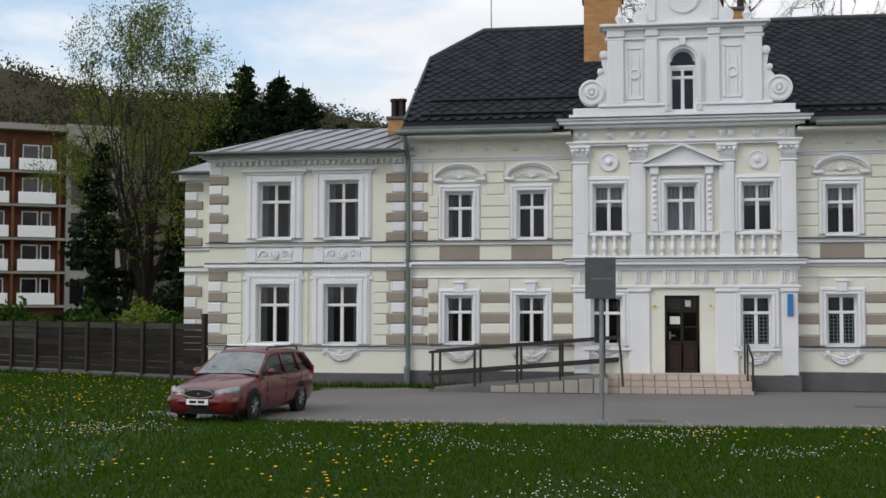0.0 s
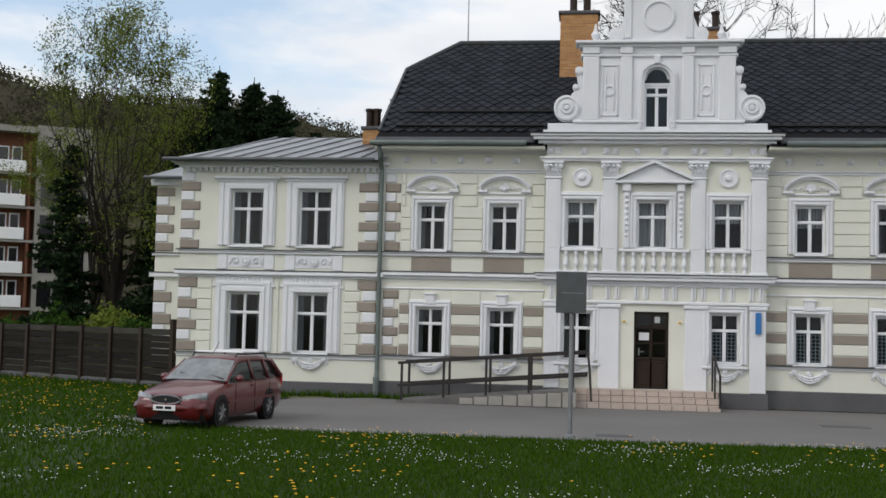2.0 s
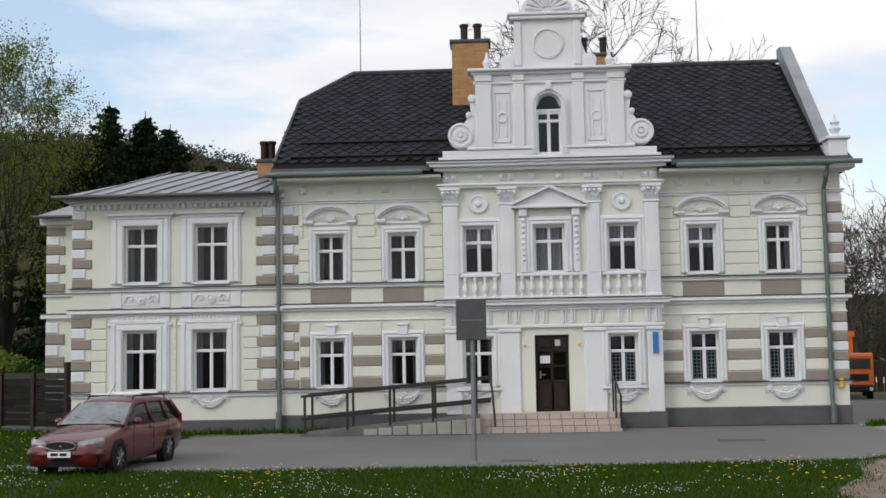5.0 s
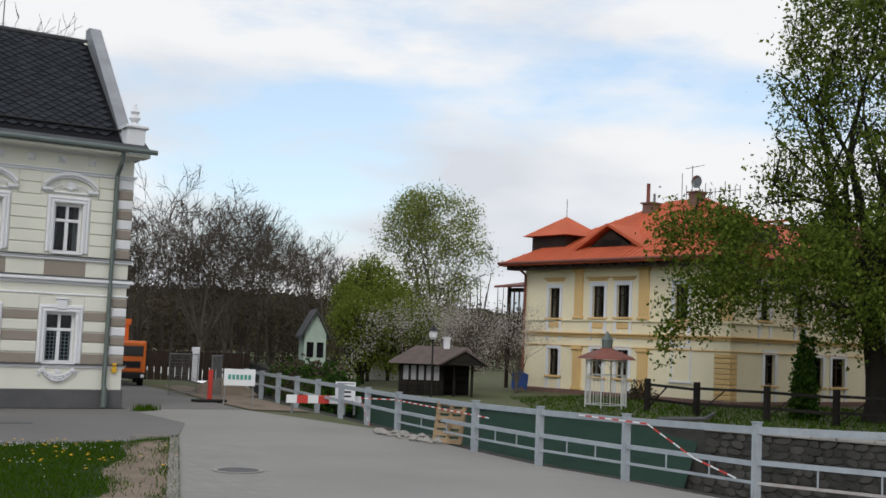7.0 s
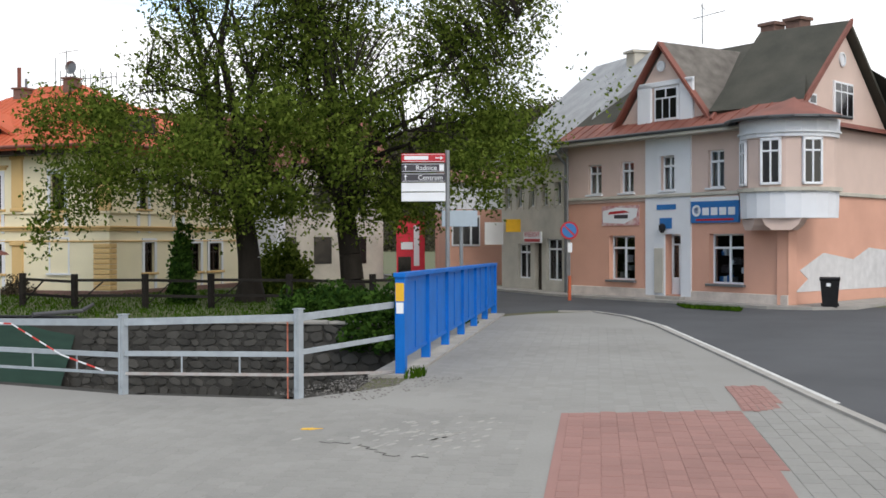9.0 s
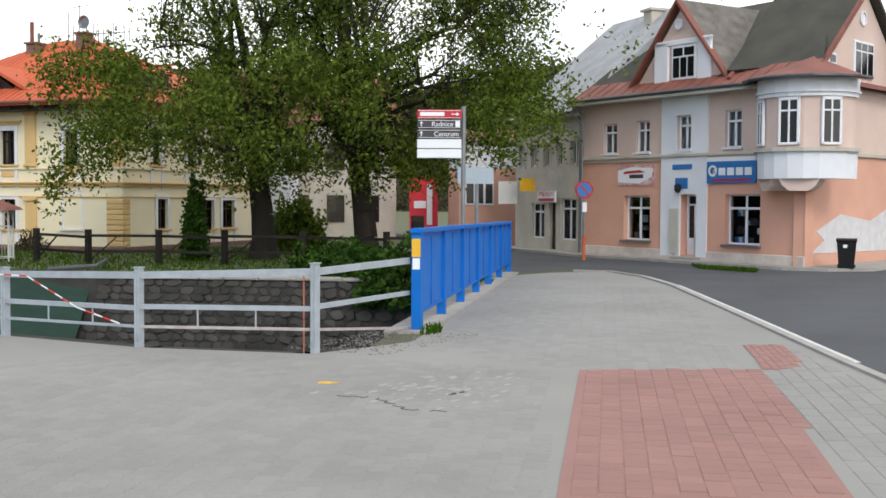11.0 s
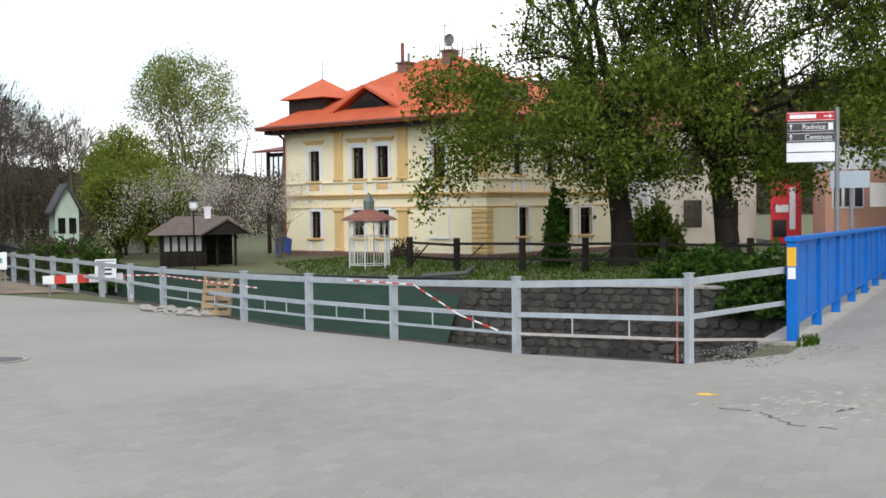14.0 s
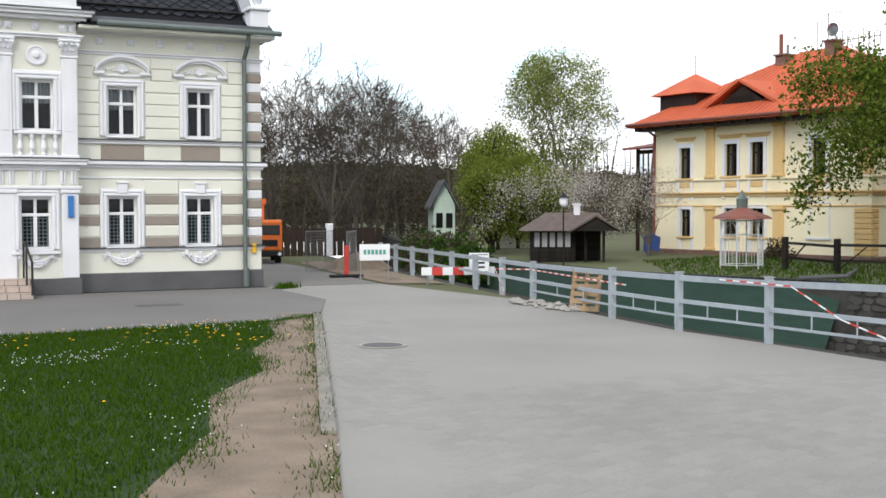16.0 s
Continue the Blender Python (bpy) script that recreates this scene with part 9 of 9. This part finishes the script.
# ---- paving stones ----
pd_ = math.atan2(5.39 - 3.16, 13.77 - 7.85)
cx, sx = math.cos(pd_), math.sin(pd_)


def in_poly(x, y, poly):
    c = False
    for (x0, y0), (x1, y1) in zip(poly, poly[1:] + poly[:1]):
        if (y0 > y) != (y1 > y) and x < (x1 - x0) * (y - y0) / (y1 - y0) + x0:
            c = not c
    return c


def paver_shape(l, w, h, b=0.006):
    return [(-l, -w, 0), (l, -w, 0), (l, w, 0), (-l, w, 0), (-l + b, -w + b, h), (l - b, -w + b, h), (l - b, w - b, h), (-l + b, w - b, h)], [(4, 5, 6, 7), (0, 1, 5, 4), (1, 2, 6, 5), (2, 3, 7, 6), (3, 0, 4, 7)]


def wavy_shape(l, w, h, b=0.006):
    """An interlocking stone with a kinked outline."""
    k = w * 0.28
    out = [(-l, -w), (-l * 0.3, -w + k), (l * 0.3, -w - k + k), (l, -w + k), (l, w + k), (l * 0.3, w), (-l * 0.3, w + k), (-l, w)]
    n = len(out)
    return [(x, y, 0) for x, y in out] + [(x * 0.965, y * 0.94, h) for x, y in out], [tuple(range(n, 2 * n))] + [(i, (i + 1) % n, (i + 1) % n + n, i + n) for i in range(n)]


def lay(poly, box, l, w, z, h, shape, material, single, parent, limit, joint=0.006, rand=0.003):
    v0, f0 = shape(l - joint / 2, w - joint / 2, h)
    rest, made, mesh = Shape(), 0, None
    u0, u1, t0, t1 = box
    j = 0
    t = t0
    while t < t1:
        u = u0 + (l if j % 2 else 0)
        while u < u1:
            x, y = u * cx - t * sx, u * sx + t * cx
            if in_poly(x, y, poly):
                dz = rng.uniform(-rand, rand)
                if made < limit:
                    if mesh is None:
                        one = Shape().add(v0, f0)
                        mesh = one.mesh("paver", single)
                    o = new("paver", mesh)
                    o.parent, o.location, o.rotation_euler = parent, (x, y, z + dz), (0, 0, pd_)
                    made += 1
                else:
                    rest.add([(x + a * cx - b * sx, y + a * sx + b * cx, z + c + dz) for a, b, c in v0], f0)
            u += 2 * l
        t += 2 * w
        j += 1
    if rest.v:
        me = bpy.data.meshes.new("paver_field")
        me.from_pydata(rest.v, [], rest.f)
        me.materials.append(material)
        ob = new("paver_field", me)
        ob.parent = parent
        tagged(ob, kind="stuff")


RED_ONE = mat("red_paver", (0.26, 0.14, 0.12), 0.9, 0.2, 0.6, 40, 0.2, obj=0.35)
strip_ob, way_ob, patch_ob = (bpy.data.objects[k] for k in ("red_paving_strip", "paved_way", "red_paving_patch"))
RED_POLY = [(13.77, 5.39), (14.95, 3.4), (8.93, 1.29), (7.85, 3.16)]
RED2_POLY = [(17.39, 4.2), (17.68, 3.72), (15.45, 2.95), (14.97, 3.38)]
lay(RED_POLY, (8, 17, -3, 2), 0.12, 0.10, 0.017, 0.006, paver_shape, PAVE_RED, RED_ONE, strip_ob, 300)
lay(RED2_POLY, (14, 20, -4, -1), 0.10, 0.05, 0.017, 0.007, paver_shape, PAVE_RED, RED_ONE, patch_ob, 40)
NEAR_GREY = [(13.6, 5.6), (13.2, 8.8), (12.4, 11.5), (9.5, 12.5), (6.0, 12.5), (4.6, 10.6), (3.7, 7.5), (5.5, 4.5), (7.7, 3.3)]
lay(NEAR_GREY, (2, 19, -3, 12), 0.14, 0.10, 0.0105, 0.0045, wavy_shape, PAVE, PAVE, way_ob, 0, 0.004, 0.0012)
FAR_GREY = [(17.0, 4.35), (22.2, 6.4), (27.5, 9.2), (28.5, 13.6), (17.5, 9.2), (14.5, 8.4), (13.8, 5.7), (14.95, 3.5)]
lay(FAR_GREY, (12, 33, -6, 6), 0.14, 0.10, 0.0105, 0.004, wavy_shape, PAVE, PAVE, way_ob, 0, 0.004, 0.001)
LEDGE = [(14.9, 3.25), (17.6, 3.6), (16.3, 2.85), (9.2, -0.6), (8.93, 1.2)]
lay(LEDGE, (7, 20, -5, 1), 0.2, 0.10, 0.010, 0.008, paver_shape, PAVE, PAVE, way_ob, 0)
KERB_EDGE = [(5.2, 10.8), (8.6, 20.5), (7.95, 22), (4.0, 10.7)]
lay(KERB_EDGE, (6, 24, 2, 22), 0.10, 0.10, 0.0105, 0.005, paver_shape, PAVE, PAVE, way_ob, 0, 0.004, 0.0012)

# settled stones with open dark joints, and pale dust swept into the paving
JOINT = mat("open_joint", (0.05, 0.047, 0.043), 0.95)
rng = random.Random(77)
x, y = 10.62, 6.95
for k in range(17):
    dx, dy = (-0.02, -0.15) if k % 2 == 0 else (rng.choice((-0.09, 0.07, -0.06)), -0.02)
    a, b = (x, y, 0.0175), (x + dx, y + dy, 0.0175)
    if k % 5 != 4:
        part("open_joint", bar(a, b, 0.016, 0.004), JOINT, way_ob)
    x, y = b[0], b[1]
DUST = mat("dusty_joint", (0.31, 0.30, 0.275), 0.95, 0.1, 3, 40, 0.1)
for k in range(70):
    u, w = rng.gauss(11.6, 0.55), rng.gauss(6.2, 0.5)
    r = rng.uniform(0.02, 0.05)
    part("dust_smear", Shape().prism([(u + r * 2.2 * math.cos(q * 1.047 + k), w + r * rng.uniform(0.5, 1.1) * math.sin(q * 1.047 + k)) for q in range(6)], 0.0155, 0.0178, "z"), DUST, way_ob)
